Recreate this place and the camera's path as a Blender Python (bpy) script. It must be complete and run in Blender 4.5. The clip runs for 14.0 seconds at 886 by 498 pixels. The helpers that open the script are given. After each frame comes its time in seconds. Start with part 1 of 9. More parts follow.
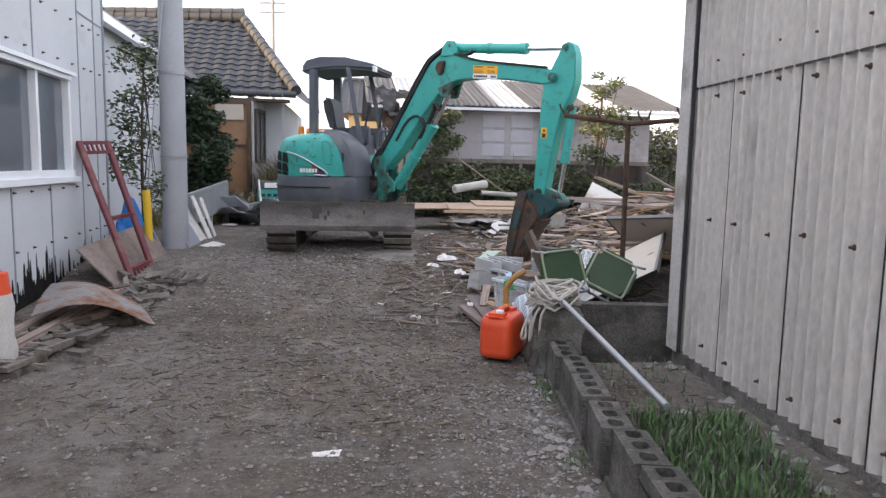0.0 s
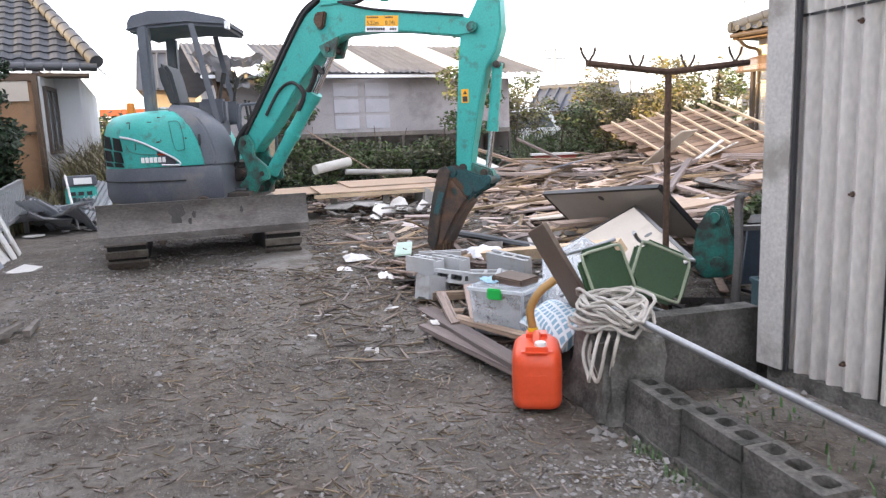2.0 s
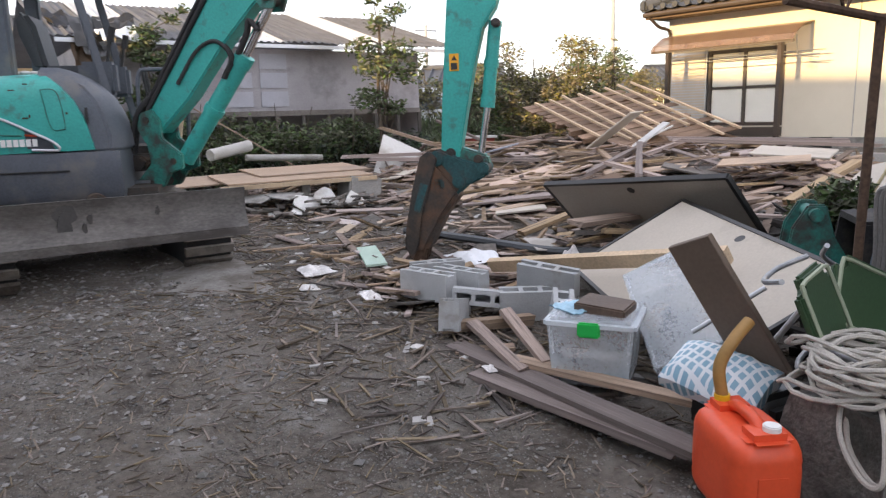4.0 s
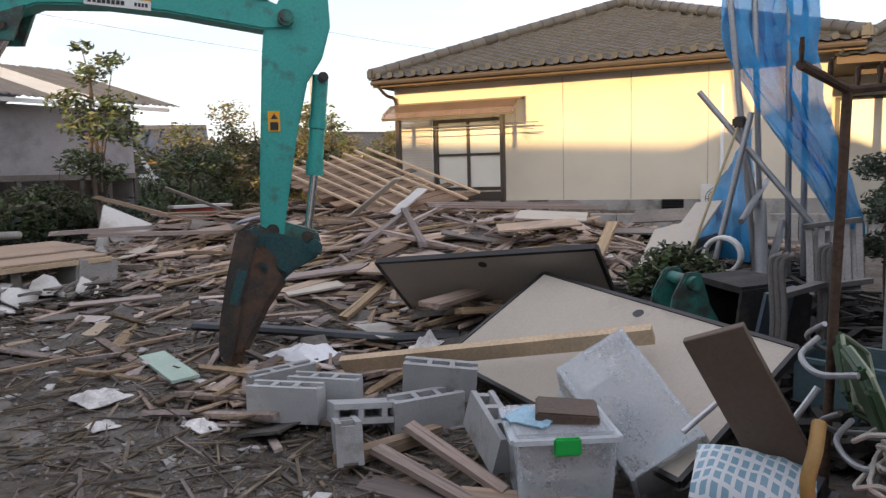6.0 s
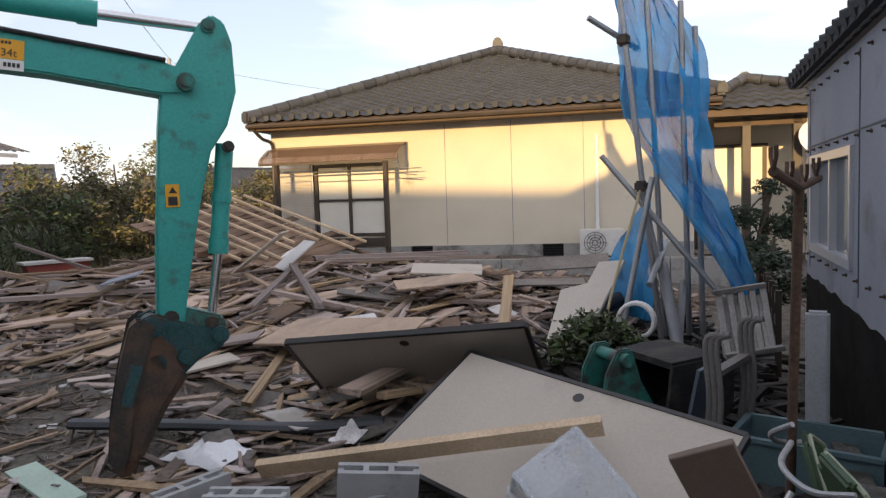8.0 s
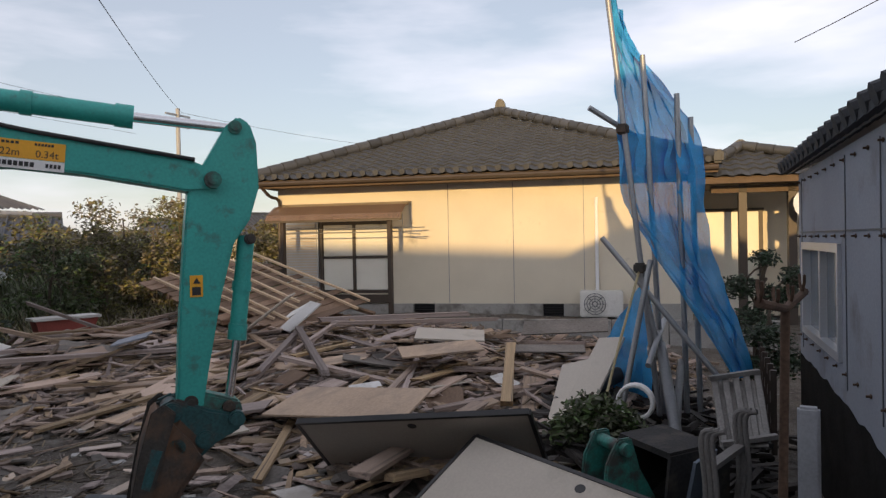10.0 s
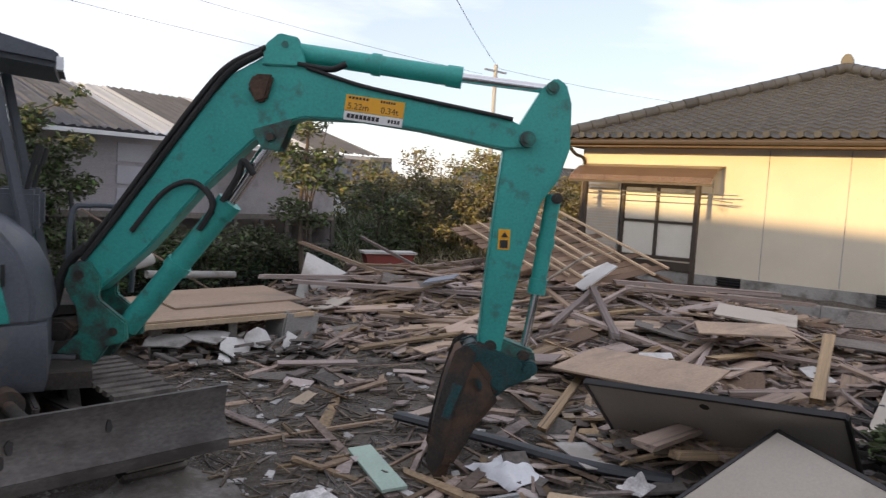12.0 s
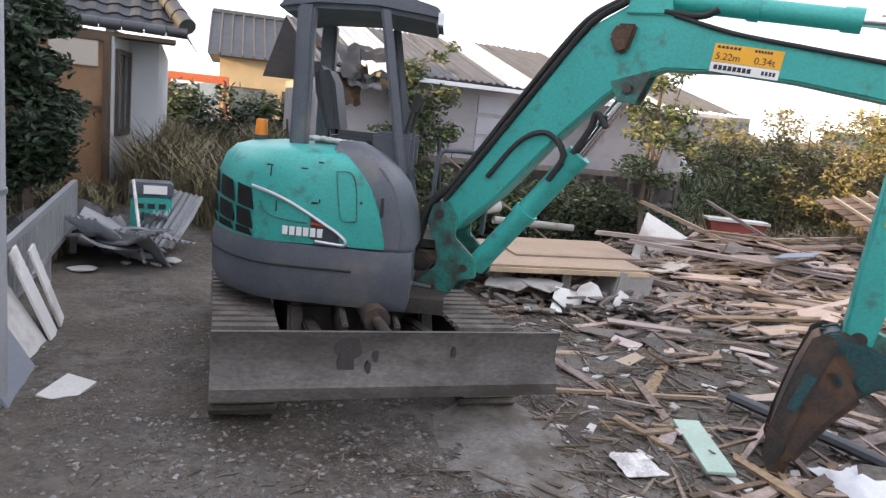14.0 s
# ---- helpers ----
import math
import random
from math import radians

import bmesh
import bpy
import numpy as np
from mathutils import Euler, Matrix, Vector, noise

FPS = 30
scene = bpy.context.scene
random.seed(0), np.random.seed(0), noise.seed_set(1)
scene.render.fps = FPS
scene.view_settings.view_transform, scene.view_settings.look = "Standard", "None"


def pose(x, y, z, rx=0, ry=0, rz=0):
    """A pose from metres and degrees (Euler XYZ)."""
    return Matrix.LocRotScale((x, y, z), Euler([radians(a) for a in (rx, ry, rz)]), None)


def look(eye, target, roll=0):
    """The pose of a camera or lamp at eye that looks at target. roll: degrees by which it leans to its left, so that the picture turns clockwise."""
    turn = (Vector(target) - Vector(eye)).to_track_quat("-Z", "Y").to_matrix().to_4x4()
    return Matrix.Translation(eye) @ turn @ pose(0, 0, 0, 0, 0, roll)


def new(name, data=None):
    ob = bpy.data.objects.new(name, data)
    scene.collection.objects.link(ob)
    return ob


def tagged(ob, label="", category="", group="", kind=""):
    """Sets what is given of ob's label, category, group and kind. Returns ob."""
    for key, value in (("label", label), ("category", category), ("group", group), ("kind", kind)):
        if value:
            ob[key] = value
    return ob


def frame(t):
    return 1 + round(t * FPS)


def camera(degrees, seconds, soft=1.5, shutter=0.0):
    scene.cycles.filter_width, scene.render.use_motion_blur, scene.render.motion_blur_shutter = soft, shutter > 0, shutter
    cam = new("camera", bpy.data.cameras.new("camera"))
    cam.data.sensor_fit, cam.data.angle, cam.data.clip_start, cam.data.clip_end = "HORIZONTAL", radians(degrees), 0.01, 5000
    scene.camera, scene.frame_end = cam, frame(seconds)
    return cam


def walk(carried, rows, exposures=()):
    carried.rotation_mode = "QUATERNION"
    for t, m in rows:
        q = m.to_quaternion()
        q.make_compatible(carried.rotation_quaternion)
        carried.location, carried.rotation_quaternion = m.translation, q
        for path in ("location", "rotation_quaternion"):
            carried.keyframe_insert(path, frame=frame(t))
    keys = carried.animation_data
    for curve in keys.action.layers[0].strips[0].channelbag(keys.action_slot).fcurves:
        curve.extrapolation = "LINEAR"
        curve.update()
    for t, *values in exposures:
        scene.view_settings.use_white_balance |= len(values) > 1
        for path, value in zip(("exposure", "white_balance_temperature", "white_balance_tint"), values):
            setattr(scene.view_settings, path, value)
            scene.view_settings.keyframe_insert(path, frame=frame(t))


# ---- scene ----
cam = camera(64.3, 14.0, soft=1.3, shutter=0.2)
METRES, EYE, TILT, LEAN, TURN = 6.6, 1.41, 0.0, 0.0, 0.0
ROWS = [
    (0.0, 0.0, 0.0, 0.0, 0.13, -6.87, -1.12),
    (0.5, -0.0497, 0.0623, -0.0036, -3.95, -10.01, -1.01),
    (1.0, -0.0969, 0.1254, -0.0017, -6.7, -13.5, -1.07),
    (1.5, -0.1176, 0.1926, 0.0001, -12.96, -11.52, 1.27),
    (2.0, -0.1442, 0.2654, 0.0036, -15.66, -9.21, 2.16),
    (4.5, -0.2432, 0.5874, 0.0002, -35.6, -11.61, -0.1),
    (5.0, -0.2555, 0.638, 0.0034, -44.02, -10.93, -1.26),
    (5.5, -0.2661, 0.6919, 0.0042, -45.28, -8.28, 0.39),
    (6.0, -0.2753, 0.734, 0.0089, -52.66, -6.49, 1.57),
    (6.5, -0.2633, 0.7736, 0.0069, -56.93, -5.89, 1.71),
    (7.0, -0.2619, 0.8022, 0.0138, -62.25, -6.67, 0.49),
    (9.5, -0.2878, 0.7978, 0.0945, -63.92, -0.82, 3.5),
    (10.0, -0.2982, 0.7945, 0.0955, -63.53, -0.59, 1.06),
    (10.5, -0.3021, 0.7956, 0.0992, -59.82, -5.72, -0.87),
    (11.0, -0.3051, 0.7933, 0.1014, -51.63, -4.18, -1.29),
    (11.5, -0.3044, 0.7945, 0.1011, -46.74, -4.28, -1.95),
    (12.0, -0.3045, 0.7973, 0.1003, -39.56, -4.53, -3.34),
    (12.5, -0.304, 0.7988, 0.1, -35.0, -5.12, -4.18),
    (13.0, -0.3041, 0.8019, 0.0984, -31.89, -6.74, -4.72),
    (13.5, -0.3066, 0.8104, 0.0955, -18.77, -9.9, -4.85),
    (14.0, -0.3069, 0.8102, 0.0962, -12.34, -10.13, -5.84),
]
walk(cam, [(t, pose(0, 0, EYE, TILT, LEAN, TURN) @ pose(METRES * x, METRES * y, METRES * z, 90 + pitch, roll, yaw)) for t, x, y, z, yaw, pitch, roll in ROWS],
     [(0.0, 1.23), (0.5, 1.5), (1.0, 1.73), (1.5, 1.9), (2.0, 1.72), (4.5, 0.97), (5.5, 0.7), (6.5, 0.3), (7.0, 0.26), (9.5, -0.07), (10.0, -0.22), (10.5, 0.02), (11.5, 0.18), (12.5, 0.39), (13.5, 0.97), (14.0, 1.25)])

# ---- light: low evening sun over the western roofs, pale sky ----
SUN_TO = Vector((-15.0, -3.7, 2.75)).normalized()
SUN_AZ = math.atan2(SUN_TO.x, SUN_TO.y)
world = bpy.data.worlds.new("sky")
scene.world = world
world.use_nodes = True
wn, wl = world.node_tree.nodes, world.node_tree.links
sky = wn.new("ShaderNodeTexSky")
sky.sky_type, sky.sun_disc = "NISHITA", False
sky.sun_elevation, sky.sun_rotation = math.asin(SUN_TO.z), SUN_AZ
sky.air_density, sky.dust_density, sky.ozone_density = 1.0, 1.2, 1.4
wco = wn.new("ShaderNodeTexCoord")
wmap = wn.new("ShaderNodeMapping")
wmap.inputs["Scale"].default_value = (1.0, 1.0, 4.5)
wnoise = wn.new("ShaderNodeTexNoise")
wnoise.inputs["Scale"].default_value = 2.2
wnoise.inputs["Detail"].default_value = 6.0
wramp = wn.new("ShaderNodeMapRange")
wramp.inputs["From Min"].default_value, wramp.inputs["From Max"].default_value = 0.42, 0.7
wramp.inputs["To Min"].default_value, wramp.inputs["To Max"].default_value = 0.3, 0.8
wmix = wn.new("ShaderNodeMix")
wmix.data_type = "RGBA"
wmix.inputs[7].default_value = (9.7, 9.3, 10.2, 1)
wl.new(wco.outputs["Generated"], wmap.inputs["Vector"])
wl.new(wmap.outputs["Vector"], wnoise.inputs["Vector"])
wl.new(wnoise.outputs[0], wramp.inputs["Value"])
wl.new(wramp.outputs[0], wmix.inputs[0])
wl.new(sky.outputs[0], wmix.inputs[6])
wl.new(wmix.outputs[2], wn["Background"].inputs["Color"])
wn["Background"].inputs["Strength"].default_value = 0.15
sun = new("sun", bpy.data.lights.new("sun", "SUN"))
sun.data.energy, sun.data.angle, sun.data.color = 4.6, radians(0.7), (1.0, 0.66, 0.29)
sun.matrix_world = look(SUN_TO * 80, (0, 0, 0))


# ---- materials ----
def rgb(c, k=1.0):
    return (min(c[0] * k, 1), min(c[1] * k, 1), min(c[2] * k, 1), 1)


def mat(name, col, rough=0.7, metal=0.0, var=0.18, scale=3.0, grain=60.0, bump=0.15, dirt=None, amount=0.3, dscale=1.5,
        bdist=0.01, rand=0.0, island=False, stretch=(1, 1, 1), alpha=1.0, trans=0.0, hue=0.0, spec=0.5):
    m = bpy.data.materials.new(name)
    m.use_nodes = True
    n, l = m.node_tree.nodes, m.node_tree.links
    b = n["Principled BSDF"]
    b.inputs["Roughness"].default_value, b.inputs["Metallic"].default_value = rough, metal
    b.inputs["Specular IOR Level"].default_value = spec
    co = n.new("ShaderNodeTexCoord")
    mp = n.new("ShaderNodeMapping")
    mp.inputs["Scale"].default_value = stretch
    l.new(co.outputs["Object"], mp.inputs["Vector"])
    vec = mp.outputs["Vector"]
    src = None
    if rand or hue:
        if island:
            src = n.new("ShaderNodeNewGeometry").outputs["Random Per Island"]
        else:
            src = n.new("ShaderNodeObjectInfo").outputs["Random"]
        off = n.new("ShaderNodeVectorMath")
        off.operation = "ADD"
        sc = n.new("ShaderNodeMath")
        sc.operation, sc.inputs[1].default_value = "MULTIPLY", 37.0
        l.new(src, sc.inputs[0])
        l.new(vec, off.inputs[0])
        l.new(sc.outputs[0], off.inputs[1])
        vec = off.outputs[0]
    big = n.new("ShaderNodeTexNoise")
    big.inputs["Scale"].default_value, big.inputs["Detail"].default_value = scale, 5
    fine = n.new("ShaderNodeTexNoise")
    fine.inputs["Scale"].default_value, fine.inputs["Detail"].default_value = grain, 4
    l.new(vec, big.inputs["Vector"])
    l.new(vec, fine.inputs["Vector"])
    mixn = n.new("ShaderNodeMath")
    mixn.operation = "ADD"
    l.new(big.outputs[0], mixn.inputs[0])
    l.new(fine.outputs[0], mixn.inputs[1])
    r = n.new("ShaderNodeMapRange")
    r.inputs["From Min"].default_value, r.inputs["From Max"].default_value = 0.7, 1.3
    r.inputs["To Min"].default_value, r.inputs["To Max"].default_value = 1 - var, 1 + var
    l.new(mixn.outputs[0], r.inputs["Value"])
    hsv = n.new("ShaderNodeHueSaturation")
    hsv.inputs["Color"].default_value = rgb(col)
    val = r.outputs[0]
    if src is not None and rand:
        rr = n.new("ShaderNodeMapRange")
        rr.inputs["To Min"].default_value, rr.inputs["To Max"].default_value = 1 - rand, 1 + rand
        l.new(src, rr.inputs["Value"])
        mul = n.new("ShaderNodeMath")
        mul.operation = "MULTIPLY"
        l.new(val, mul.inputs[0])
        l.new(rr.outputs[0], mul.inputs[1])
        val = mul.outputs[0]
    if src is not None and hue:
        sm = n.new("ShaderNodeMath")
        sm.operation, sm.inputs[1].default_value = "MULTIPLY", 7.31
        fr = n.new("ShaderNodeMath")
        fr.operation = "FRACT"
        l.new(src, sm.inputs[0])
        l.new(sm.outputs[0], fr.inputs[0])
        hr = n.new("ShaderNodeMapRange")
        hr.inputs["To Min"].default_value, hr.inputs["To Max"].default_value = 0.5 - hue, 0.5 + hue
        l.new(fr.outputs[0], hr.inputs["Value"])
        l.new(hr.outputs[0], hsv.inputs["Hue"])
        sr = n.new("ShaderNodeMapRange")
        sr.inputs["To Min"].default_value, sr.inputs["To Max"].default_value = 0.45, 1.15
        l.new(fr.outputs[0], sr.inputs["Value"])
        l.new(sr.outputs[0], hsv.inputs["Saturation"])
    l.new(val, hsv.inputs["Value"])
    out = hsv.outputs[0]
    if dirt:
        dn = n.new("ShaderNodeTexNoise")
        dn.inputs["Scale"].default_value, dn.inputs["Detail"].default_value = dscale, 8
        dn.inputs["Roughness"].default_value = 0.65
        l.new(vec, dn.inputs["Vector"])
        dr = n.new("ShaderNodeMapRange")
        dr.inputs["From Min"].default_value, dr.inputs["From Max"].default_value = 0.62 - amount * 0.35, 0.72 - amount * 0.2
        l.new(dn.outputs[0], dr.inputs["Value"])
        mx = n.new("ShaderNodeMix")
        mx.data_type = "RGBA"
        mx.inputs[7].default_value = rgb(dirt)
        l.new(dr.outputs[0], mx.inputs[0])
        l.new(out, mx.inputs[6])
        out = mx.outputs[2]
    l.new(out, b.inputs["Base Color"])
    if bump:
        bp = n.new("ShaderNodeBump")
        bp.inputs["Strength"].default_value, bp.inputs["Distance"].default_value = bump, bdist
        l.new(fine.outputs[0], bp.inputs["Height"])
        l.new(bp.outputs[0], b.inputs["Normal"])
    if alpha < 1:
        b.inputs["Alpha"].default_value = alpha
    if trans:
        b.inputs["Transmission Weight"].default_value = trans
    return m




def soil_mat():
    """Packed soil: damp brown and dusty grey patches, with grit of single stones at two sizes."""
    m = mat("packed_soil", (0.125, 0.108, 0.09), 0.95, var=0.45, scale=0.9, grain=26, bump=0.0, spec=0.2)
    n, l = m.node_tree.nodes, m.node_tree.links
    b = n["Principled BSDF"]
    co = n["Texture Coordinate"].outputs["Object"]
    out = b.inputs["Base Color"].links[0].from_socket

    def patch(scale, lo, hi, detail=9, rough=0.7):
        t = n.new("ShaderNodeTexNoise")
        t.inputs["Scale"].default_value, t.inputs["Detail"].default_value, t.inputs["Roughness"].default_value = scale, detail, rough
        r = n.new("ShaderNodeMapRange")
        r.inputs["From Min"].default_value, r.inputs["From Max"].default_value = lo, hi
        l.new(co, t.inputs["Vector"])
        l.new(t.outputs[0], r.inputs["Value"])
        return r.outputs[0]

    def over(base, col, fac):
        x = n.new("ShaderNodeMix")
        x.data_type = "RGBA"
        l.new(fac, x.inputs[0])
        l.new(base, x.inputs[6])
        if isinstance(col, tuple):
            x.inputs[7].default_value = rgb(col)
        else:
            l.new(col, x.inputs[7])
        return x.outputs[2]

    def times(a, c):
        x = n.new("ShaderNodeMath")
        x.operation = "MULTIPLY"
        l.new(a, x.inputs[0])
        if isinstance(c, float):
            x.inputs[1].default_value = c
        else:
            l.new(c, x.inputs[1])
        return x.outputs[0]

    dust = patch(0.75, 0.44, 0.58)
    out = over(out, (0.225, 0.212, 0.192), times(dust, patch(7.0, 0.36, 0.62)))
    out = over(out, (0.052, 0.043, 0.036), times(patch(1.1, 0.52, 0.62), patch(9.0, 0.4, 0.6)))
    heights = []
    for scale, lo, hi in ((42.0, 0.48, 0.56), (105.0, 0.42, 0.52)):
        v = n.new("ShaderNodeTexVoronoi")
        v.inputs["Scale"].default_value = scale
        l.new(co, v.inputs["Vector"])
        near = n.new("ShaderNodeMapRange")
        near.inputs["From Min"].default_value, near.inputs["From Max"].default_value = 0.5, 0.3
        l.new(v.outputs["Distance"], near.inputs["Value"])
        sep = n.new("ShaderNodeSeparateColor")
        l.new(v.outputs["Color"], sep.inputs[0])
        pick = n.new("ShaderNodeMapRange")
        pick.inputs["From Min"].default_value, pick.inputs["From Max"].default_value = 0.55, 0.6
        l.new(sep.outputs[0], pick.inputs["Value"])
        tone = n.new("ShaderNodeMix")
        tone.data_type = "RGBA"
        tone.inputs[6].default_value, tone.inputs[7].default_value = (0.07, 0.065, 0.058, 1), (0.29, 0.275, 0.255, 1)
        l.new(sep.outputs[1], tone.inputs[0])
        stone = times(times(near.outputs[0], pick.outputs[0]), patch(1.6, lo, hi))
        out = over(out, tone.outputs[2], stone)
        heights.append(stone)
    l.new(out, b.inputs["Base Color"])
    add = n.new("ShaderNodeMath")
    add.operation = "ADD"
    l.new(heights[0], add.inputs[0])
    l.new(times(heights[1], 0.5), add.inputs[1])
    add2 = n.new("ShaderNodeMath")
    add2.operation = "ADD"
    l.new(add.outputs[0], add2.inputs[0])
    l.new(patch(30.0, 0.2, 0.8), add2.inputs[1])
    bp = n.new("ShaderNodeBump")
    bp.inputs["Strength"].default_value, bp.inputs["Distance"].default_value = 0.9, 0.012
    l.new(add2.outputs[0], bp.inputs["Height"])
    l.new(bp.outputs[0], b.inputs["Normal"])
    return m


SOIL = soil_mat()
TEAL = mat("teal_paint", (0.045, 0.38, 0.33), 0.4, var=0.16, scale=2.5, bump=0.04, dirt=(0.06, 0.2, 0.17), amount=0.2, dscale=7)
TEAL_OLD = mat("worn_teal_paint", (0.035, 0.22, 0.18), 0.55, var=0.3, scale=5, bump=0.12, dirt=(0.055, 0.06, 0.052), amount=0.55, dscale=7)
CHARCOAL = mat("charcoal_plastic", (0.09, 0.1, 0.118), 0.55, var=0.2, bump=0.06, dirt=(0.16, 0.15, 0.14), amount=0.15)
STEEL = mat("bare_steel", (0.15, 0.14, 0.13), 0.6, 0.3, var=0.35, scale=4, bump=0.15, dirt=(0.07, 0.062, 0.056), amount=0.5, dscale=3, stretch=(0.5, 1, 1))
CHROME = mat("chrome_rod", (0.75, 0.75, 0.75), 0.15, 1.0, var=0.05, bump=0)
RUBBER = mat("black_rubber", (0.03, 0.03, 0.03), 0.8, var=0.3, bump=0.1)
TRACK = mat("muddy_track", (0.13, 0.115, 0.1), 0.9, var=0.35, bump=0.3, dirt=(0.22, 0.2, 0.17), amount=0.4, dscale=4)
DARKIRON = mat("dark_iron", (0.055, 0.05, 0.045), 0.7, 0.3, var=0.35, bump=0.2, dirt=(0.12, 0.08, 0.055), amount=0.35, dscale=5)
STUCCO = mat("cream_stucco", (0.68, 0.62, 0.5), 0.9, var=0.1, scale=0.9, grain=120, bump=0.12, dirt=(0.4, 0.37, 0.31), amount=0.1, dscale=0.9)
WHITEWALL = mat("white_wall_panel", (0.54, 0.56, 0.58), 0.7, var=0.09, scale=1.2, bump=0.08, dirt=(0.42, 0.42, 0.42), amount=0.12, dscale=1.0)
SLATE = mat("grey_corrugated_slate", (0.83, 0.8, 0.76), 0.9, var=0.14, scale=1.6, grain=50, bump=0.15, dirt=(0.56, 0.53, 0.49), amount=0.1, dscale=2.4, stretch=(1, 1, 0.35))
BLUEWALL = mat("grey_blue_siding", (0.25, 0.27, 0.31), 0.75, var=0.12, scale=1.4, bump=0.1, dirt=(0.16, 0.16, 0.17), amount=0.2)
BASEBLACK = mat("black_wall_base", (0.014, 0.013, 0.012), 0.98, spec=0.1, var=0.5, scale=5, bump=0.2)
TILE = mat("grey_roof_tile", (0.055, 0.058, 0.064), 0.5, var=0.3, scale=3, bump=0.1, rand=0.25)
TILE_J = mat("grey_roof_tiles", (0.042, 0.046, 0.053), 0.6, var=0.2, scale=3, bump=0.1, rand=0.15, island=True)
BROWN = mat("brown_frame", (0.06, 0.045, 0.035), 0.5, var=0.2, bump=0.05)
BROWNWOOD = mat("brown_eave_wood", (0.1, 0.065, 0.04), 0.7, var=0.25, bump=0.1)
CONCRETE = mat("concrete", (0.34, 0.33, 0.31), 0.92, var=0.2, scale=2, bump=0.35, dirt=(0.16, 0.15, 0.135), amount=0.35, dscale=2.5)
OLDBLOCK = mat("weathered_block", (0.13, 0.122, 0.11), 0.95, var=0.45, scale=6, bump=0.6, bdist=0.02, dirt=(0.05, 0.05, 0.042), amount=0.5, dscale=5, rand=0.2)
BLOCK = mat("concrete_block", (0.42, 0.43, 0.43), 0.92, var=0.14, scale=5, grain=160, bump=0.3, dirt=(0.3, 0.29, 0.27), amount=0.2, dscale=5, rand=0.12)
WOOD = mat("broken_timber", (0.3, 0.205, 0.14), 0.85, var=0.35, scale=2, grain=30, bump=0.25, rand=0.45, hue=0.02, stretch=(0.25, 1, 1), dirt=(0.1, 0.08, 0.065), amount=0.25, dscale=3)
WOOD_J = mat("broken_timber_mass", (0.26, 0.18, 0.125), 0.9, var=0.4, scale=5, grain=30, bump=0.25, rand=0.55, hue=0.02, island=True)
GREYWOOD = mat("grey_driftwood", (0.14, 0.125, 0.11), 0.9, var=0.35, scale=2, grain=30, bump=0.3, rand=0.4, island=True)
LITTER = mat("soiled_wood_litter", (0.17, 0.13, 0.095), 0.95, var=0.3, rand=0.55, hue=0.02, island=True, bump=0.1)
PALEWOOD = mat("pale_batten", (0.55, 0.42, 0.28), 0.8, var=0.2, scale=3, bump=0.15, rand=0.2)
PLY = mat("plywood_sheet", (0.42, 0.31, 0.22), 0.8, var=0.2, scale=2, bump=0.1, rand=0.2, dirt=(0.25, 0.2, 0.16), amount=0.3, stretch=(0.4, 1, 1))
PLASTER = mat("white_board", (0.66, 0.65, 0.62), 0.85, var=0.12, scale=3, bump=0.1, rand=0.15, dirt=(0.4, 0.37, 0.33), amount=0.25)
WHITEBITS = mat("pale_scraps", (0.46, 0.45, 0.43), 0.85, var=0.15, rand=0.3, island=True, bump=0.1)
FUSUMA = mat("beige_panel", (0.5, 0.45, 0.38), 0.8, var=0.07, scale=2, bump=0.04, dirt=(0.38, 0.34, 0.28), amount=0.15)
FUSUMA_D = mat("grey_brown_panel", (0.38, 0.345, 0.3), 0.75, var=0.08, scale=2, bump=0.04)
BLACKEDGE = mat("black_lacquer", (0.02, 0.02, 0.02), 0.35, var=0.2, bump=0.03)
GLASS = mat("window_glass", (0.12, 0.14, 0.16), 0.06, var=0.05, bump=0, spec=0.8)
CURTAIN = mat("frosted_pane", (0.78, 0.77, 0.7), 0.35, var=0.05, bump=0.02)
ALU = mat("aluminium", (0.62, 0.63, 0.65), 0.35, 0.7, var=0.08, bump=0.03)
GALV = mat("galvanised_pipe", (0.34, 0.35, 0.36), 0.45, 0.6, var=0.15, bump=0.06)
RUST = mat("rusty_steel", (0.1, 0.062, 0.042), 0.85, 0.3, var=0.4, scale=8, bump=0.25)
RED = mat("red_plastic", (0.75, 0.09, 0.03), 0.38, var=0.06, bump=0.03)
MAROON = mat("maroon_steel", (0.13, 0.025, 0.03), 0.55, var=0.25, bump=0.08, dirt=(0.2, 0.12, 0.09), amount=0.15)
GREEN = mat("green_vinyl", (0.032, 0.07, 0.03), 0.5, var=0.15, bump=0.08)
GREENCLIP = mat("green_plastic", (0.02, 0.5, 0.09), 0.4, var=0.05, bump=0)
ROPE = mat("white_rope", (0.5, 0.47, 0.42), 0.9, var=0.2, scale=20, grain=200, bump=0.5)
NET = mat("blue_net", (0.035, 0.34, 0.7), 0.75, var=0.25, scale=4, grain=90, bump=0.2, alpha=0.84)
BLUETARP = mat("blue_sheet", (0.03, 0.2, 0.55), 0.5, var=0.2, scale=3, bump=0.2)
CLEAR = mat("clear_plastic", (0.8, 0.85, 0.89), 0.18, var=0.12, scale=6, bump=0.05, alpha=0.3)
CLEAREDGE = mat("cloudy_plastic_edge", (0.76, 0.81, 0.85), 0.3, var=0.1, scale=6, bump=0.05, alpha=0.6)
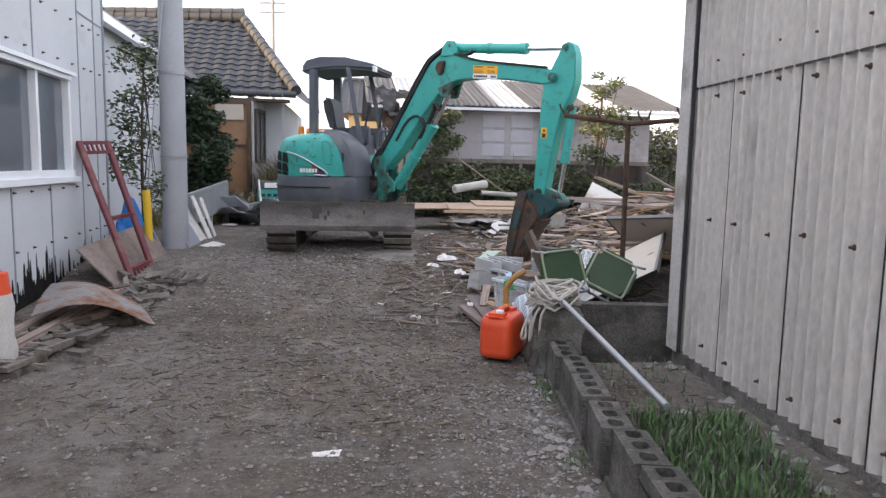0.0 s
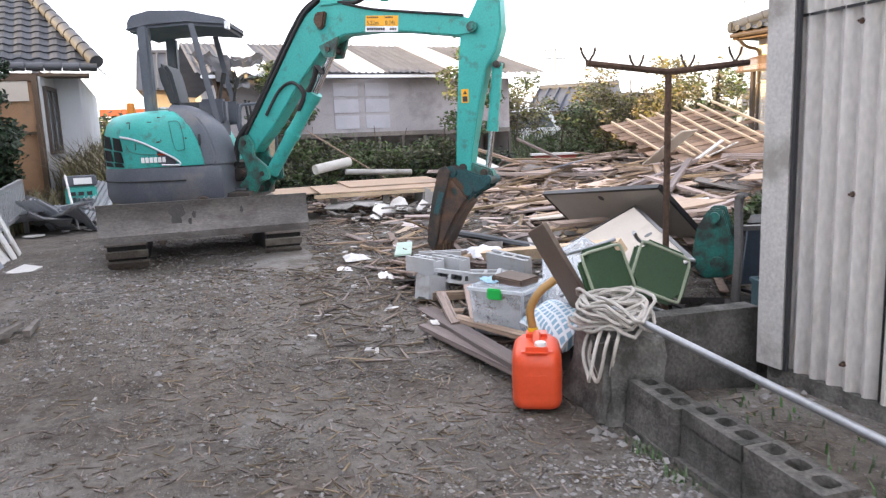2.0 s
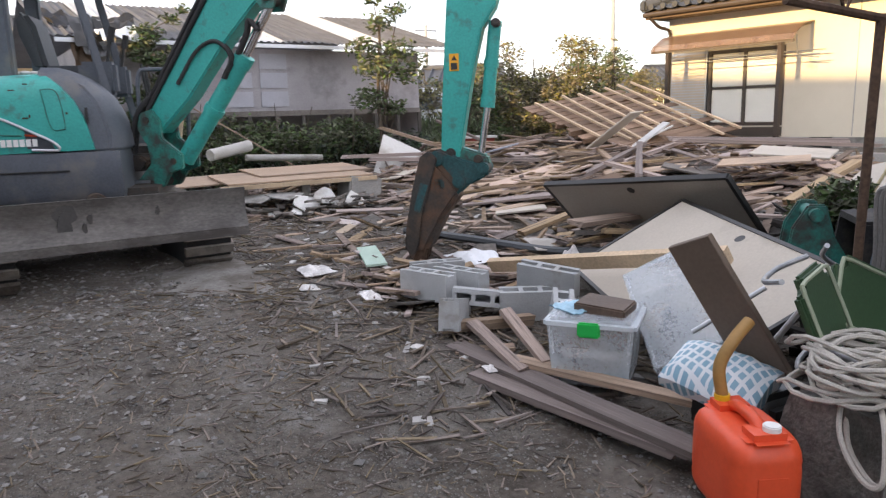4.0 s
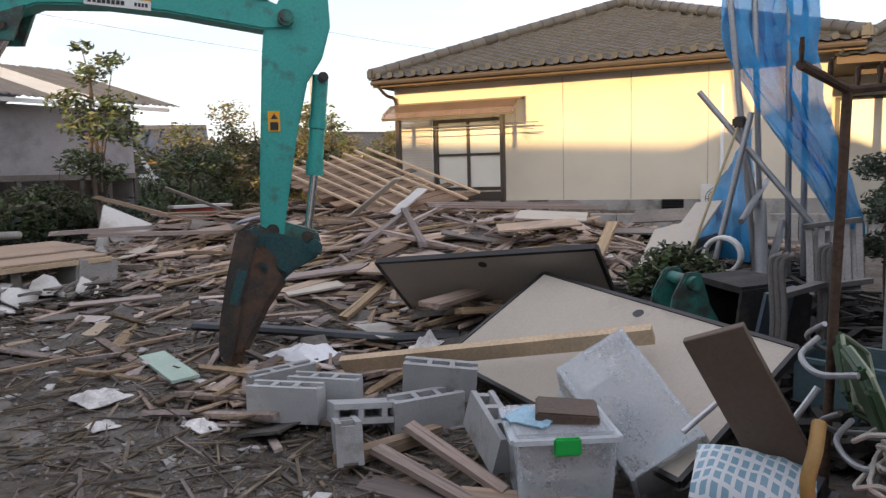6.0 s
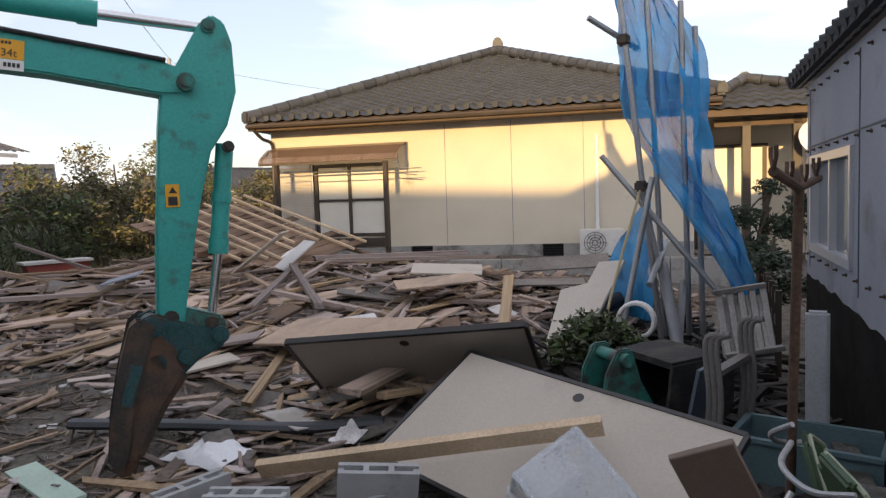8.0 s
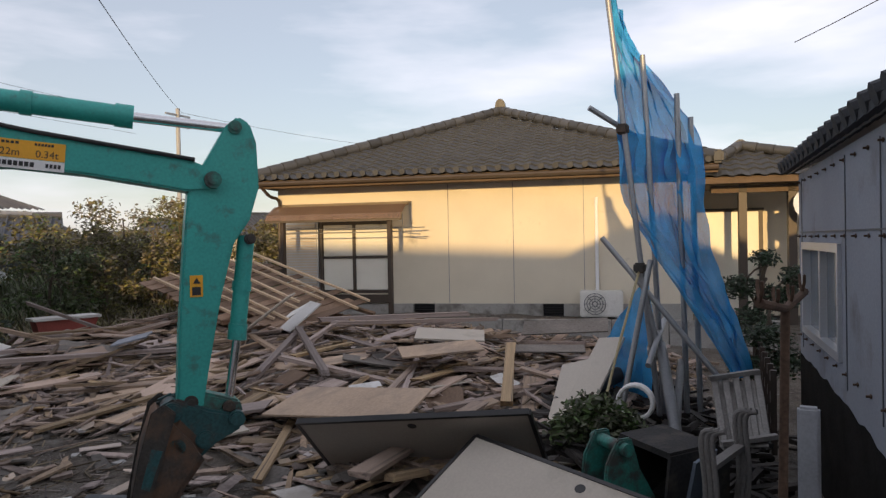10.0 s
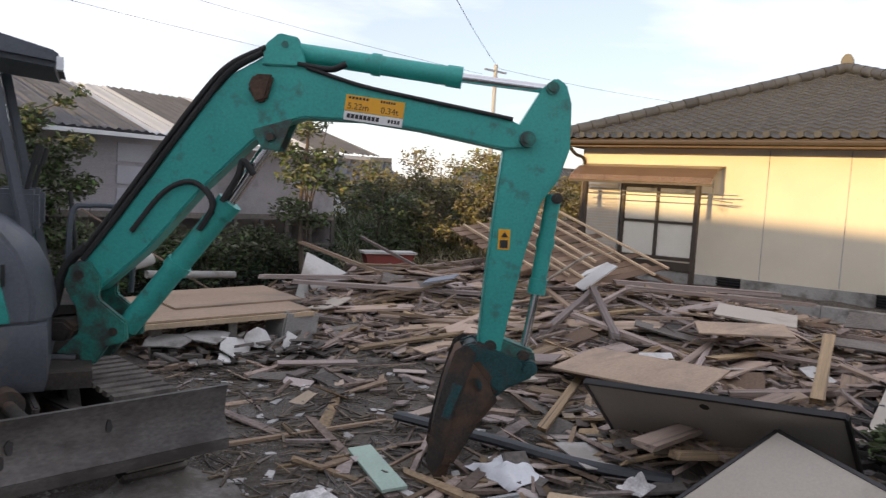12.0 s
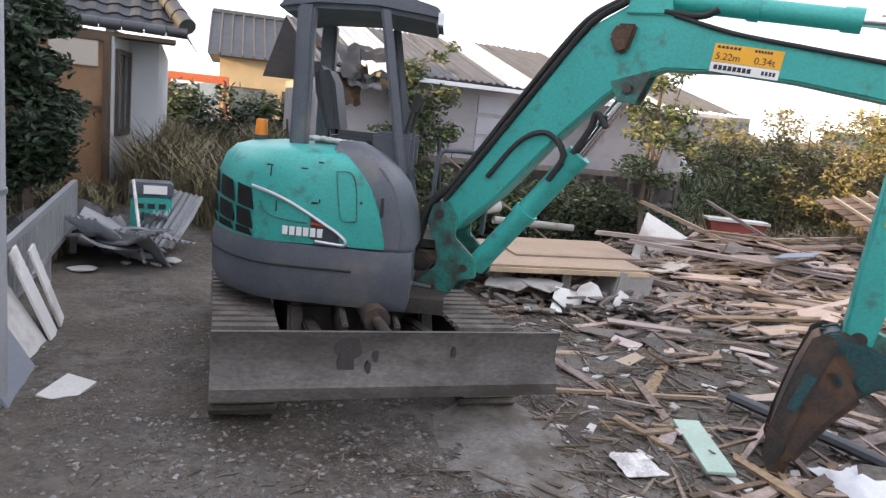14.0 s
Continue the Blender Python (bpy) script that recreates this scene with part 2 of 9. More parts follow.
POLE = mat("pole_concrete", (0.36, 0.37, 0.39), 0.8, var=0.12, scale=1.5, bump=0.12)
ASPH = mat("roof_sheet_grey", (0.22, 0.22, 0.23), 0.6, var=0.2, bump=0.1)
WHITESHEET = mat("roof_sheet_white", (0.8, 0.82, 0.84), 0.4, var=0.06, bump=0.05)
HAZEWALL = mat("weathered_vinyl_sheet", (0.36, 0.34, 0.35), 0.6, var=0.18, scale=1.2, bump=0.1, dirt=(0.24, 0.23, 0.23), amount=0.3)
LEAF = mat("leaf_green", (0.075, 0.1, 0.03), 0.6, var=0.25, rand=0.6, hue=0.045, island=True, bump=0.05)
LEAF_D = mat("leaf_dark", (0.025, 0.05, 0.02), 0.6, var=0.25, rand=0.5, hue=0.02, island=True, bump=0.05)
LEAF_Y = mat("leaf_olive_yellow", (0.15, 0.13, 0.045), 0.6, var=0.25, rand=0.5, hue=0.04, island=True, bump=0.05)
GRASS = mat("grass_blade", (0.08, 0.15, 0.045), 0.7, var=0.2, rand=0.4, hue=0.02, island=True, bump=0)
DRYGRASS = mat("dry_weeds", (0.2, 0.17, 0.08), 0.8, var=0.2, rand=0.4, hue=0.03, island=True, bump=0)
BARK = mat("bark", (0.1, 0.08, 0.06), 0.95, var=0.3, bump=0.4)
ORANGE = mat("orange_lens", (0.85, 0.25, 0.02), 0.3, var=0.05, bump=0)
SIGN_O = mat("orange_sticker", (0.85, 0.42, 0.03), 0.5, var=0.05, bump=0)
SIGN_W = mat("white_sticker", (0.8, 0.8, 0.78), 0.5, var=0.05, bump=0)
BLACKINK = mat("black_ink", (0.03, 0.03, 0.03), 0.6, var=0.1, bump=0)
YELLOW = mat("yellow_plastic", (0.7, 0.45, 0.02), 0.5, var=0.1, bump=0)
PAPER = mat("printed_paper", (0.66, 0.64, 0.62), 0.8, var=0.3, scale=12, bump=0.1, rand=0.2)
CYANPRINT = mat("blue_printed_bag", (0.3, 0.5, 0.62), 0.45, var=0.2, scale=14, bump=0.1)
SEATGREY = mat("dark_grey_vinyl", (0.045, 0.05, 0.055), 0.6, var=0.2, bump=0.1)
DARKIN = mat("dark_interior", (0.03, 0.03, 0.032), 0.9, var=0.2, bump=0)


# ---- mesh tools ----
Z = Vector((0, 0, 1))


def V(*a):
    return Vector(a)


def add_box(bm, c, s, m=None, taper=1.0):
    r = bmesh.ops.create_cube(bm, size=1)["verts"]
    for v in r:
        k = taper if v.co.z > 0 else 1.0
        v.co = Vector((v.co.x * s[0] * k, v.co.y * s[1] * k, v.co.z * s[2])) + Vector(c)
        if m is not None:
            v.co = m @ v.co
    return r


def basis(p0, p1, up=Z):
    d = (Vector(p1) - Vector(p0))
    x = d.normalized()
    if abs(x.dot(up)) > 0.98:
        up = Vector((1, 0, 0))
    y = up.cross(x).normalized()
    z = x.cross(y)
    m = Matrix((x, y, z)).transposed().to_4x4()
    m.translation = Vector(p0)
    return m, d.length


def beam(bm, p0, p1, w, h, up=Z):
    m, L = basis(p0, p1, up)
    return add_box(bm, (L / 2, 0, 0), (L, w, h), m)


def tube(bm, pts, r, n=10, r1=None, cap=True):
    pts = [Vector(p) for p in pts]
    rings = []
    up = Z
    for i, p in enumerate(pts):
        a = pts[max(i - 1, 0)]
        b = pts[min(i + 1, len(pts) - 1)]
        d = (b - a).normalized()
        if abs(d.dot(up)) > 0.97:
            up = Vector((1, 0, 0)) if abs(d.x) < 0.9 else Vector((0, 1, 0))
        s = d.cross(up).normalized()
        up = s.cross(d)
        rad = r if r1 is None else r + (r1 - r) * i / (len(pts) - 1)
        rings.append([bm.verts.new(p + rad * (math.cos(2 * math.pi * k / n) * s + math.sin(2 * math.pi * k / n) * up)) for k in range(n)])
    for a, b in zip(rings, rings[1:]):
        for k in range(n):
            bm.faces.new((a[k], a[(k + 1) % n], b[(k + 1) % n], b[k]))
    if cap:
        bm.faces.new(rings[0][::-1])
        bm.faces.new(rings[-1])


def curve_pts(pts, n=8):
    """Catmull-Rom through the points."""
    P = [Vector(p) for p in pts]
    P = [2 * P[0] - P[1]] + P + [2 * P[-1] - P[-2]]
    out = []
    for i in range(1, len(P) - 2):
        for k in range(n):
            t = k / n
            a, b, c, d = P[i - 1], P[i], P[i + 1], P[i + 2]
            out.append(0.5 * ((2 * b) + (c - a) * t + (2 * a - 5 * b + 4 * c - d) * t * t + (3 * b - a - 3 * c + d) * t ** 3))
    out.append(P[-2])
    return out


def prism(bm, prof, depth, m):
    """A polygon in local xy, pushed along local z by depth, centred."""
    a = [bm.verts.new(m @ Vector((x, y, -depth / 2))) for x, y in prof]
    b = [bm.verts.new(m @ Vector((x, y, depth / 2))) for x, y in prof]
    bm.faces.new(a[::-1])
    bm.faces.new(b)
    for i in range(len(prof)):
        j = (i + 1) % len(prof)
        bm.faces.new((a[i], a[j], b[j], b[i]))


def bevel(bm, w, seg=2, angle=40):
    bm.normal_update()
    es = [e for e in bm.edges if len(e.link_faces) == 2 and e.calc_face_angle(0) > radians(angle)]
    bmesh.ops.bevel(bm, geom=es, offset=w, segments=seg, affect="EDGES", clamp_overlap=True)


def mesh_of(name, bm, material):
    me = bpy.data.meshes.new(name)
    bmesh.ops.recalc_face_normals(bm, faces=bm.faces)
    bm.to_mesh(me)
    bm.free()
    me.materials.append(material)
    me.shade_smooth()
    me.set_sharp_from_angle(angle=radians(38))
    return me


def nb():
    return bmesh.new()


def thing(name, label, category, at=(0, 0, 0), m=None, group="", world=False, kind=""):
    """An Empty at the base of a thing. world: its parts are written in world coordinates."""
    ob = new(name)
    ob.empty_display_size = 0.1
    ob.matrix_basis = m if m is not None else Matrix.Translation(at)
    ob["w"] = 1 if world else 0
    return tagged(ob, label, category, group, kind)


def part(name, bm, material, parent, label=""):
    ob = new(name, mesh_of(name, bm, material) if isinstance(bm, bmesh.types.BMesh) else bm)
    ob.parent = parent
    root = parent if parent.parent is None else parent.parent
    if parent.parent is None and root["w"] == 1:
        ob.matrix_parent_inverse = root.matrix_basis.inverted()
    if label:
        ob["label"] = label
    return ob


def solo(name, bm, material, label, category, group="", kind=""):
    """A thing of one mesh, its origin put at its base."""
    bm.verts.ensure_lookup_table()
    xs = [v.co for v in bm.verts]
    c = Vector((sum(p.x for p in xs) / len(xs), sum(p.y for p in xs) / len(xs), min(p.z for p in xs)))
    for v in bm.verts:
        v.co -= c
    ob = new(name, mesh_of(name, bm, material))
    ob.location = c
    return tagged(ob, label, category, group, kind)


def sm(a, b, x):
    t = min(max((x - a) / (b - a), 0), 1)
    return t * t * (3 - 2 * t)


# ---- plan: the lit house stands on a line, s along its front wall, k behind it ----
HP, HD, HN = V(10.6, 12.8, 0), V(0.2419, -0.9703, 0), V(0.9703, 0.2419, 0)


def hw(s, k, z):
    return HP + s * HD + k * HN + V(0, 0, z)


def mound(x, y):
    h = 0.42 * math.exp(-(((x - 6.6) / 3.0) ** 2 + ((y - 11.0) / 2.6) ** 2))
    h += 0.36 * math.exp(-(((x - 4.6) / 2.6) ** 2 + ((y - 14.2) / 1.3) ** 2))
    h += 0.25 * math.exp(-(((x - 2.6) / 0.9) ** 2 + ((y - 7.4) / 1.0) ** 2))
    h += 0.35 * math.exp(-(((x - 5.0) / 1.4) ** 2 + ((y - 7.0) / 0.8) ** 2))
    h += 0.22 * math.exp(-(((x - 7.2) / 1.4) ** 2 + ((y - 13.6) / 1.0) ** 2))
    return h


def ground_z(x, y):
    z = 0.2 * sm(5.6, 8.6, y)
    k = (Vector((x, y, 0)) - HP).dot(HN)
    z += 0.32 * sm(-0.72, -0.62, k) * sm(3.0, 6.0, y)
    z += 0.35 * sm(13.5, 19, y) * (1 - sm(-2, 3, x)) + 0.25 * sm(17, 22, y) * sm(-2, 3, x)
    z += 0.13 * sm(0.84, 0.93, x) * (1 - sm(1.9, 2.2, x)) * (1 - sm(4.5, 4.8, y)) * sm(-5, -4, y)
    z += mound(x, y)
    return z


def rough_z(x, y):
    q = Vector((x, y, 0))
    near = 1 - sm(25, 60, math.hypot(x, y - 8))
    r = 0.035 * noise.noise(q * 0.8) + 0.018 * noise.noise(q * 2.7) + 0.012 * noise.noise(q * 7.0)
    r += 0.04 * max(noise.noise(q * 1.9 + Vector((3, 1, 0))), 0) * sm(6, 8, y)
    return ground_z(x, y) + r * near


# ---- ground ----
def graded(a, b, step, far):
    inner = list(np.arange(a, b, step))
    out, d, x = [], step, b
    while x < far:
        out.append(x)
        d *= 1.45
        x += d
    low, d, x = [], step, a
    while x > -far:
        d *= 1.45
        x -= d
        low.append(x)
    return low[::-1] + inner + out


gx, gy = graded(-6.5, 12.5, 0.11, 600), graded(-3.5, 20.0, 0.11, 600)
gv = [(x, y, rough_z(x, y)) for y in gy for x in gx]
nx = len(gx)
gf = [(j * nx + i, j * nx + i + 1, (j + 1) * nx + i + 1, (j + 1) * nx + i) for j in range(len(gy) - 1) for i in range(nx - 1)]
gme = bpy.data.meshes.new("ground")
gme.from_pydata(gv, [], gf)
gme.materials.append(SOIL)
gme.shade_smooth()
tagged(new("ground", gme), "packed grey-brown soil with gravel and wood dust", "ground", kind="structure")


# worn concrete pad flush with the soil before the machine
bm = nb()
pad = [(-0.95, 8.5), (-0.35, 8.45), (-0.2, 8.9), (-0.24, 9.5), (-0.6, 9.85), (-1.0, 9.5), (-1.08, 9.0)]
pv = []
for k in range(len(pad)):
    a, b = Vector(pad[k]), Vector(pad[(k + 1) % len(pad)])
    for q in range(6):
        f = a.lerp(b, q / 6)
        pv.append((f.x + 0.09 * noise.noise(Vector((f.x * 4, f.y * 4, 5))), f.y + 0.09 * noise.noise(Vector((f.x * 4, f.y * 4, 9)))))
lo = [bm.verts.new((x, y, rough_z(x, y) - 0.05)) for x, y in pv]
hi = [bm.verts.new((x, y, rough_z(x, y) + 0.002)) for x, y in pv]
mid = bm.verts.new((-0.62, 9.1, rough_z(-0.62, 9.1) + 0.03))
for k in range(len(pv)):
    j = (k + 1) % len(pv)
    bm.faces.new((lo[k], lo[j], hi[j], hi[k]))
    bm.faces.new((hi[k], hi[j], mid))
solo("concrete_pad", bm, mat("dusty_concrete", (0.24, 0.228, 0.208), 0.95, var=0.3, scale=3, grain=40, bump=0.4, dirt=(0.12, 0.105, 0.088), amount=0.6, dscale=3), "worn dusty concrete pad flush with the soil", "concrete pad")

# ---- roofs of tiles ----
def tile_roof(name, A, e, u, inside, parent, w=0.27, rise=0.24):
    """Rows of curved tiles on the plane at A spanned by e (along the eave) and u (up the slope)."""
    A, e, u = Vector(A), Vector(e).normalized(), Vector(u).normalized()
    nrm = e.cross(u).normalized()
    vs, fs = [], []
    row = 0
    while row < 40:
        y = row * rise
        hit = False
        for c in range(-4, 70):
            x = c * w
            if not inside(x + w / 2, y + rise * 0.3):
                continue
            hit = True
            base = len(vs)
            j = random.uniform(-0.004, 0.004)
            for (yy, lift) in ((y - 0.03, (0.04 if row else 0.008) + j), (y + rise, 0.01), (y - 0.03, 0.0)):
                for k in range(5):
                    f = k / 4
                    bow = 0.022 * math.cos(f * 2 * math.pi + 0.6)
                    vs.append(A + e * (x + f * w * 0.995) + u * yy + nrm * (lift + bow + 0.03))
            for k in range(4):
                fs.append((base + k, base + k + 1, base + 5 + k + 1, base + 5 + k))
                fs.append((base + 10 + k, base + 10 + k + 1, base + k + 1, base + k))
        if not hit and row > 2:
            break
        row += 1
    me = bpy.data.meshes.new(name)
    me.from_pydata([tuple(v) for v in vs], [], fs)
    me.materials.append(TILE_J)
    ob = new(name, me)
    ob["kind"] = "stuff"
    ob.parent = parent
    ob.matrix_parent_inverse = parent.matrix_basis.inverted()
    return ob


def ridge(parent, a, b, r=0.11):
    """Half-round ridge tiles laid end to end."""
    a, b = Vector(a), Vector(b)
    n = max(int((b - a).length / 0.3), 1)
    for i in range(n):
        bm = nb()
        tube(bm, [a.lerp(b, i / n), a.lerp(b, (i + 0.97) / n)], r * 1.04, 10, r * 0.94)
        part("ridge_tile", bm, TILE, parent)


# ---- the lit house ----
S0, S1, ZB, ZE = -2.42, 6.0, 0.5, 3.22
house = thing("house", "cream stucco bungalow with a hipped grey tile roof", "house", hw(2, 3, 0.4), world=True)


def wall_slab(bm, s0, s1, k0, k1, z0, z1):
    m = Matrix((HD, HN, Z)).transposed().to_4x4()
    m.translation = HP
    add_box(bm, ((s0 + s1) / 2, (k0 + k1) / 2, (z0 + z1) / 2), (abs(s1 - s0), abs(k1 - k0), z1 - z0), m)


WIN0, WIN1, WZ0, WZ1 = -2.3, 0.06, 1.0, 2.5
for sp in ((S0, WIN0, 0, 0.18, 0.78, ZE), (WIN1, S1, 0, 0.18, 0.78, ZE), (WIN0, WIN1, 0, 0.18, WZ1, ZE), (WIN0, WIN1, 0, 0.18, 0.78, WZ0),
           (S0, S0 + 0.18, 0.18, 8, 0.78, ZE), (S1 - 0.18, S1, 0.18, 8, 0.78, ZE), (S0, S1, 7.82, 8, 0.78, ZE)):
    bm = nb()
    wall_slab(bm, *sp)
    part("wall", bm, STUCCO, house)
bm = nb()
wall_slab(bm, S0 - 0.0, 0.55, -0.03, 0.16, 0.3, 0.78)
wall_slab(bm, 1.0, 3.2, -0.03, 0.16, 0.3, 0.78)
wall_slab(bm, 3.6, S1, -0.03, 0.16, 0.3, 0.78)
wall_slab(bm, 0.55, 1.0, -0.03, 0.16, 0.3, 0.46)
wall_slab(bm, 3.2, 3.6, -0.03, 0.16, 0.3, 0.46)
part("foundation", bm, CONCRETE, house, "pale concrete plinth")
for a, b in ((0.55, 1.0), (3.2, 3.6)):
    bm = nb()
    wall_slab(bm, a, b, 0.08, 0.12, 0.46, 0.78)
    for i in range(6):
        wall_slab(bm, a, b, -0.02, 0.08, 0.49 + i * 0.05, 0.505 + i * 0.05)
    part("vent", bm, DARKIN, house, "dark underfloor vent grille")
# eaves
EO = 0.6
eL, eR = S0 - 0.2, S1 + 0.4
ZR = 3.36
bm = nb()
wall_slab(bm, eL, eR, -EO, -EO + 0.05, ZR - 0.16, ZR)
part("fascia", bm, BROWNWOOD, house, "brown timber fascia")
bm = nb()
wall_slab(bm, eL, eR, -EO + 0.05, 8.5, ZE, ZE + 0.03)
part("soffit", bm, BROWNWOOD, house, "brown timber soffit")
bm = nb()
for i in range(30):
    a, b = hw(eL, -EO - 0.06, ZR - 0.07), hw(eR, -EO - 0.06, ZR - 0.07)
    tube(bm, [a, b], 0.05, 8)
    break
part("gutter", bm, BROWN, house)
bm = nb()
tube(bm, curve_pts([hw(eL + 0.12, -EO - 0.06, ZR - 0.1), hw(eL + 0.2, -0.4, ZR - 0.3), hw(S0 + 0.06, -0.07, 2.95), hw(S0 + 0.06, -0.07, 2.4)], 5) + [hw(S0 + 0.06, -0.07, 0.5)], 0.035, 8)
part("downpipe", bm, BROWN, house)
half = (eR - eL) / 2
sc_ = (eL + eR) / 2
apex = hw(sc_, -EO + half, ZR + half * 0.41)
back = hw(sc_, 8.6 - half, ZR + half * 0.41)
slope = math.sqrt(1 + 0.41 ** 2)
uf = (HN + Z * 0.41).normalized()
tile_roof("roof_tiles", hw(eL, -EO - 0.05, ZR), HD, uf, lambda x, y: y / slope < x - 0.0 and y / slope < 2 * half - x, house)
ul = (HD + Z * 0.41).normalized()
tile_roof("roof_tiles", hw(eL - 0.05, 8.6, ZR), -HN, ul, lambda x, y: 0 < x < 8.6 + EO and y / slope < half and y / slope < 9.2 - x and y / slope < x, house)
bm = nb()
c = [hw(eL, -EO, ZR), hw(eR, -EO, ZR), hw(eR, 8.6, ZR), hw(eL, 8.6, ZR)]
vv = [bm.verts.new(p - Z * 0.01) for p in c] + [bm.verts.new(apex), bm.verts.new(back)]
for f in ((0, 1, 4), (1, 2, 5, 4), (2, 3, 5), (3, 0, 4, 5), (3, 2, 1, 0)):
    bm.faces.new([vv[i] for i in f])
part("roof", bm, TILE, house, "dark grey roof deck under the tiles")
for a, b in ((c[0] + Z * 0.12, apex + Z * 0.14), (c[1] + Z * 0.12, apex + Z * 0.14), (apex + Z * 0.16, back + Z * 0.16)):
    ridge(house, a, b, 0.126)
bm = nb()
prism(bm, [(-0.2, -0.02), (0.2, -0.02), (0.24, 0.12), (0.13, 0.2), (0.12, 0.34), (0.06, 0.44), (-0.06, 0.44), (-0.12, 0.34), (-0.13, 0.2), (-0.24, 0.12)], 0.2, Matrix.Translation(apex + HN * 0.02) @ Matrix((HD, Z, HN)).transposed().to_4x4())
bevel(bm, 0.02)
part("finial", bm, TILE, house, "ornamental ridge-end tile")
for p in (c[0], c[1]):
    bm = nb()
    add_box(bm, (0, 0, 0.12), (0.2, 0.2, 0.24), Matrix.Translation(p))
    bevel(bm, 0.04)
    part("corner_tile", bm, TILE, house)
bm = nb()
tube(bm, [V(0, 0, 0), -HN * 0.06], 0.06, 10)
EAVETILE = mat("dark_eave_tile", (0.04, 0.043, 0.05), 0.7, var=0.25, bump=0.1, rand=0.15)
eave_me = mesh_of("eave_tile", bm, EAVETILE)
for i in range(int(2 * half / 0.27)):
    ob = part("eave_tile", eave_me, EAVETILE, house)
    ob.matrix_basis = Matrix.Translation(hw(eL + 0.2 + i * 0.27, -EO - 0.06, ZR + 0.07))
# window, shutter case, awning with posts

def barred(first, rest, material, parent, label):
    """A window: its sill bar is the part, the other bars of its frame hang under it."""
    w = part("window", first(nb()), material, parent, label)
    for mk in rest:
        ob = part("frame_bar", mk(nb()), material, w)
    return w


def slab_bar(*a):
    def mk(b):
        wall_slab(b, *a)
        return b
    return mk


def plate_bar(x0, x1, z0, z1, d, m):
    def mk(b):
        prism(b, [(x0, z0), (x1, z0), (x1, z1), (x0, z1)], d, m)
        return b
    return mk


win = barred(slab_bar(WIN0 + 0.82, WIN1, -0.02, 0.1, WZ0, WZ0 + 0.06),
             [slab_bar(WIN0 + 0.82, WIN1, -0.02, 0.1, WZ1 - 0.06, WZ1), slab_bar(WIN0 + 0.82, WIN0 + 0.88, -0.02, 0.1, WZ0 + 0.06, WZ1 - 0.06),
              slab_bar(WIN1 - 0.05, WIN1, -0.02, 0.1, WZ0 + 0.06, WZ1 - 0.06), slab_bar(-0.75, -0.69, -0.02, 0.08, WZ0 + 0.06, WZ1 - 0.06),
              slab_bar(WIN0 + 0.88, -0.75, -0.01, 0.06, 1.73, 1.77), slab_bar(-0.69, WIN1 - 0.05, -0.01, 0.06, 1.73, 1.77)], BROWN, house, "dark brown sliding window frame")
for a, b in ((WIN0 + 0.89, -0.75), (-0.69, WIN1 - 0.06)):
    for z0, z1, mm in ((WZ0 + 0.07, 1.72, GLASS), (1.78, WZ1 - 0.07, CURTAIN)):
        bm = nb()
        wall_slab(bm, a, b, 0.03, 0.04, z0, z1)
        part("pane", bm, CURTAIN, win, "frosted glass pane")
SLATMAT = mat("cream_shutter_slat", (0.62, 0.55, 0.45), 0.6, var=0.08, bump=0.03)
sh = part("shutter_case", (lambda b: (wall_slab(b, WIN0, WIN0 + 0.8, -0.05, 0.1, WZ0 - 0.02, WZ1), b)[-1])(nb()), ALU, house, "ribbed sliding-shutter case")
for i in range(26):
    bm = nb()
    wall_slab(bm, WIN0 + 0.03, WIN0 + 0.77, -0.075, -0.05, WZ0 + 0.02 + i * 0.056, WZ0 + 0.055 + i * 0.056)
    part("slat", bm, SLATMAT, sh)
bm = nb()
wall_slab(bm, WIN0 + 0.8, WIN1, -0.06, 0.0, 0.8, 0.97)
part("sill", bm, BROWN, house)
aw = part("awning", (lambda b: ([tube(b, [hw(s, -0.02, 2.86), hw(s, -0.45, 2.78), hw(s, -0.8, 2.6), hw(s, -0.84, 2.52)], 0.022, 6) for s in (-2.25, -1.55, -0.85, -0.15, 0.5)], beam(b, hw(-2.3, -0.84, 2.5), hw(0.55, -0.84, 2.5), 0.04, 0.045), b)[-1])(nb()), BROWN, house, "curved brown polycarbonate awning")
bm = nb()
for (k0, z0), (k1, z1) in (((0, 2.88), (-0.45, 2.8)), ((-0.45, 2.8), (-0.8, 2.62)), ((-0.8, 2.62), (-0.88, 2.52))):
    a, b, c2, d = hw(-2.3, k0, z0), hw(0.55, k0, z0), hw(0.55, k1, z1), hw(-2.3, k1, z1)
    q = [bm.verts.new(p) for p in (a, b, c2, d)] + [bm.verts.new(p + Z * 0.012) for p in (a, b, c2, d)]
    for f in ((0, 1, 2, 3), (7, 6, 5, 4), (0, 4, 5, 1), (1, 5, 6, 2), (2, 6, 7, 3), (3, 7, 4, 0)):
        bm.faces.new([q[i] for i in f])
part("awning_sheet", bm, mat("brown_sheet", (0.2, 0.13, 0.09), 0.3, var=0.15, bump=0.03, alpha=0.62), aw)
for s in (-1.95, 0.3):
    bm = nb()
    beam(bm, hw(s, -0.78, 0.5), hw(s, -0.78, 2.52), 0.08, 0.08)
    part("post", bm, BROWN, house)
bm = nb()
for z in (2.36, 2.44):
    tube(bm, [hw(-2.1, -0.6 + 3 * (z - 2.36), z - 0.1), hw(0.9, -0.6 + 3 * (z - 2.36), z - 0.1)], 0.012, 6)
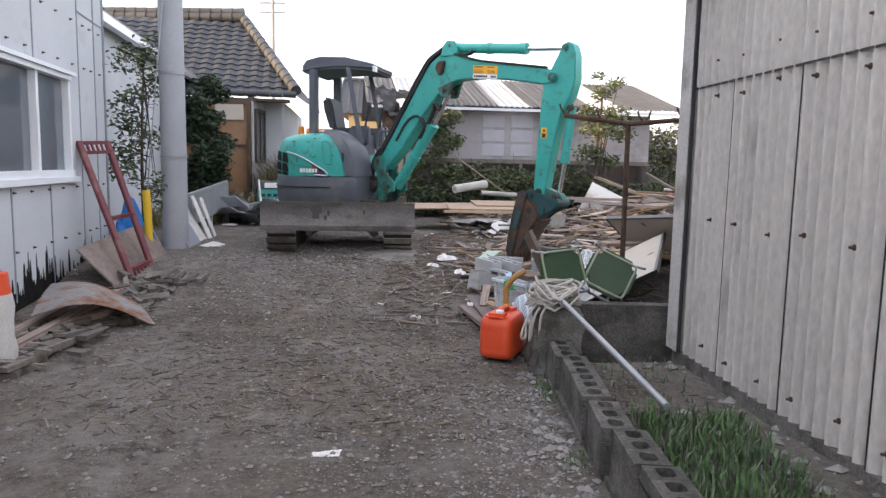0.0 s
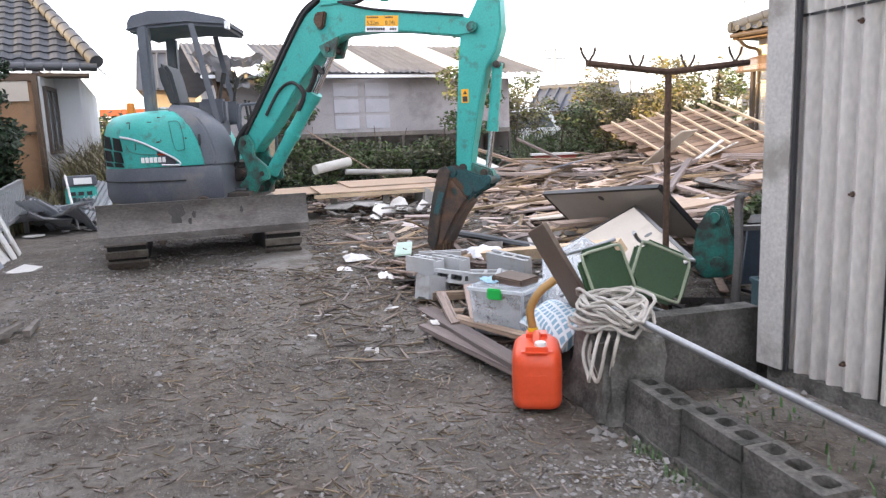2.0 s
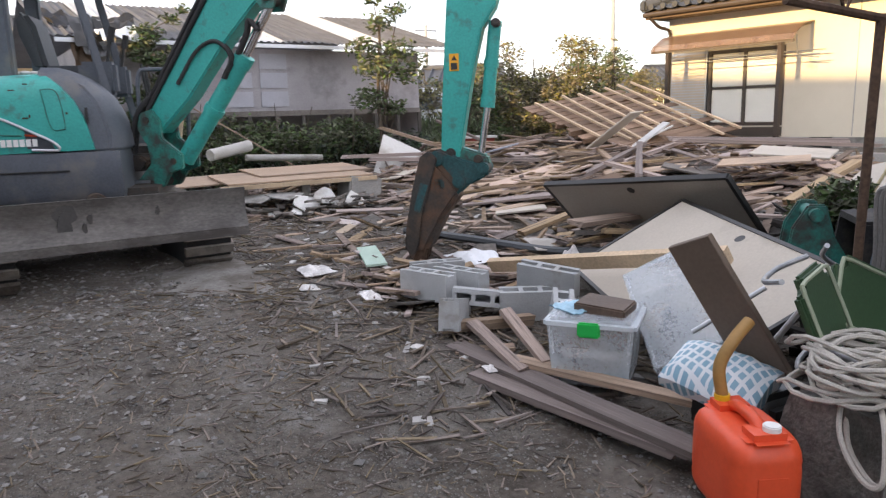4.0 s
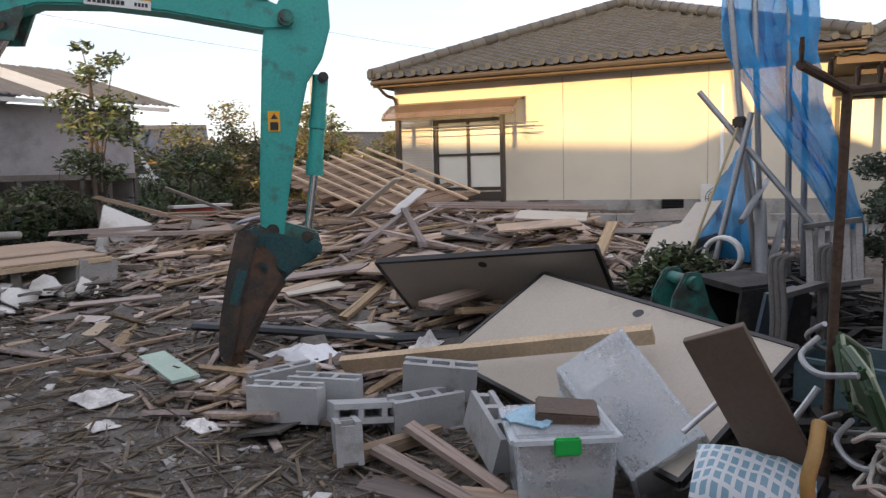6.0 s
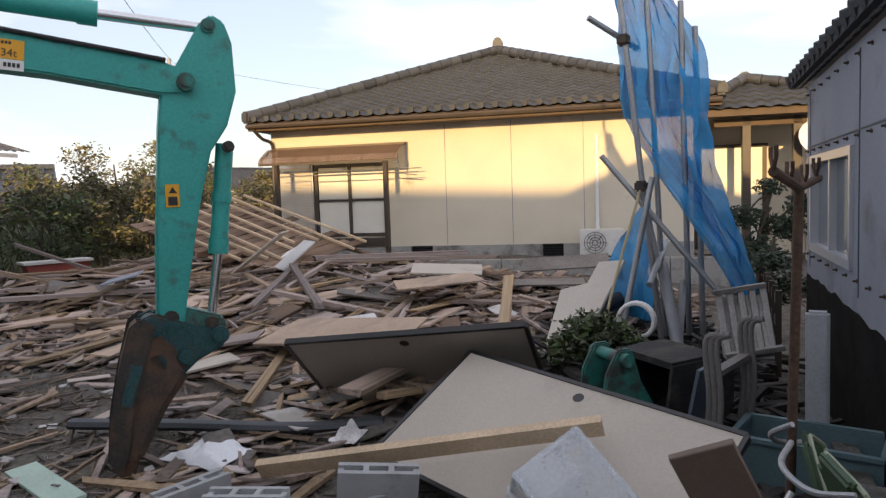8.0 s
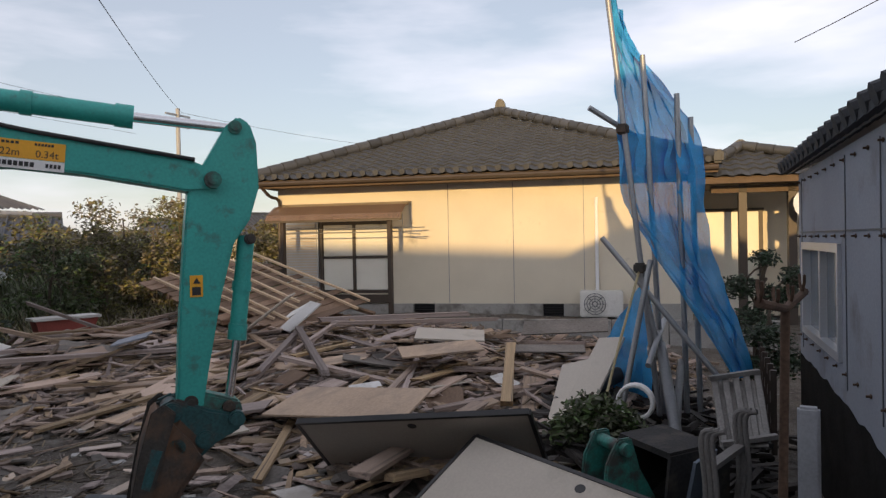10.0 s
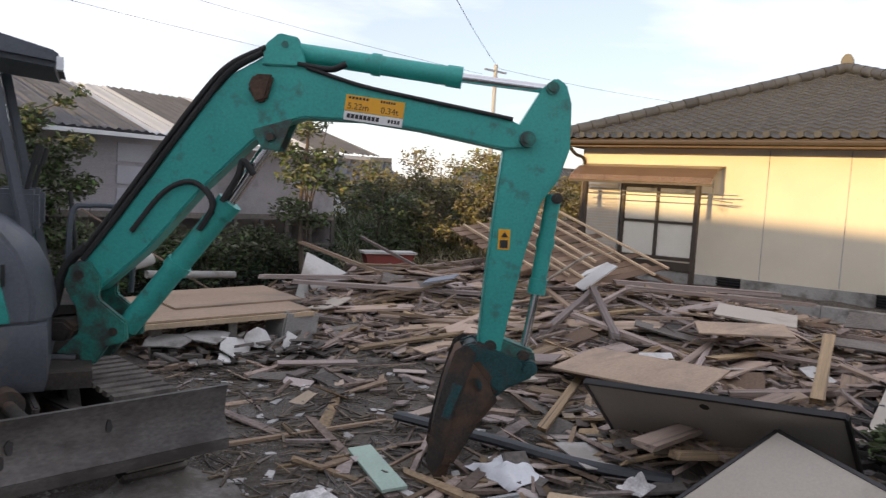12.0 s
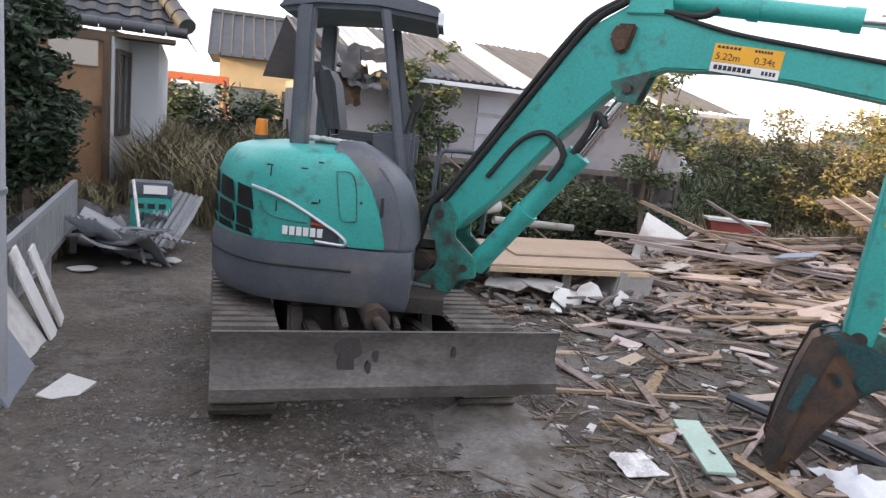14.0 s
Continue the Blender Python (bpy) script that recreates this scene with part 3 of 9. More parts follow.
tube(bm, [hw(0.55, -0.75, 2.6), hw(0.5, -0.55, 2.24), hw(0.85, -0.5, 2.2)], 0.012, 6)
part("drying_rail", bm, GALV, house)
bm = nb()
tube(bm, [hw(4.25, -0.06, 0.85), hw(4.25, -0.06, 2.85)], 0.035, 8)
part("pipe_cover", bm, WHITESHEET, house, "white pipe cover")
# Thin grey strips on the stucco stand in for shadows of three poles.
for s in (1.3, 2.62, 4.0):
    bm = nb()
    wall_slab(bm, s, s + 0.015, -0.004, 0.0, 0.8, 3.2)
    part("pole_shadow_strip", bm, CONCRETE, house)
# air-conditioner
acu = thing("air_conditioner", "white outdoor air-conditioning unit beside the house wall", "air conditioner", hw(4.3, -0.25, 0.5), world=True)
bm = nb()
wall_slab(bm, 3.92, 4.72, -0.42, -0.12, 0.56, 1.06)
bevel(bm, 0.02)
part("body", bm, PLASTER, acu)
bm = nb()
mm = Matrix.Translation(hw(4.2, -0.43, 0.81)) @ Matrix((HD, Z, -HN)).transposed().to_4x4()
for r in (0.05, 0.1, 0.15, 0.2):
    tube(bm, [mm @ V(r * math.cos(a * 0.3142), r * math.sin(a * 0.3142), 0) for a in range(21)], 0.006, 5)
for a in range(8):
    tube(bm, [mm @ V(0.03 * math.cos(a * 0.785), 0.03 * math.sin(a * 0.785), 0), mm @ V(0.2 * math.cos(a * 0.785), 0.2 * math.sin(a * 0.785), 0)], 0.005, 4)
part("fan_grille", bm, CHARCOAL, acu)
for s in (4.02, 4.62):
    bm = nb()
    wall_slab(bm, s - 0.05, s + 0.05, -0.42, -0.12, 0.47, 0.56)
    part("foot", bm, CHARCOAL, acu)
# retaining kerb in front of the house
rw = thing("retaining_wall", "low grey concrete retaining wall in front of the house", "wall", hw(1.5, -0.75, 0.1), world=True, kind="structure")
bm = nb()
for i in range(12):
    wall_slab(bm, -4.5 + i, -3.515 + i, -0.86, -0.7, -0.1, 0.56)
bevel(bm, 0.012, 1)
part("concrete", bm, CONCRETE, rw)
# entrance wing
wing = thing("house_entrance", "entrance wing with dark posts and tiled hip roof", "house", hw(7.2, 3, 0.4), world=True)
bm = nb()
wall_slab(bm, S1, 8.9, 1.6, 1.75, 0.4, 3.1)
wall_slab(bm, 8.75, 8.9, 1.75, 7, 0.4, 3.1)
wall_slab(bm, 7.9, 8.75, -0.1, 0.02, 0.4, 3.1)
part("wall", bm, STUCCO, wing)
for s in (6.9, 7.75):
    bm = nb()
    wall_slab(bm, s - 0.07, s + 0.07, -0.1, 0.04, 0.4, 3.0)
    part("post", bm, BROWN, wing)
bm = nb()
wall_slab(bm, 6.2, 6.28, 1.5, 1.6, 0.5, 2.6)
wall_slab(bm, 6.2, 7.6, 1.5, 1.6, 2.55, 2.62)
wall_slab(bm, 7.5, 7.58, 1.5, 1.6, 0.5, 2.55)
part("door_frame", bm, BROWN, wing)
bm = nb()
wall_slab(bm, 6.28, 7.5, 1.53, 1.57, 0.5, 2.55)
part("door", bm, CURTAIN, wing)
bm = nb()
wall_slab(bm, 6.0, 9.2, -0.5, 7.5, 3.0, 3.12)
wall_slab(bm, 6.35, 7.9, -0.1, 0.05, 2.85, 2.98)
part("eave_beam", bm, BROWNWOOD, wing)
wc = [hw(6.0, -0.55, 3.14), hw(9.2, -0.55, 3.14), hw(9.2, 7, 3.14), hw(6.0, 7, 3.14)]
wa, wb = hw(7.0, 0.6, 3.7), hw(7.0, 6, 3.7)
bm = nb()
vv = [bm.verts.new(p) for p in wc] + [bm.verts.new(wa), bm.verts.new(wb)]
for f in ((0, 1, 4), (1, 2, 5, 4), (2, 3, 5), (3, 0, 4, 5), (3, 2, 1, 0)):
    bm.faces.new([vv[i] for i in f])
part("roof", bm, TILE, wing)
ridge(wing, wc[1] + Z * 0.08, wa + Z * 0.1, 0.1)
ridge(wing, wc[0] + Z * 0.08, wa + Z * 0.1, 0.1)
ridge(wing, wa + Z * 0.1, wb + Z * 0.1, 0.12)
wu = (HN * 1.15 + Z * 0.56)
wl_ = wu.length
tile_roof("roof_tiles", wc[0] - Z * 0.02, HD, wu, lambda x, y: 0 <= x <= 3.2 and y < wl_ * min(x / 1.0, (3.2 - x) / 2.2), wing)
wv = (HD * 1.0 + Z * 0.56)
tile_roof("roof_tiles", wc[3] - Z * 0.02, -HN, wv, lambda x, y: 0 <= x <= 7.5 and y < wv.length * min((7.55 - x) / 1.15, 1.0), wing)
bm = nb()
mm = Matrix.Translation(hw(7.95, -0.35, 2.55)) @ look((0, 0, 0), (1, 0.4, -0.3))
for i in range(4):
    a, b = 0.06 + i * 0.06, 0.06 + (i + 1) * 0.06
    za, zb = a * a * 1.2, b * b * 1.2
    for k in range(16):
        p, q = k * math.pi / 8, (k + 1) * math.pi / 8
        bm.faces.new([bm.verts.new(mm @ V(r * math.cos(x), r * math.sin(x), zz)) for r, x, zz in ((a if i else 0.001, p, za), (b, p, zb), (b, q, zb), (a if i else 0.001, q, za))])
bmesh.ops.remove_doubles(bm, verts=bm.verts, dist=0.0005)
bmesh.ops.solidify(bm, geom=bm.faces[:], thickness=0.01)
tube(bm, [mm @ V(0, 0, 0), hw(7.95, -0.1, 2.45)], 0.02, 6)
part("satellite_dish", bm, WHITESHEET, wing, "white satellite dish")


# ---- corrugated shed (near, east of the yard) ----
def corrugated(bm, p0, p1, z0, z1, pitch=0.0943, amp=0.02, thick=0.0):
    """A corrugated upright sheet from p0 to p1."""
    p0, p1 = Vector(p0), Vector(p1)
    d = p1 - p0
    L = d.length
    d.normalize()
    nn = Vector((d.y, -d.x, 0))
    n = max(int(L / pitch * 6), 2)
    prev = None
    for i in range(n + 1):
        x = L * i / n
        o = p0 + d * x + nn * amp * math.sin(2 * math.pi * x / pitch)
        a, b = bm.verts.new(o + Z * z0), bm.verts.new(o + Z * z1)
        if prev:
            bm.faces.new((prev[0], a, b, prev[1]))
        prev = (a, b)


SHA, SHB = V(1.6, 4.67, 0), V(2.25, -3.0, 0)
shed = thing("corrugated_shed", "grey corrugated fibre-cement shed with a gabled roof", "shed", (4, 1, 0), world=True)
SD = (SHB - SHA).normalized()
SN = V(SD.y, -SD.x, 0)
bolt_me = mesh_of("bolt", (lambda b: (tube(b, [V(0, 0, 0), V(0.03, 0, 0)], 0.007, 6), tube(b, [V(0.004, 0, 0), V(0.01, 0, 0)], 0.014, 8), b)[-1])(nb()), RUST)
for i in range(12):
    a, b = SHA + SD * (-0.07 + i * 0.66), SHA + SD * (-0.07 + (i + 1) * 0.66 + 0.01)
    for z0, z1, o in ((0.2, 1.95, 0.0), (1.92, 2.78 + 0.33 * min(i * 0.66, 3.9), 0.014)):
        bm = nb()
        corrugated(bm, a + SN * (o + 0.004 * (i % 2)), b + SN * (o + 0.004 * (i % 2)), z0, z1)
        bmesh.ops.solidify(bm, geom=bm.faces[:], thickness=0.006)
        sheet = part("wall_sheet", bm, SLATE, shed)
        for z in (z0 + 0.12, z0 + 0.9, z1 - 0.1):
            for f in (0.18, 0.72):
                p = a.lerp(b, f) + SN * 0.012 + Z * (z + random.uniform(-0.02, 0.02))
                bo = part("bolt", bolt_me, RUST, sheet)
                bo.matrix_parent_inverse = Matrix.Identity(4)
                bo.matrix_basis = Matrix.Translation(p) @ Matrix.Rotation(math.atan2(SN.y, SN.x), 4, "Z")
bm = nb()
for i in range(1, 12):
    p = SHA + SD * (-0.07 + i * 0.66) + SN * 0.012
    beam(bm, p + Z * 0.2, p + Z * 1.92, 0.008, 0.008)
beam(bm, SHA + SN * 0.014 + Z * 1.915, SHB + SN * 0.014 + Z * 1.915, 0.008, 0.012)
part("joint_strip", bm, BLACKEDGE, shed)
bm = nb()
beam(bm, SHA + SN * 0.03 + SD * 0.0 + Z * 0.2, SHA + SN * 0.03 + Z * 2.7, 0.16, 0.03, SN)
beam(bm, SHA + V(0.04, 0.03, 0.2), SHA + V(0.04, 0.03, 2.65), 0.03, 0.14, SN)
part("corner_board", bm, mat("weathered_corner_board", (0.52, 0.5, 0.47), 0.9, var=0.2, scale=3, bump=0.2, dirt=(0.3, 0.28, 0.25), amount=0.35, dscale=3), shed)
bm = nb()
beam(bm, SHA + SN * 0.034 + SD * 0.1 + Z * 0.2, SHA + SN * 0.034 + SD * 0.1 + Z * 2.7, 0.02, 0.02)
part("corner_gap", bm, DARKIN, shed)
bm = nb()
beam(bm, SHA + SD * -0.03 + SN * -0.05 + Z * 0.09, SHB + SN * -0.05 + Z * 0.09, 0.14, 0.22)
part("plinth", bm, OLDBLOCK, shed)
# its gable end, with the slope of the roof and a window
GA, GB = V(1.66, 4.72, 0), V(5.23, 5.15, 0)
GD = (GB - GA).normalized()
GN = V(-GD.y, GD.x, 0)
GL = (GB - GA).length
gm = Matrix((GD, Z, GN)).transposed().to_4x4()
gm.translation = GA


def rake(x):
    return 2.59


bm = nb()
W0, W1, WB, WT = 1.66, 3.3, 1.2, 1.98
for x0, x1, za, zb, zc, zd in ((0, W0, 0.85, 0.85, rake(W0), rake(0)), (W1, GL, 0.85, 0.85, rake(GL), rake(W1)), (W0, W1, 0.85, 0.85, WB, WB), (W0, W1, WT, WT, rake(W1), rake(W0))):
    bm = nb()
    prism(bm, [(x0, za), (x1, zb), (x1, zc), (x0, zd)], 0.1, gm)
    part("gable_wall", bm, BLUEWALL, shed, "grey-blue siding gable wall")
# Near-black band with a ragged upper edge along the gable's foot.
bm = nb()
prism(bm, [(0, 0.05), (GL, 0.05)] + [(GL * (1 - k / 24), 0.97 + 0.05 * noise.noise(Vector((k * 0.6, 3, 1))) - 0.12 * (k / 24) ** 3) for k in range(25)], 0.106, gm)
part("dark_skirting", bm, BASEBLACK, shed, "ragged black band along the wall base")
bm = nb()
for x in (0.6, 1.5, 3.4):
    prism(bm, [(x, 1.05), (x + 0.012, 1.05), (x + 0.012, rake(x) - 0.05), (x, rake(x) - 0.05)], 0.112, gm)
prism(bm, [(0, 2.06), (GL - 0.1, 2.06), (GL - 0.1, 2.07), (0, 2.07)], 0.112, gm)
part("panel_seam", bm, CHARCOAL, shed)
for z in (1.15, 2.03, 2.51):
    for i in range(11):
        bo = part("bolt", bolt_me, RUST, shed)
        bo.matrix_basis = Matrix.Translation(gm @ V(0.2 + i * 0.33, z, 0.05)) @ Matrix.Rotation(math.atan2(GN.y, GN.x), 4, "Z")
swin = barred(plate_bar(W0, W1, WB, WB + 0.06, 0.15, gm), [plate_bar(W0, W1, WT - 0.06, WT, 0.15, gm)] + [plate_bar(x, x + 0.05, WB + 0.06, WT - 0.06, d, gm) for x, d in ((W0, 0.15), (W1 - 0.05, 0.15), (2.46, 0.12))], ALU, shed, "aluminium sliding window")
bm = nb()
prism(bm, [(W0 + 0.05, WB + 0.06), (W1 - 0.05, WB + 0.06), (W1 - 0.05, WT - 0.06), (W0 + 0.05, WT - 0.06)], 0.02, gm)
part("pane", bm, GLASS, swin)
bm = nb()
for i in range(20):
    x = GL + 0.35 - i * 0.235
    p, q = gm @ V(x, rake(x) + 0.06, 0.0), gm @ V(x - 0.235, rake(x - 0.235) + 0.06, 0.0)
    beam(bm, p + GN * 0.1, q + GN * 0.1 + Z * 0.01, 0.1, 0.05)
    tube(bm, [p + GN * 0.17 + Z * 0.03, p - GN * 0.5 + Z * 0.26], 0.06, 8)
part("verge_tile", bm, mat("sooty_tile", (0.028, 0.03, 0.034), 0.8, var=0.3, bump=0.1), shed, "dark verge tiles along the gable")
bm = nb()
a, b = gm @ V(GL + 0.4, rake(GL + 0.4) + 0.03, 0.1), gm @ V(-0.15, rake(-0.3) + 0.03, 0.1)
for k0, k1, z0, z1 in ((0.0, 4.3, 0.0, 1.5), (4.3, 8.6, 1.5, 0.0)):
    q = [p + SD * k + Z * z for p, k, z in ((a, k0, z0), (b, k0, z0), (b, k1, z1), (a, k1, z1))]
    q = [bm.verts.new(p) for p in q] + [bm.verts.new(p + Z * 0.07) for p in q]
    for f in ((0, 1, 2, 3), (7, 6, 5, 4), (0, 4, 5, 1), (1, 5, 6, 2), (2, 6, 7, 3), (3, 7, 4, 0)):
        bm.faces.new([q[n] for n in f])
part("roof", bm, ASPH, shed)
bm = nb()
beam(bm, SHB + Z * 1.35, SHB + V(4.2, 0.4, 1.35), 0.12, 2.7)
beam(bm, SHB + V(4.2, 0.4, 1.4), GB + Z * 1.4 - GN * 0.05, 0.12, 2.6)
part("back_wall", bm, SLATE, shed)


# ---- white panelled building (west of the yard) and the one behind it ----
LD = V(-0.18, 0.9837, 0)
LO = V(-4.17, 7.8, 0)
LN = V(LD.y, -LD.x, 0)
lm = Matrix((LD, Z, LN)).transposed().to_4x4()
lm.translation = LO
L0, L1 = -9.5, 1.34


def lrake(x):
    if x > -1.9:
        return 4.24
    return 4.24 + (-1.9 - x) * 0.42 if x > -4.2 else 5.206 - (-4.2 - x) * 0.42


lb = thing("workshop", "white panelled workshop with mould along its base", "building", LO, world=True)
VW0, VW1, VB, VT = -2.9, 0.0, 1.2, 2.28
for prof in ([(x0, -0.1), (x1, -0.1), (x1, lrake(x1)), (x0, lrake(x0))] for x0, x1 in ((L0, -4.2), (-4.2, VW0), (VW1, L1))):
    bm = nb()
    prism(bm, prof, 0.14, lm)
    part("gable_wall", bm, WHITEWALL, lb)
for prof in ([(VW0, -0.1), (VW1, -0.1), (VW1, VB), (VW0, VB)], [(VW0, VT), (VW1, VT), (VW1, lrake(VW1)), (-1.9, 4.24), (VW0, lrake(VW0))]):
    bm = nb()
    prism(bm, prof, 0.14, lm)
    part("gable_wall", bm, WHITEWALL, lb)
bm = nb()
for x in (-1.95, -1.0, 0.32, 0.92):
    if VW0 < x < VW1:
        prism(bm, [(x, 2.34), (x + 0.02, 2.34), (x + 0.02, lrake(x) - 0.1), (x, lrake(x) - 0.1)], 0.155, lm)
        prism(bm, [(x + 0.3, 0.1), (x + 0.32, 0.1), (x + 0.32, 1.12), (x + 0.3, 1.12)], 0.155, lm)
    else:
        prism(bm, [(x, 0.1), (x + 0.02, 0.1), (x + 0.02, lrake(x) - 0.1), (x, lrake(x) - 0.1)], 0.155, lm)
prism(bm, [(0.33, 3.02), (L1, 3.0), (L1, 3.02), (0.33, 3.04)], 0.155, lm)
prism(bm, [(L1 - 0.05, 0.1), (L1 + 0.01, 0.1), (L1 + 0.01, 3.7), (L1 - 0.05, 3.7)], 0.165, lm)
part("panel_seam", bm, BLUEWALL, lb)
bm = nb()
for i in range(520):
    x = L0 + (L1 - L0) * (i + random.random()) / 520
    h = 0.16 + 0.12 * noise.noise(Vector((x * 1.4, 0, 0))) + 0.36 * random.random() ** 3
    w = random.uniform(0.012, 0.03)
    prism(bm, [(x - w, 0.0), (x + w, 0.0), (x + w * 0.9, h * 0.75), (x + w * 0.3, h), (x - w * 0.4, h * 0.95), (x - w, h * 0.6)], 0.144 + 0.0003 * (i % 9), lm)
ob = part("mould_stain", bm, BASEBLACK, lb, "black mould streaks rising from the ground")
ob["kind"] = "stuff"
for z in (0.55, 1.08, 2.42, 2.9, 3.5):
    for x in (-1.6, -1.2, -0.75, -0.35, 0.1, 0.5, 0.75, 1.1):
        if VB - 0.1 < z < VT and VW0 < x < VW1:
            continue
        bo = part("bolt", bolt_me, RUST, lb)
        bo.matrix_basis = Matrix.Translation(lm @ V(x, z, 0.07)) @ Matrix.Rotation(math.atan2(LN.y, LN.x), 4, "Z")
lw = barred(plate_bar(VW0, VW1, VB, VB + 0.07, 0.2, lm), [plate_bar(VW0, VW1, VT - 0.05, VT, 0.2, lm)] + [plate_bar(x, x + 0.06, VB + 0.07, VT - 0.05, 0.16, lm) for x in (VW0, -1.95, -0.98, -0.06)]
            + [plate_bar(VW0 - 0.08, VW1 + 0.08, VB - 0.06, VB - 0.001, 0.26, lm), plate_bar(VW0 - 0.08, VW1 + 0.08, VT + 0.001, VT + 0.04, 0.26, lm)], WHITESHEET, lb, "white sliding window with a sill")
for x0, x1 in ((VW0 + 0.06, -1.95), (-1.89, -0.98), (-0.92, -0.06)):
    bm = nb()
    prism(bm, [(x0, VB + 0.07), (x1, VB + 0.07), (x1, VT - 0.05), (x0, VT - 0.05)], 0.02, lm)
    part("pane", bm, GLASS, lw)
bm = nb()
for x0, x1 in ((L0 - 0.2, -4.2), (-4.2, -1.9), (-1.9, L1 + 0.15)):
    z0, z1 = lrake(max(x0, L0)), lrake(min(x1, L1))
    prism(bm, [(x0, z0 + 0.02), (x1, z1 + 0.02), (x1, z1 + 0.1), (x0, z0 + 0.1)], 6.4, lm @ Matrix.Translation((0, 0, -3.0)))
part("roof", bm, ASPH, lb)
bm = nb()
prism(bm, [(L1 - 0.14, -0.1), (L1, -0.1), (L1, 4.24), (L1 - 0.14, 4.24)], 6.0, lm @ Matrix.Translation((0, 0, -3.1)))
part("side_wall", bm, WHITEWALL, lb)
# annexe behind it
an = thing("annexe", "white rendered annexe with a grey gutter", "building", (-6, 12, 0), world=True)
A0, A1 = V(-4.85, 9.6, 0), V(-6.3, 17.0, 0)
bm = nb()
beam(bm, A0 + Z * 1.6, A1 + Z * 1.6, 0.15, 3.4)
beam(bm, A0 + Z * 1.6, A0 + V(-4, -0.6, 1.6), 0.15, 3.4)
beam(bm, A1 + Z * 1.6, A1 + V(-4, -0.6, 1.6), 0.15, 3.4)
part("wall", bm, WHITEWALL, an)
bm = nb()
beam(bm, A0 + V(0.28, -0.3, 3.28), A1 + V(0.28, 0.3, 3.28), 0.12, 0.12)
part("gutter", bm, ALU, an)
bm = nb()
q0 = [A0 + V(0.3, -0.4, 3.34), A1 + V(0.3, 0.4, 3.34), A1 + V(-4.2, 0.0, 4.0), A0 + V(-4.2, -0.8, 4.0)]
q = [bm.verts.new(p) for p in q0] + [bm.verts.new(p + Z * 0.06) for p in q0]
for f in ((0, 1, 2, 3), (7, 6, 5, 4), (0, 4, 5, 1), (1, 5, 6, 2), (2, 6, 7, 3), (3, 7, 4, 0)):
    bm.faces.new([q[i] for i in f])
part("roof", bm, ASPH, an)

# ---- utility pole ----
bm = nb()
tube(bm, [V(-3.66, 9.6, 0.0), V(-3.66, 9.6, 2), V(-3.66, 9.6, 4.25)], 0.17, 20, 0.155)
up = thing("utility_pole", "round grey concrete utility pole in the yard", "utility pole", (-3.66, 9.6, 0.1), world=True)
part("pole", bm, POLE, up)
bm = nb()
tube(bm, [V(-3.66, 9.6, 2.52), V(-3.66, 9.6, 2.56)], 0.172, 20)
tube(bm, [V(-3.66, 9.6, 1.42), V(-3.66, 9.6, 1.45)], 0.174, 20)
part("band", bm, GALV, up)

# ---- long shed behind the yard ----
FA, FB = V(-1.25, 15.8, 0), V(4.72, 16.6, 0)
FD = (FB - FA).normalized()
FN = V(FD.y, -FD.x, 0)
FLn = (FB - FA).length
fm = Matrix((FD, Z, FN)).transposed().to_4x4()
fm.translation = FA
fs = thing("long_shed", "long weathered shed with grey and white roof sheets", "shed", (1.5, 18, 0.2), world=True)
bm = nb()
prism(bm, [(0, 1.5), (FLn, 1.5), (FLn, 2.6), (0, 2.6)], 0.06, fm)
part("upper_wall", bm, HAZEWALL, fs, "grey translucent vinyl wall sheet")
bm = nb()
for i in range(13):
    x = i * FLn / 12
    beam(bm, fm @ V(x, 0.1, 0.03), fm @ V(x, 1.5, 0.03), 0.06, 0.06)
beam(bm, fm @ V(0, 1.5, 0.04), fm @ V(FLn, 1.5, 0.04), 0.05, 0.09)
beam(bm, fm @ V(0, 1.02, 0.04), fm @ V(FLn, 1.02, 0.04), 0.04, 0.04)
part("frame", bm, GREYWOOD, fs)
bm = nb()
SHEDPANE = mat("shed_panes", (0.42, 0.42, 0.46), 0.4, var=0.1, bump=0.02)
for x0 in (2.1, 2.75):
    for r in range(3):
        bm = nb()
        prism(bm, [(x0, 1.62 + r * 0.32), (x0 + 0.5, 1.62 + r * 0.32), (x0 + 0.5, 1.88 + r * 0.32), (x0, 1.88 + r * 0.32)], 0.02, fm @ Matrix.Translation((0, 0, 0.04)))
        part("window_pane", bm, SHEDPANE, fs)
bm = nb()
prism(bm, [(0, 0.0), (FLn, 0.0), (FLn, 2.55), (0, 2.55)], 0.05, fm @ Matrix.Translation((0, 0, -1.2)))
beam(bm, fm @ V(0, 1.3, 0), fm @ V(0, 1.3, -6), 0.06, 2.6)
beam(bm, fm @ V(FLn, 1.3, 0), fm @ V(FLn, 1.3, -6), 0.06, 2.6)
part("inner_wall", bm, HAZEWALL, fs)
k = 0
x = -0.5
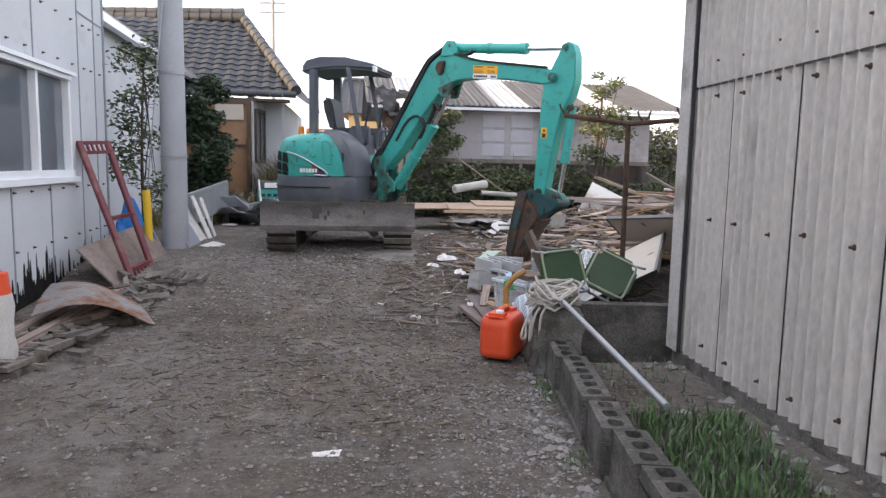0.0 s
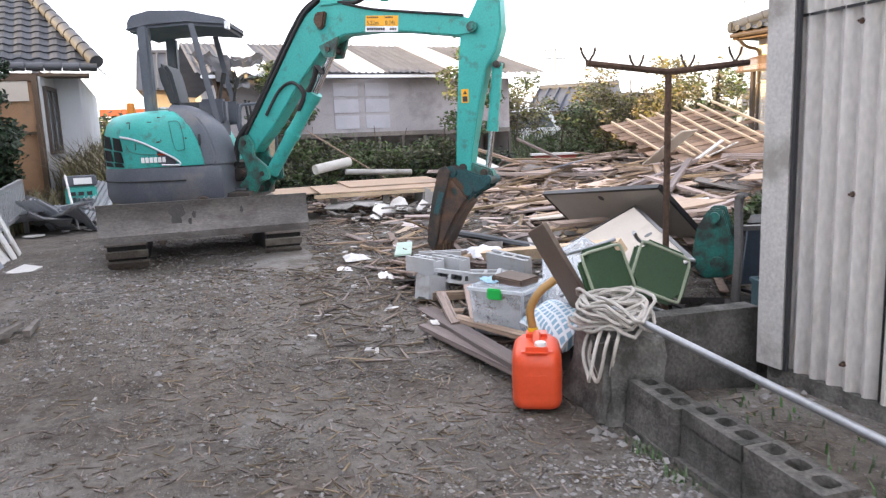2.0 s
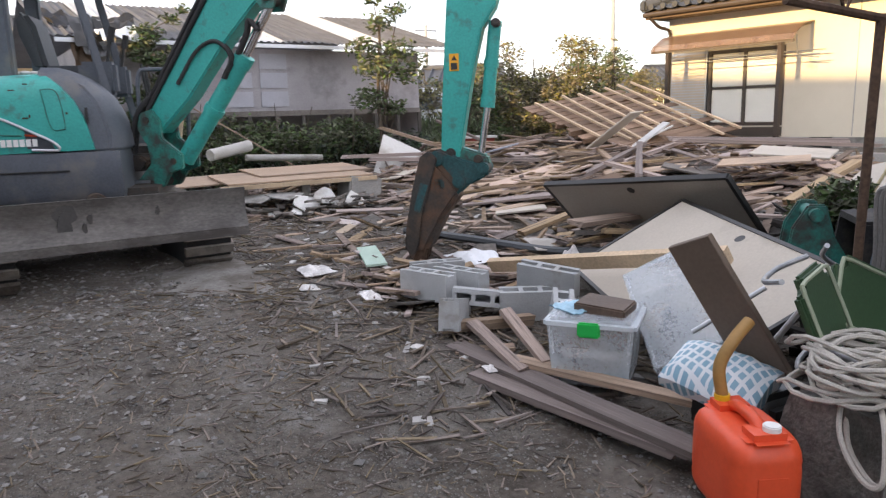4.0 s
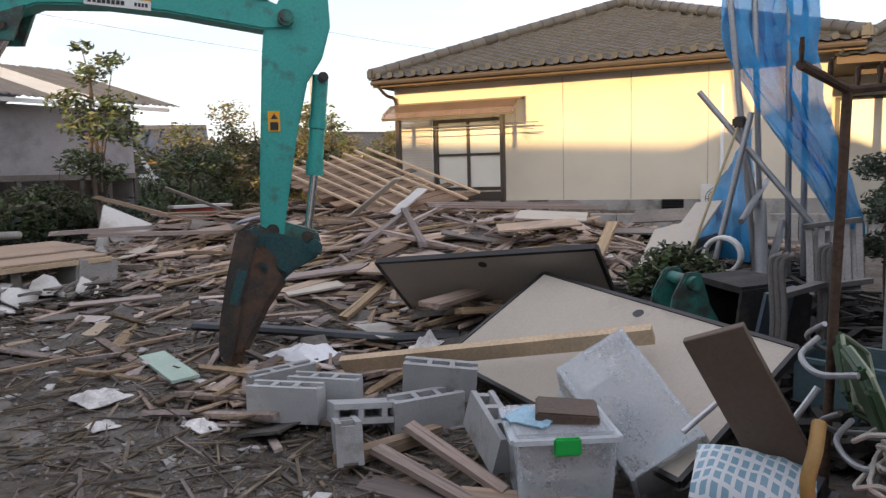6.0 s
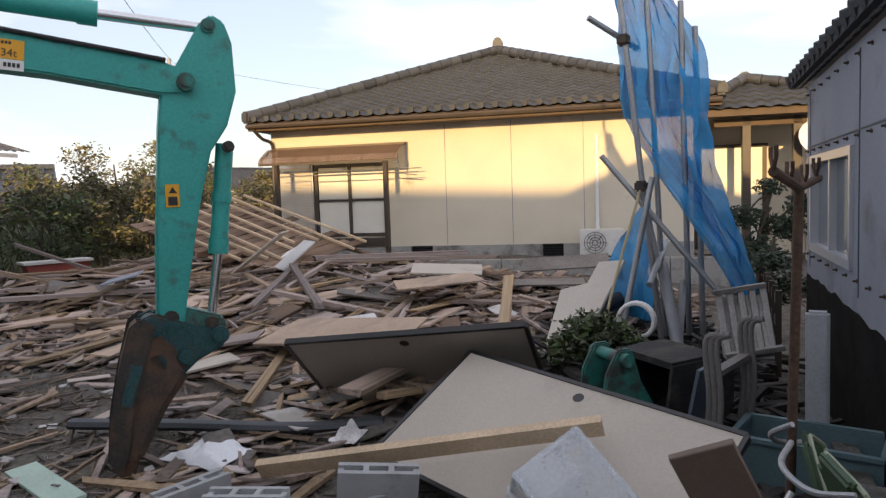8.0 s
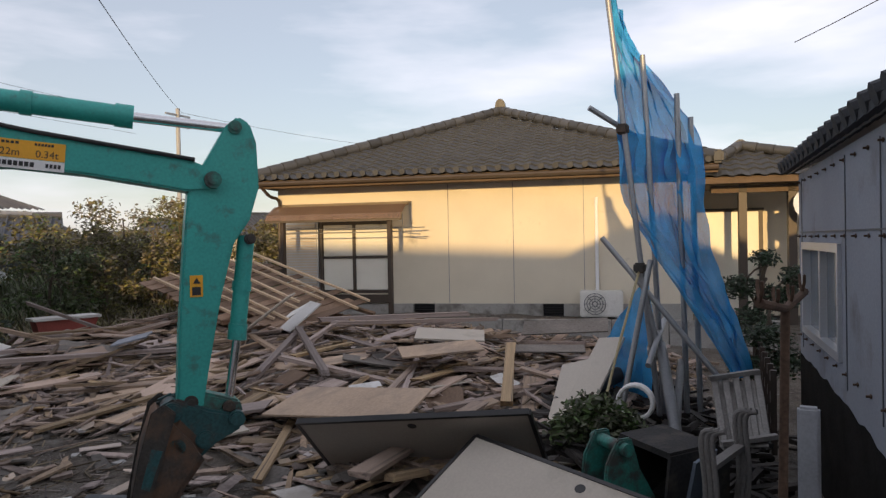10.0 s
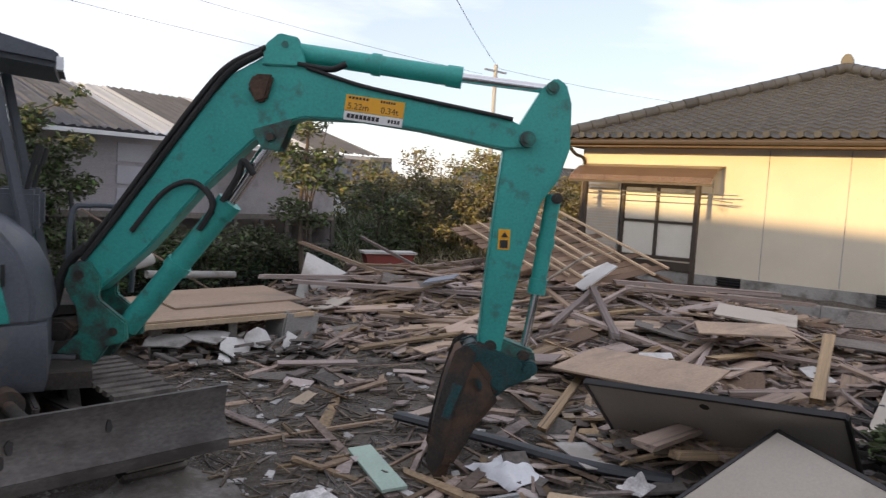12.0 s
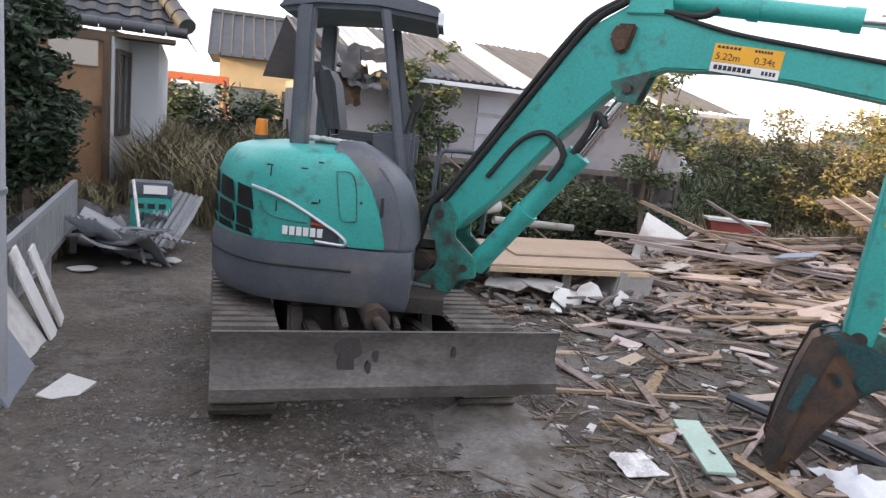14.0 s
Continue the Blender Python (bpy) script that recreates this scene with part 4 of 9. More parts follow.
while x < FLn + 0.6:
    w = 0.72
    bm = nb()
    a, b = fm @ V(x, 2.68, 0.45), fm @ V(x + w + 0.05, 2.68, 0.45)
    e_ = (b - a).normalized()
    u_ = (-FN * 3.4 + Z * 0.95)
    n = 16
    prev = None
    for i in range(n + 1):
        p = a.lerp(b, i / n) + Z * (0.02 * math.sin(i * math.pi * 0.75) + 0.01 * (k % 2))
        q = (bm.verts.new(p), bm.verts.new(p + u_))
        if prev:
            bm.faces.new((prev[0], q[0], q[1], prev[1]))
        prev = q
    bmesh.ops.solidify(bm, geom=bm.faces[:], thickness=0.01)
    part("roof_sheet", bm, WHITESHEET if k % 3 == 1 else ASPH, fs, "white plastic roof sheet" if k % 3 == 1 else "")
    x += w
    k += 1
bm = nb()
u_ = (-FN * 3.4 - Z * 0.95)
q0 = [fm @ V(-0.5, 3.62, -2.95), fm @ V(FLn + 0.6, 3.62, -2.95)]
q = [bm.verts.new(p) for p in (q0[0], q0[1], q0[1] + u_, q0[0] + u_)]
bm.faces.new(q)
bmesh.ops.solidify(bm, geom=bm.faces[:], thickness=0.03)
part("roof_back", bm, ASPH, fs)
bm = nb()
beam(bm, fm @ V(-0.4, 2.62, 0.4), fm @ V(FLn + 0.5, 2.62, 0.4), 0.05, 0.06)
part("eave_beam", bm, ALU, fs)

for x, z, d, w, h, tl, yw, mm, lab in ((0.1, 2.75, 0.4, 0.5, 0.5, 1.0, 0.2, BLACKEDGE, "torn black roofing felt"), (0.45, 2.9, 0.1, 0.55, 0.4, 0.7, -0.4, BLACKEDGE, "torn black roofing felt"), (-0.15, 3.0, -0.5, 0.5, 0.6, 0.5, 0.5, DARKIN, "torn black roofing felt"),
                                   (0.5, 2.72, 0.5, 0.6, 0.3, 0.5, 0.2, WHITESHEET, "torn white roof sheet"), (0.2, 2.6, 0.42, 0.4, 0.35, 1.2, -0.2, ASPH, "torn grey roof sheet"), (0.0, 2.45, 0.3, 0.35, 0.5, 1.4, 0.3, BROWNWOOD, "broken eave board")):
    bm = nb()
    bmesh.ops.create_grid(bm, x_segments=9, y_segments=7, size=0.5)
    m = fm @ Matrix.Translation((x, z, d)) @ Matrix.Rotation(yw, 4, "Y") @ Matrix.Rotation(tl - 1.57, 4, "X")
    for v in bm.verts:
        k = 0.75 + 0.5 * noise.noise(Vector((v.co.x * 5, v.co.y * 5, x * 9)))
        v.co = m @ V(v.co.x * w * (0.8 + 0.4 * k), v.co.y * h * (0.8 + 0.4 * k), 0.12 * noise.noise(v.co * 4 + Vector((x * 7, z, 0))))
    bmesh.ops.solidify(bm, geom=bm.faces[:], thickness=0.006)
    part("torn_sheet", bm, mm, fs, lab)

# ---- tiled house at the back of the yard (west) ----
TH = V(-4.1, 18.0, 0)
th = thing("tiled_house", "white house with a boarded wall and dark curved tile roof", "house", (-7, 20, 0.4), world=True)
bm = nb()
beam(bm, TH + V(0, 0, 1.6), TH + V(-0.55, -0.05, 1.6), 0.15, 2.6)
beam(bm, TH + V(-0.5, -1.15, 1.6), TH + V(-0.5, -0.07, 1.6), 0.12, 2.6)
beam(bm, TH + V(-0.07, 0, 1.6), TH + V(-1.0, 7, 1.6), 0.15, 2.6)
part("wall", bm, WHITEWALL, th)
bm = nb()
beam(bm, TH + V(-0.53, -1.2, 1.55), TH + V(-4.6, -1.7, 1.55), 0.1, 2.5)
part("boarded_wall", bm, mat("orange_plywood", (0.32, 0.19, 0.105), 0.8, var=0.15, bump=0.1, dirt=(0.25, 0.16, 0.1), amount=0.2), th, "orange-brown plywood sheathing")
bm = nb()
for x in (-0.5, -1.7, -2.8):
    y = -1.27 + (x + 0.5) * 0.123
    beam(bm, TH + V(x, y, 0.4), TH + V(x, y, 2.8), 0.09, 0.09)
beam(bm, TH + V(-0.45, -1.28, 2.76), TH + V(-4.6, -1.79, 2.76), 0.04, 0.1)
beam(bm, TH + V(-0.45, -1.275, 1.75), TH + V(-4.6, -1.785, 1.75), 0.03, 0.05)
part("stud", bm, BROWNWOOD, th)
bm = nb()
beam(bm, TH + V(-0.62, -1.29, 2.52), TH + V(-1.25, -1.37, 2.52), 0.03, 0.36)
part("insulation_board", bm, FUSUMA, th)
bm = nb()
for z in (1.38, 2.6):
    beam(bm, TH + V(-0.42, -1.0, z), TH + V(-0.42, -0.2, z), 0.08, 0.07)
for y in (-1.0, -0.6, -0.2):
    beam(bm, TH + V(-0.42, y, 1.35), TH + V(-0.42, y, 2.63), 0.08, 0.07)
wf_ = part("window", bm, BROWN, th, "dark brown wooden window frame")
bm = nb()
beam(bm, TH + V(-0.43, -1.0, 1.99), TH + V(-0.43, -0.2, 1.99), 0.03, 1.2)
part("pane", bm, GLASS, wf_)
bm = nb()
q0 = [TH + V(0.55, -1.0, 2.95), TH + V(-6, -2.2, 2.95), TH + V(-6, 2.2, 5.15), TH + V(-1.5, 2.0, 5.15), TH + V(0.0, 6, 2.95)]
vv = [bm.verts.new(p) for p in q0]
bm.faces.new((vv[0], vv[1], vv[2], vv[3]))
bm.faces.new((vv[0], vv[3], vv[4]))
bmesh.ops.solidify(bm, geom=bm.faces[:], thickness=0.14)
part("roof", bm, TILE, th)
e_ = (q0[1] - q0[0]).normalized()
u_ = ((q0[3] - q0[0]) - e_ * (q0[3] - q0[0]).dot(e_))
us = u_.length
dx = (q0[3] - q0[0]).dot(e_)
tile_roof("roof_tiles", q0[1], -e_, u_, lambda x, y: 0 < x < (q0[1] - q0[0]).length - dx * y / us and y < us, th, 0.3, 0.28)
ridge(th, q0[0] + Z * 0.12, q0[3] + Z * 0.12, 0.13)
ridge(th, q0[3] + Z * 0.15, q0[2] + Z * 0.15, 0.15)
ridge(th, q0[3] + Z * 0.3, q0[2] + Z * 0.3, 0.1)
ridge(th, q0[0] + Z * 0.02, q0[1] + Z * 0.02, 0.08)
bm = nb()
beam(bm, q0[0] + V(-0.2, 0.25, -0.12), q0[1] + V(0, 0.25, -0.12), 0.5, 0.06)
part("soffit", bm, BROWNWOOD, th)


# ---- excavator ----
EXC = V(-1.5, 10.65, 0.18)
exc = thing("excavator", "teal mini excavator with dark canopy parked on the rubble", "excavator", EXC, world=True)
um = Matrix.Translation(EXC) @ Matrix.Rotation(radians(5.2), 4, "Z")      # undercarriage, x to its side, -y to the blade
bd = Matrix.Translation(EXC) @ Matrix.Rotation(radians(-13.0), 4, "Z")     # body, x forward, y to its left

# tracks
for sx in (-0.78, 0.78):
    bm = nb()
    r, L = 0.25, 1.95
    prof = [(L / 2 + r * math.cos(a), 0.27 + r * math.sin(a)) for a in [radians(-90 + i * 15) for i in range(13)]] + [(-L / 2 + r * math.cos(a), 0.27 + r * math.sin(a)) for a in [radians(90 + i * 15) for i in range(13)]]
    prism(bm, prof, 0.36, um @ Matrix.Translation((sx, 0, 0)) @ Matrix((V(0, 1, 0), Z, V(1, 0, 0))).transposed().to_4x4())
    tr = part("track", bm, RUBBER, exc, "dark track belt")
    n = 46
    per = 2 * L + 2 * math.pi * r
    for i in range(n):
        s = i * per / n
        if s < L:
            y, z, a = -L / 2 + s, 0.27 + r, 0
        elif s < L + math.pi * r:
            q = (s - L) / r
            y, z, a = L / 2 + r * math.sin(q), 0.27 + r * math.cos(q), -q
        elif s < 2 * L + math.pi * r:
            y, z, a = L / 2 - (s - L - math.pi * r), 0.27 - r, math.pi
        else:
            q = (s - 2 * L - math.pi * r) / r
            y, z, a = -L / 2 - r * math.sin(q), 0.27 - r * math.cos(q), math.pi - q
        bm = nb()
        add_box(bm, (0, 0, 0.014), (0.4, 0.075, 0.03), um @ Matrix.Translation((sx, y, z)) @ Matrix.Rotation(a, 4, "X"), 0.96)
        part("track_shoe", bm, TRACK, tr).matrix_parent_inverse = Matrix.Identity(4)
# note: sub-parts carry world coordinates relative to the machine's base
bm = nb()
add_box(bm, (0, 0, 0.42), (1.0, 1.1, 0.28), um)
add_box(bm, (0, -0.05, 0.6), (0.75, 0.75, 0.1), um)
for sx in (-0.45, 0.45):
    prism(bm, [(-0.55, 0.2), (0.6, 0.2), (0.35, 0.5), (-0.35, 0.6)], 0.1, um @ Matrix.Translation((sx, -0.3, 0)) @ Matrix((V(0, 1, 0), Z, V(1, 0, 0))).transposed().to_4x4())
bevel(bm, 0.02)
part("undercarriage", bm, DARKIRON, exc)
for sx in (-1, 1):
    for sy in (-1, 1):
        bm = nb()
        prism(bm, [(0.2, 0.3), (0.62, 0.16), (0.62, 0.34), (0.36, 0.52), (0.2, 0.55)], 0.09, um @ Matrix.Rotation(math.atan2(sy * 0.75, sx), 4, "Z") @ Matrix((V(1, 0, 0), Z, V(0, -1, 0))).transposed().to_4x4())
        bevel(bm, 0.015)
        part("frame_leg", bm, STEEL, exc, "dusty steel track-frame leg")
for sx in (-0.17, 0.17):
    bm = nb()
    prism(bm, [(-0.5, 0.45), (-0.95, 0.42), (-1.0, 0.55), (-0.7, 0.66), (-0.5, 0.62)], 0.04, um @ Matrix.Translation((sx, 0, 0)) @ Matrix((V(0, 1, 0), Z, V(1, 0, 0))).transposed().to_4x4())
    bevel(bm, 0.01)
    part("cylinder_bracket", bm, STEEL, exc)
bm = nb()
tube(bm, [um @ V(0, 0, 0.58), um @ V(0, 0, 0.72)], 0.42, 24)
part("slew_ring", bm, DARKIRON, exc)
# blade: curved plate with arms and cylinder
bm = nb()
ys = -1.62
prof = [(0.02, 0.36), (0.05, 0.4), (-0.03, 0.55), (-0.02, 0.66), (0.01, 0.72), (0.04, 0.72), (0.02, 0.66), (0.012, 0.55), (0.075, 0.42), (0.05, 0.36)]
prism(bm, prof, 1.96, um @ Matrix.Translation((0, ys, 0)) @ Matrix((V(0, -1, 0), Z, V(-1, 0, 0))).transposed().to_4x4())
bl = part("blade", bm, STEEL, exc, "bare worn steel dozer blade")
bm = nb()
beam(bm, um @ V(-0.98, ys - 0.065, 0.385), um @ V(0.98, ys - 0.065, 0.385), 0.02, 0.06)
part("cutting_edge", bm, STEEL, exc, "bright worn cutting edge")
STAIN = mat("oily_grime", (0.05, 0.047, 0.045), 0.45, var=0.3, bump=0.05)
for x, z, w, h in ((-0.27, 0.63, 0.075, 0.07), (-0.28, 0.55, 0.045, 0.1), (-0.12, 0.58, 0.018, 0.035), (-0.16, 0.52, 0.016, 0.035), (0.33, 0.6, 0.014, 0.035)):
    bm = nb()
    prism(bm, [(w * math.cos(a) * (1 + 0.15 * math.sin(3 * a + x * 9)), h * math.sin(a)) for a in [k * 0.349 for k in range(18)]], 0.03, um @ Matrix.Translation((x, ys - 0.014 - max(0, 0.56 - z) * 0.4, z)) @ Matrix((V(1, 0, 0), Z, V(0, -1, 0))).transposed().to_4x4())
    part("oil_stain", bm, STAIN, bl, "black oil stain")
bm = nb()
for sx in (-0.35, 0.35):
    beam(bm, um @ V(sx, -0.5, 0.4), um @ V(sx * 1.1, ys + 0.03, 0.5), 0.1, 0.16)
bevel(bm, 0.015)
part("blade_arm", bm, DARKIRON, exc)
bm = nb()
tube(bm, [um @ V(0.0, -0.45, 0.6), um @ V(0.0, -1.05, 0.62)], 0.07, 14)
tube(bm, [um @ V(0, -1.0, 0.62), um @ V(0, -1.12, 0.62)], 0.085, 14)
tube(bm, [um @ V(0, -1.1, 0.62), um @ V(0, ys + 0.02, 0.62)], 0.035, 12)
part("blade_cylinder", bm, DARKIRON, exc)


def shell(bm, rings, m):
    """Skin between rings of equal length."""
    vs = [[bm.verts.new(m @ Vector(p)) for p in r] for r in rings]
    n = len(vs[0])
    for a, b in zip(vs, vs[1:]):
        for i in range(n):
            bm.faces.new((a[i], a[(i + 1) % n], b[(i + 1) % n], b[i]))
    bm.faces.new(vs[0][::-1])
    bm.faces.new(vs[-1])


def outline(r, f0, y0, y1, n=22, fl=None):
    """Body plan: a round tail of radius r behind the slew centre, cut square in front at f0."""
    pts = []
    a0, a1 = math.pi - math.acos(-max(-0.99, min(0.99, y1 / r * 0))) , 0
    for i in range(n + 1):
        a = radians(72 + (288 - 72) * i / n)
        pts.append((r * math.cos(a), max(min(r * math.sin(a), y1), y0)))
    pts += [(f0, y0), (f0, y1)]
    return pts


# counterweight and skirt
bm = nb()
shell(bm, [[(x * 0.97, y * 0.97, z) for x, y in outline(0.99, 0.52, -0.9, 0.9)] for z in (0.64,)] + [[(x * k, y * k, z) for x, y in outline(0.99, 0.52, -0.9, 0.9)] for k, z in ((1.0, 0.7), (1.0, 0.96), (0.985, 1.02))], bd)
cw = part("counterweight", bm, CHARCOAL, exc, "charcoal cast counterweight with scrapes")
bm = nb()
o = outline(1.0, 0.52, -0.91, 0.91)
tube(bm, [bd @ V(x, y, 0.88) for x, y in o[4:22]], 0.008, 6)
part("groove", bm, RUBBER, exc)
bm = nb()
add_box(bm, (0.1, -0.0, 0.66), (1.3, 1.5, 0.1), bd)
part("revolving_frame", bm, DARKIRON, exc)
# teal hood over the engine
bm = nb()
rings = []
for k, z, f0 in ((0.985, 1.03, 0.335), (0.99, 1.08, 0.33), (0.985, 1.28, 0.28), (0.97, 1.42, 0.21), (0.935, 1.52, 0.13), (0.87, 1.59, 0.05), (0.78, 1.62, 0.0), (0.66, 1.635, -0.03)):
    rings.append([(x * k if x < f0 - 0.001 else f0, y * (k if y < 0 else 1), z + (0.02 * x)) for x, y in [(min(u, f0), w) for u, w in outline(0.99, f0, -0.9, 0.86)]])
shell(bm, rings, bd)
hood = part("hood", bm, TEAL, exc, "teal engine hood with rust marks")

def on_hood(x, z, out=0.006):
    """A point of the hood's right side at x forward and height z."""
    k = 0.99 if z < 1.1 else 0.99 - 0.02 * ((z - 1.1) / 0.32) ** 2
    r = 0.99 * k
    y = -min(0.9 * k, math.sqrt(max(r * r - x * x, 0.0)))
    nrm = Vector((x if -y < 0.89 * k else 0.0, y, 0)).normalized() * out
    return bd @ (Vector((x, y, z)) + nrm)


def patch_on_hood(corners, thick, n=6, out=0.006):
    """A thin plate following the hood between four corners (x, z)."""
    g_ = nb()
    (xa, za), (xb, zb), (xc, zc), (xd, zd) = corners
    rows = []
    for q in range(3):
        f = q / 2
        p0, p1 = (xa + (xd - xa) * f, za + (zd - za) * f), (xb + (xc - xb) * f, zb + (zc - zb) * f)
        rows.append([g_.verts.new(on_hood(p0[0] + (p1[0] - p0[0]) * k / n, p0[1] + (p1[1] - p0[1]) * k / n, out)) for k in range(n + 1)])
    for a_, b_ in zip(rows, rows[1:]):
        for k in range(n):
            g_.faces.new((a_[k], a_[k + 1], b_[k + 1], b_[k]))
    bmesh.ops.solidify(g_, geom=g_.faces[:], thickness=thick)
    return g_


for z0, z1, dz in ((1.265, 1.4, -0.03), (1.125, 1.24, -0.022), (1.055, 1.1, -0.01)):
    for x0, x1 in ((-0.93, -0.83), (-0.815, -0.665), (-0.645, -0.51)):
        d0, d1 = dz * (x0 + 0.93) / 0.2, dz * (x1 + 0.93) / 0.2
        part("vent", patch_on_hood([(x0, z0 + d0), (x1, z0 + d1), (x1 - 0.03, z1 + d1), (x0 - 0.01, z1 + d0)], 0.008), RUBBER, exc, "black mesh vent opening")
bm = nb()
tube(bm, curve_pts([on_hood(x, z, 0.01) for x, z in ((-0.53, 1.355), (-0.4, 1.33), (-0.28, 1.285), (-0.17, 1.23), (-0.06, 1.17), (0.03, 1.12), (0.085, 1.075), (0.09, 1.05), (0.06, 1.04), (-0.1, 1.05))], 5), 0.011, 8)
part("trim_strip", bm, ALU, exc, "silver trim strip")
part("badge_plate", patch_on_hood([(-0.13, 1.06), (0.06, 1.05), (0.04, 1.1), (-0.14, 1.2)], 0.006), CHARCOAL, exc, "dark badge plate on the hood")
part("badge_stripe", patch_on_hood([(-0.14, 1.155), (-0.05, 1.15), (-0.06, 1.165), (-0.14, 1.17)], 0.004, out=0.012), RED, exc, "small red badge stripe")
bm = nb()
for i in range(6):
    x = -0.31 + i * 0.044
    beam(bm, on_hood(x, 1.105, 0.012), on_hood(x + 0.033, 1.105, 0.012), 0.006, 0.055)
part("model_mark", bm, SIGN_W, exc, "white lettering bars on the hood")
bm = nb()
tube(bm, curve_pts([on_hood(x, z, 0.004) for x, z in ((0.0, 1.5), (0.09, 1.5), (0.13, 1.42), (0.15, 1.22), (0.13, 1.2), (0.06, 1.2), (0.03, 1.3), (0.0, 1.5))], 3), 0.004, 5)
part("door_seam", bm, TEAL_OLD, exc)
bm = nb()
tube(bm, curve_pts([on_hood(x, z, 0.004) for x, z in ((-0.47, 1.27), (-0.42, 1.2), (-0.3, 1.17), (-0.16, 1.16))], 4), 0.005, 5)
part("crease", bm, TEAL_OLD, exc)
for x, z, w, h in ((-0.42, 1.5, 0.05, 0.012), (-0.41, 1.46, 0.012, 0.07), (-0.2, 1.5, 0.05, 0.01), (-0.12, 1.29, 0.05, 0.014), (-0.09, 1.305, 0.012, 0.03), (-0.36, 1.25, 0.012, 0.08), (0.17, 1.32, 0.02, 0.02), (-0.1, 1.545, 0.04, 0.012)):
    part("rust_patch", patch_on_hood([(x - w / 2, z - h / 2), (x + w / 2, z - h / 3), (x + w / 3, z + h / 2), (x - w / 2.5, z + h / 2.4)], 0.003, 3, 0.004), RUST, exc, "rust-brown paint chip")
bm = nb()
rings = [[(x, y, z) for x, y in ((0.1, -0.875), (0.44, -0.855), (0.53, -0.74), (0.55, -0.28), (0.1, -0.28))] for z in (1.02,)]
rings += [[(-0.05, -0.868 + q * 0.45, z), (max(0.46 - q, 0.0), -0.85 + q * 0.45, z), (max(0.54 - q, 0.02), -0.7 + q * 0.2, z), (max(0.55 - q, 0.03), -0.28, z), (-0.05, -0.28, z)] for z, q in ((1.15, 0.01), (1.3, 0.05), (1.43, 0.11), (1.53, 0.19), (1.6, 0.28), (1.65, 0.38), (1.68, 0.46))]
shell(bm, rings, bd)
bevel(bm, 0.02)
part("side_cover", bm, CHARCOAL, exc, "slate-grey side cover")
bm = nb()
add_box(bm, (0.3, -0.852, 1.3), (0.018, 0.02, 0.12), bd)
part("latch_slot", bm, RUBBER, exc)
bm = nb()
add_box(bm, (0.42, 0.3, 1.0), (0.75, 1.1, 0.06), bd)
part("floor_plate", bm, DARKIRON, exc)
# seat, levers, canopy
seat = part("seat", (lambda b: (add_box(b, (0.05, 0.22, 1.68), (0.5, 0.5, 0.12), bd), bevel(b, 0.05), b)[-1])(nb()), SEATGREY, exc, "dark vinyl operator seat")
bm = nb()
prism(bm, [(-0.24, 1.7), (-0.13, 1.7), (-0.2, 2.08), (-0.27, 2.2), (-0.36, 2.18), (-0.34, 2.0)], 0.46, bd @ Matrix.Translation((0, 0.22, 0)) @ Matrix((V(1, 0, 0), Z, V(0, -1, 0))).transposed().to_4x4())
bevel(bm, 0.04)
part("backrest", bm, SEATGREY, exc)
bm = nb()
add_box(bm, (0.0, 0.22, 1.5), (0.6, 0.6, 0.3), bd)
part("seat_base", bm, CHARCOAL, exc)
for y in (-0.1, 0.55):
    bm = nb()
    add_box(bm, (0.28, y, 1.62), (0.3, 0.16, 0.28), bd)
    bevel(bm, 0.03)
    part("console", bm, CHARCOAL, exc)
    bm = nb()
    tube(bm, [bd @ V(0.35, y, 1.72), bd @ V(0.4, y, 1.95)], 0.015, 8)
    tube(bm, [bd @ V(0.4, y, 1.93), bd @ V(0.43, y, 2.05)], 0.028, 8)
    part("control_lever", bm, RUBBER, exc)
bm = nb()
prism(bm, [(0, 0), (0.32, 0.02), (0.36, 0.3), (0.05, 0.22)], 0.03, bd @ Matrix.Translation((0.55, 0.25, 1.05)) @ Matrix.Rotation(1.2, 4, "X"))
part("foot_mat", bm, PALEWOOD, exc)
for y in (0.1, 0.3):
    bm = nb()
    tube(bm, [bd @ V(0.62, y, 1.03), bd @ V(0.64, y, 1.35), bd @ V(0.6, y, 1.75)], 0.014, 8)
    part("travel_lever", bm, RUBBER, exc)
for f0, f1, y, w in ((-0.37, -0.37, -0.28, 0.12), (-0.37, -0.37, 0.66, 0.12)):
    bm = nb()
    beam(bm, bd @ V(f0, y, 1.55), bd @ V(f1, y, 2.56), w, 0.12, bd.to_3x3() @ V(1, 0, 0))
    bevel(bm, 0.02)
    part("canopy_post", bm, CHARCOAL, exc)
for y in (-0.3, 0.7):
    bm = nb()
    beam(bm, bd @ V(0.46, y, 1.0), bd @ V(0.16, y, 2.58), 0.065, 0.065)
    bevel(bm, 0.012)
    part("canopy_post", bm, CHARCOAL, exc)
bm = nb()
prof = [(-0.56, 2.5), (-0.58, 2.58), (-0.5, 2.69), (-0.3, 2.74), (0.1, 2.73), (0.5, 2.64), (0.56, 2.6), (0.54, 2.53), (0.1, 2.57), (-0.3, 2.55)]
prism(bm, prof, 0.98, bd @ Matrix.Translation((0, 0.2, 0)) @ Matrix((V(1, 0, 0), Z, V(0, -1, 0))).transposed().to_4x4())
bevel(bm, 0.035)
part("canopy", bm, CHARCOAL, exc, "charcoal canopy roof")
bm = nb()
add_box(bm, (0.54, -0.22, 2.56), (0.04, 0.1, 0.08), bd)
part("work_light", bm, WHITESHEET, exc)
bm = nb()
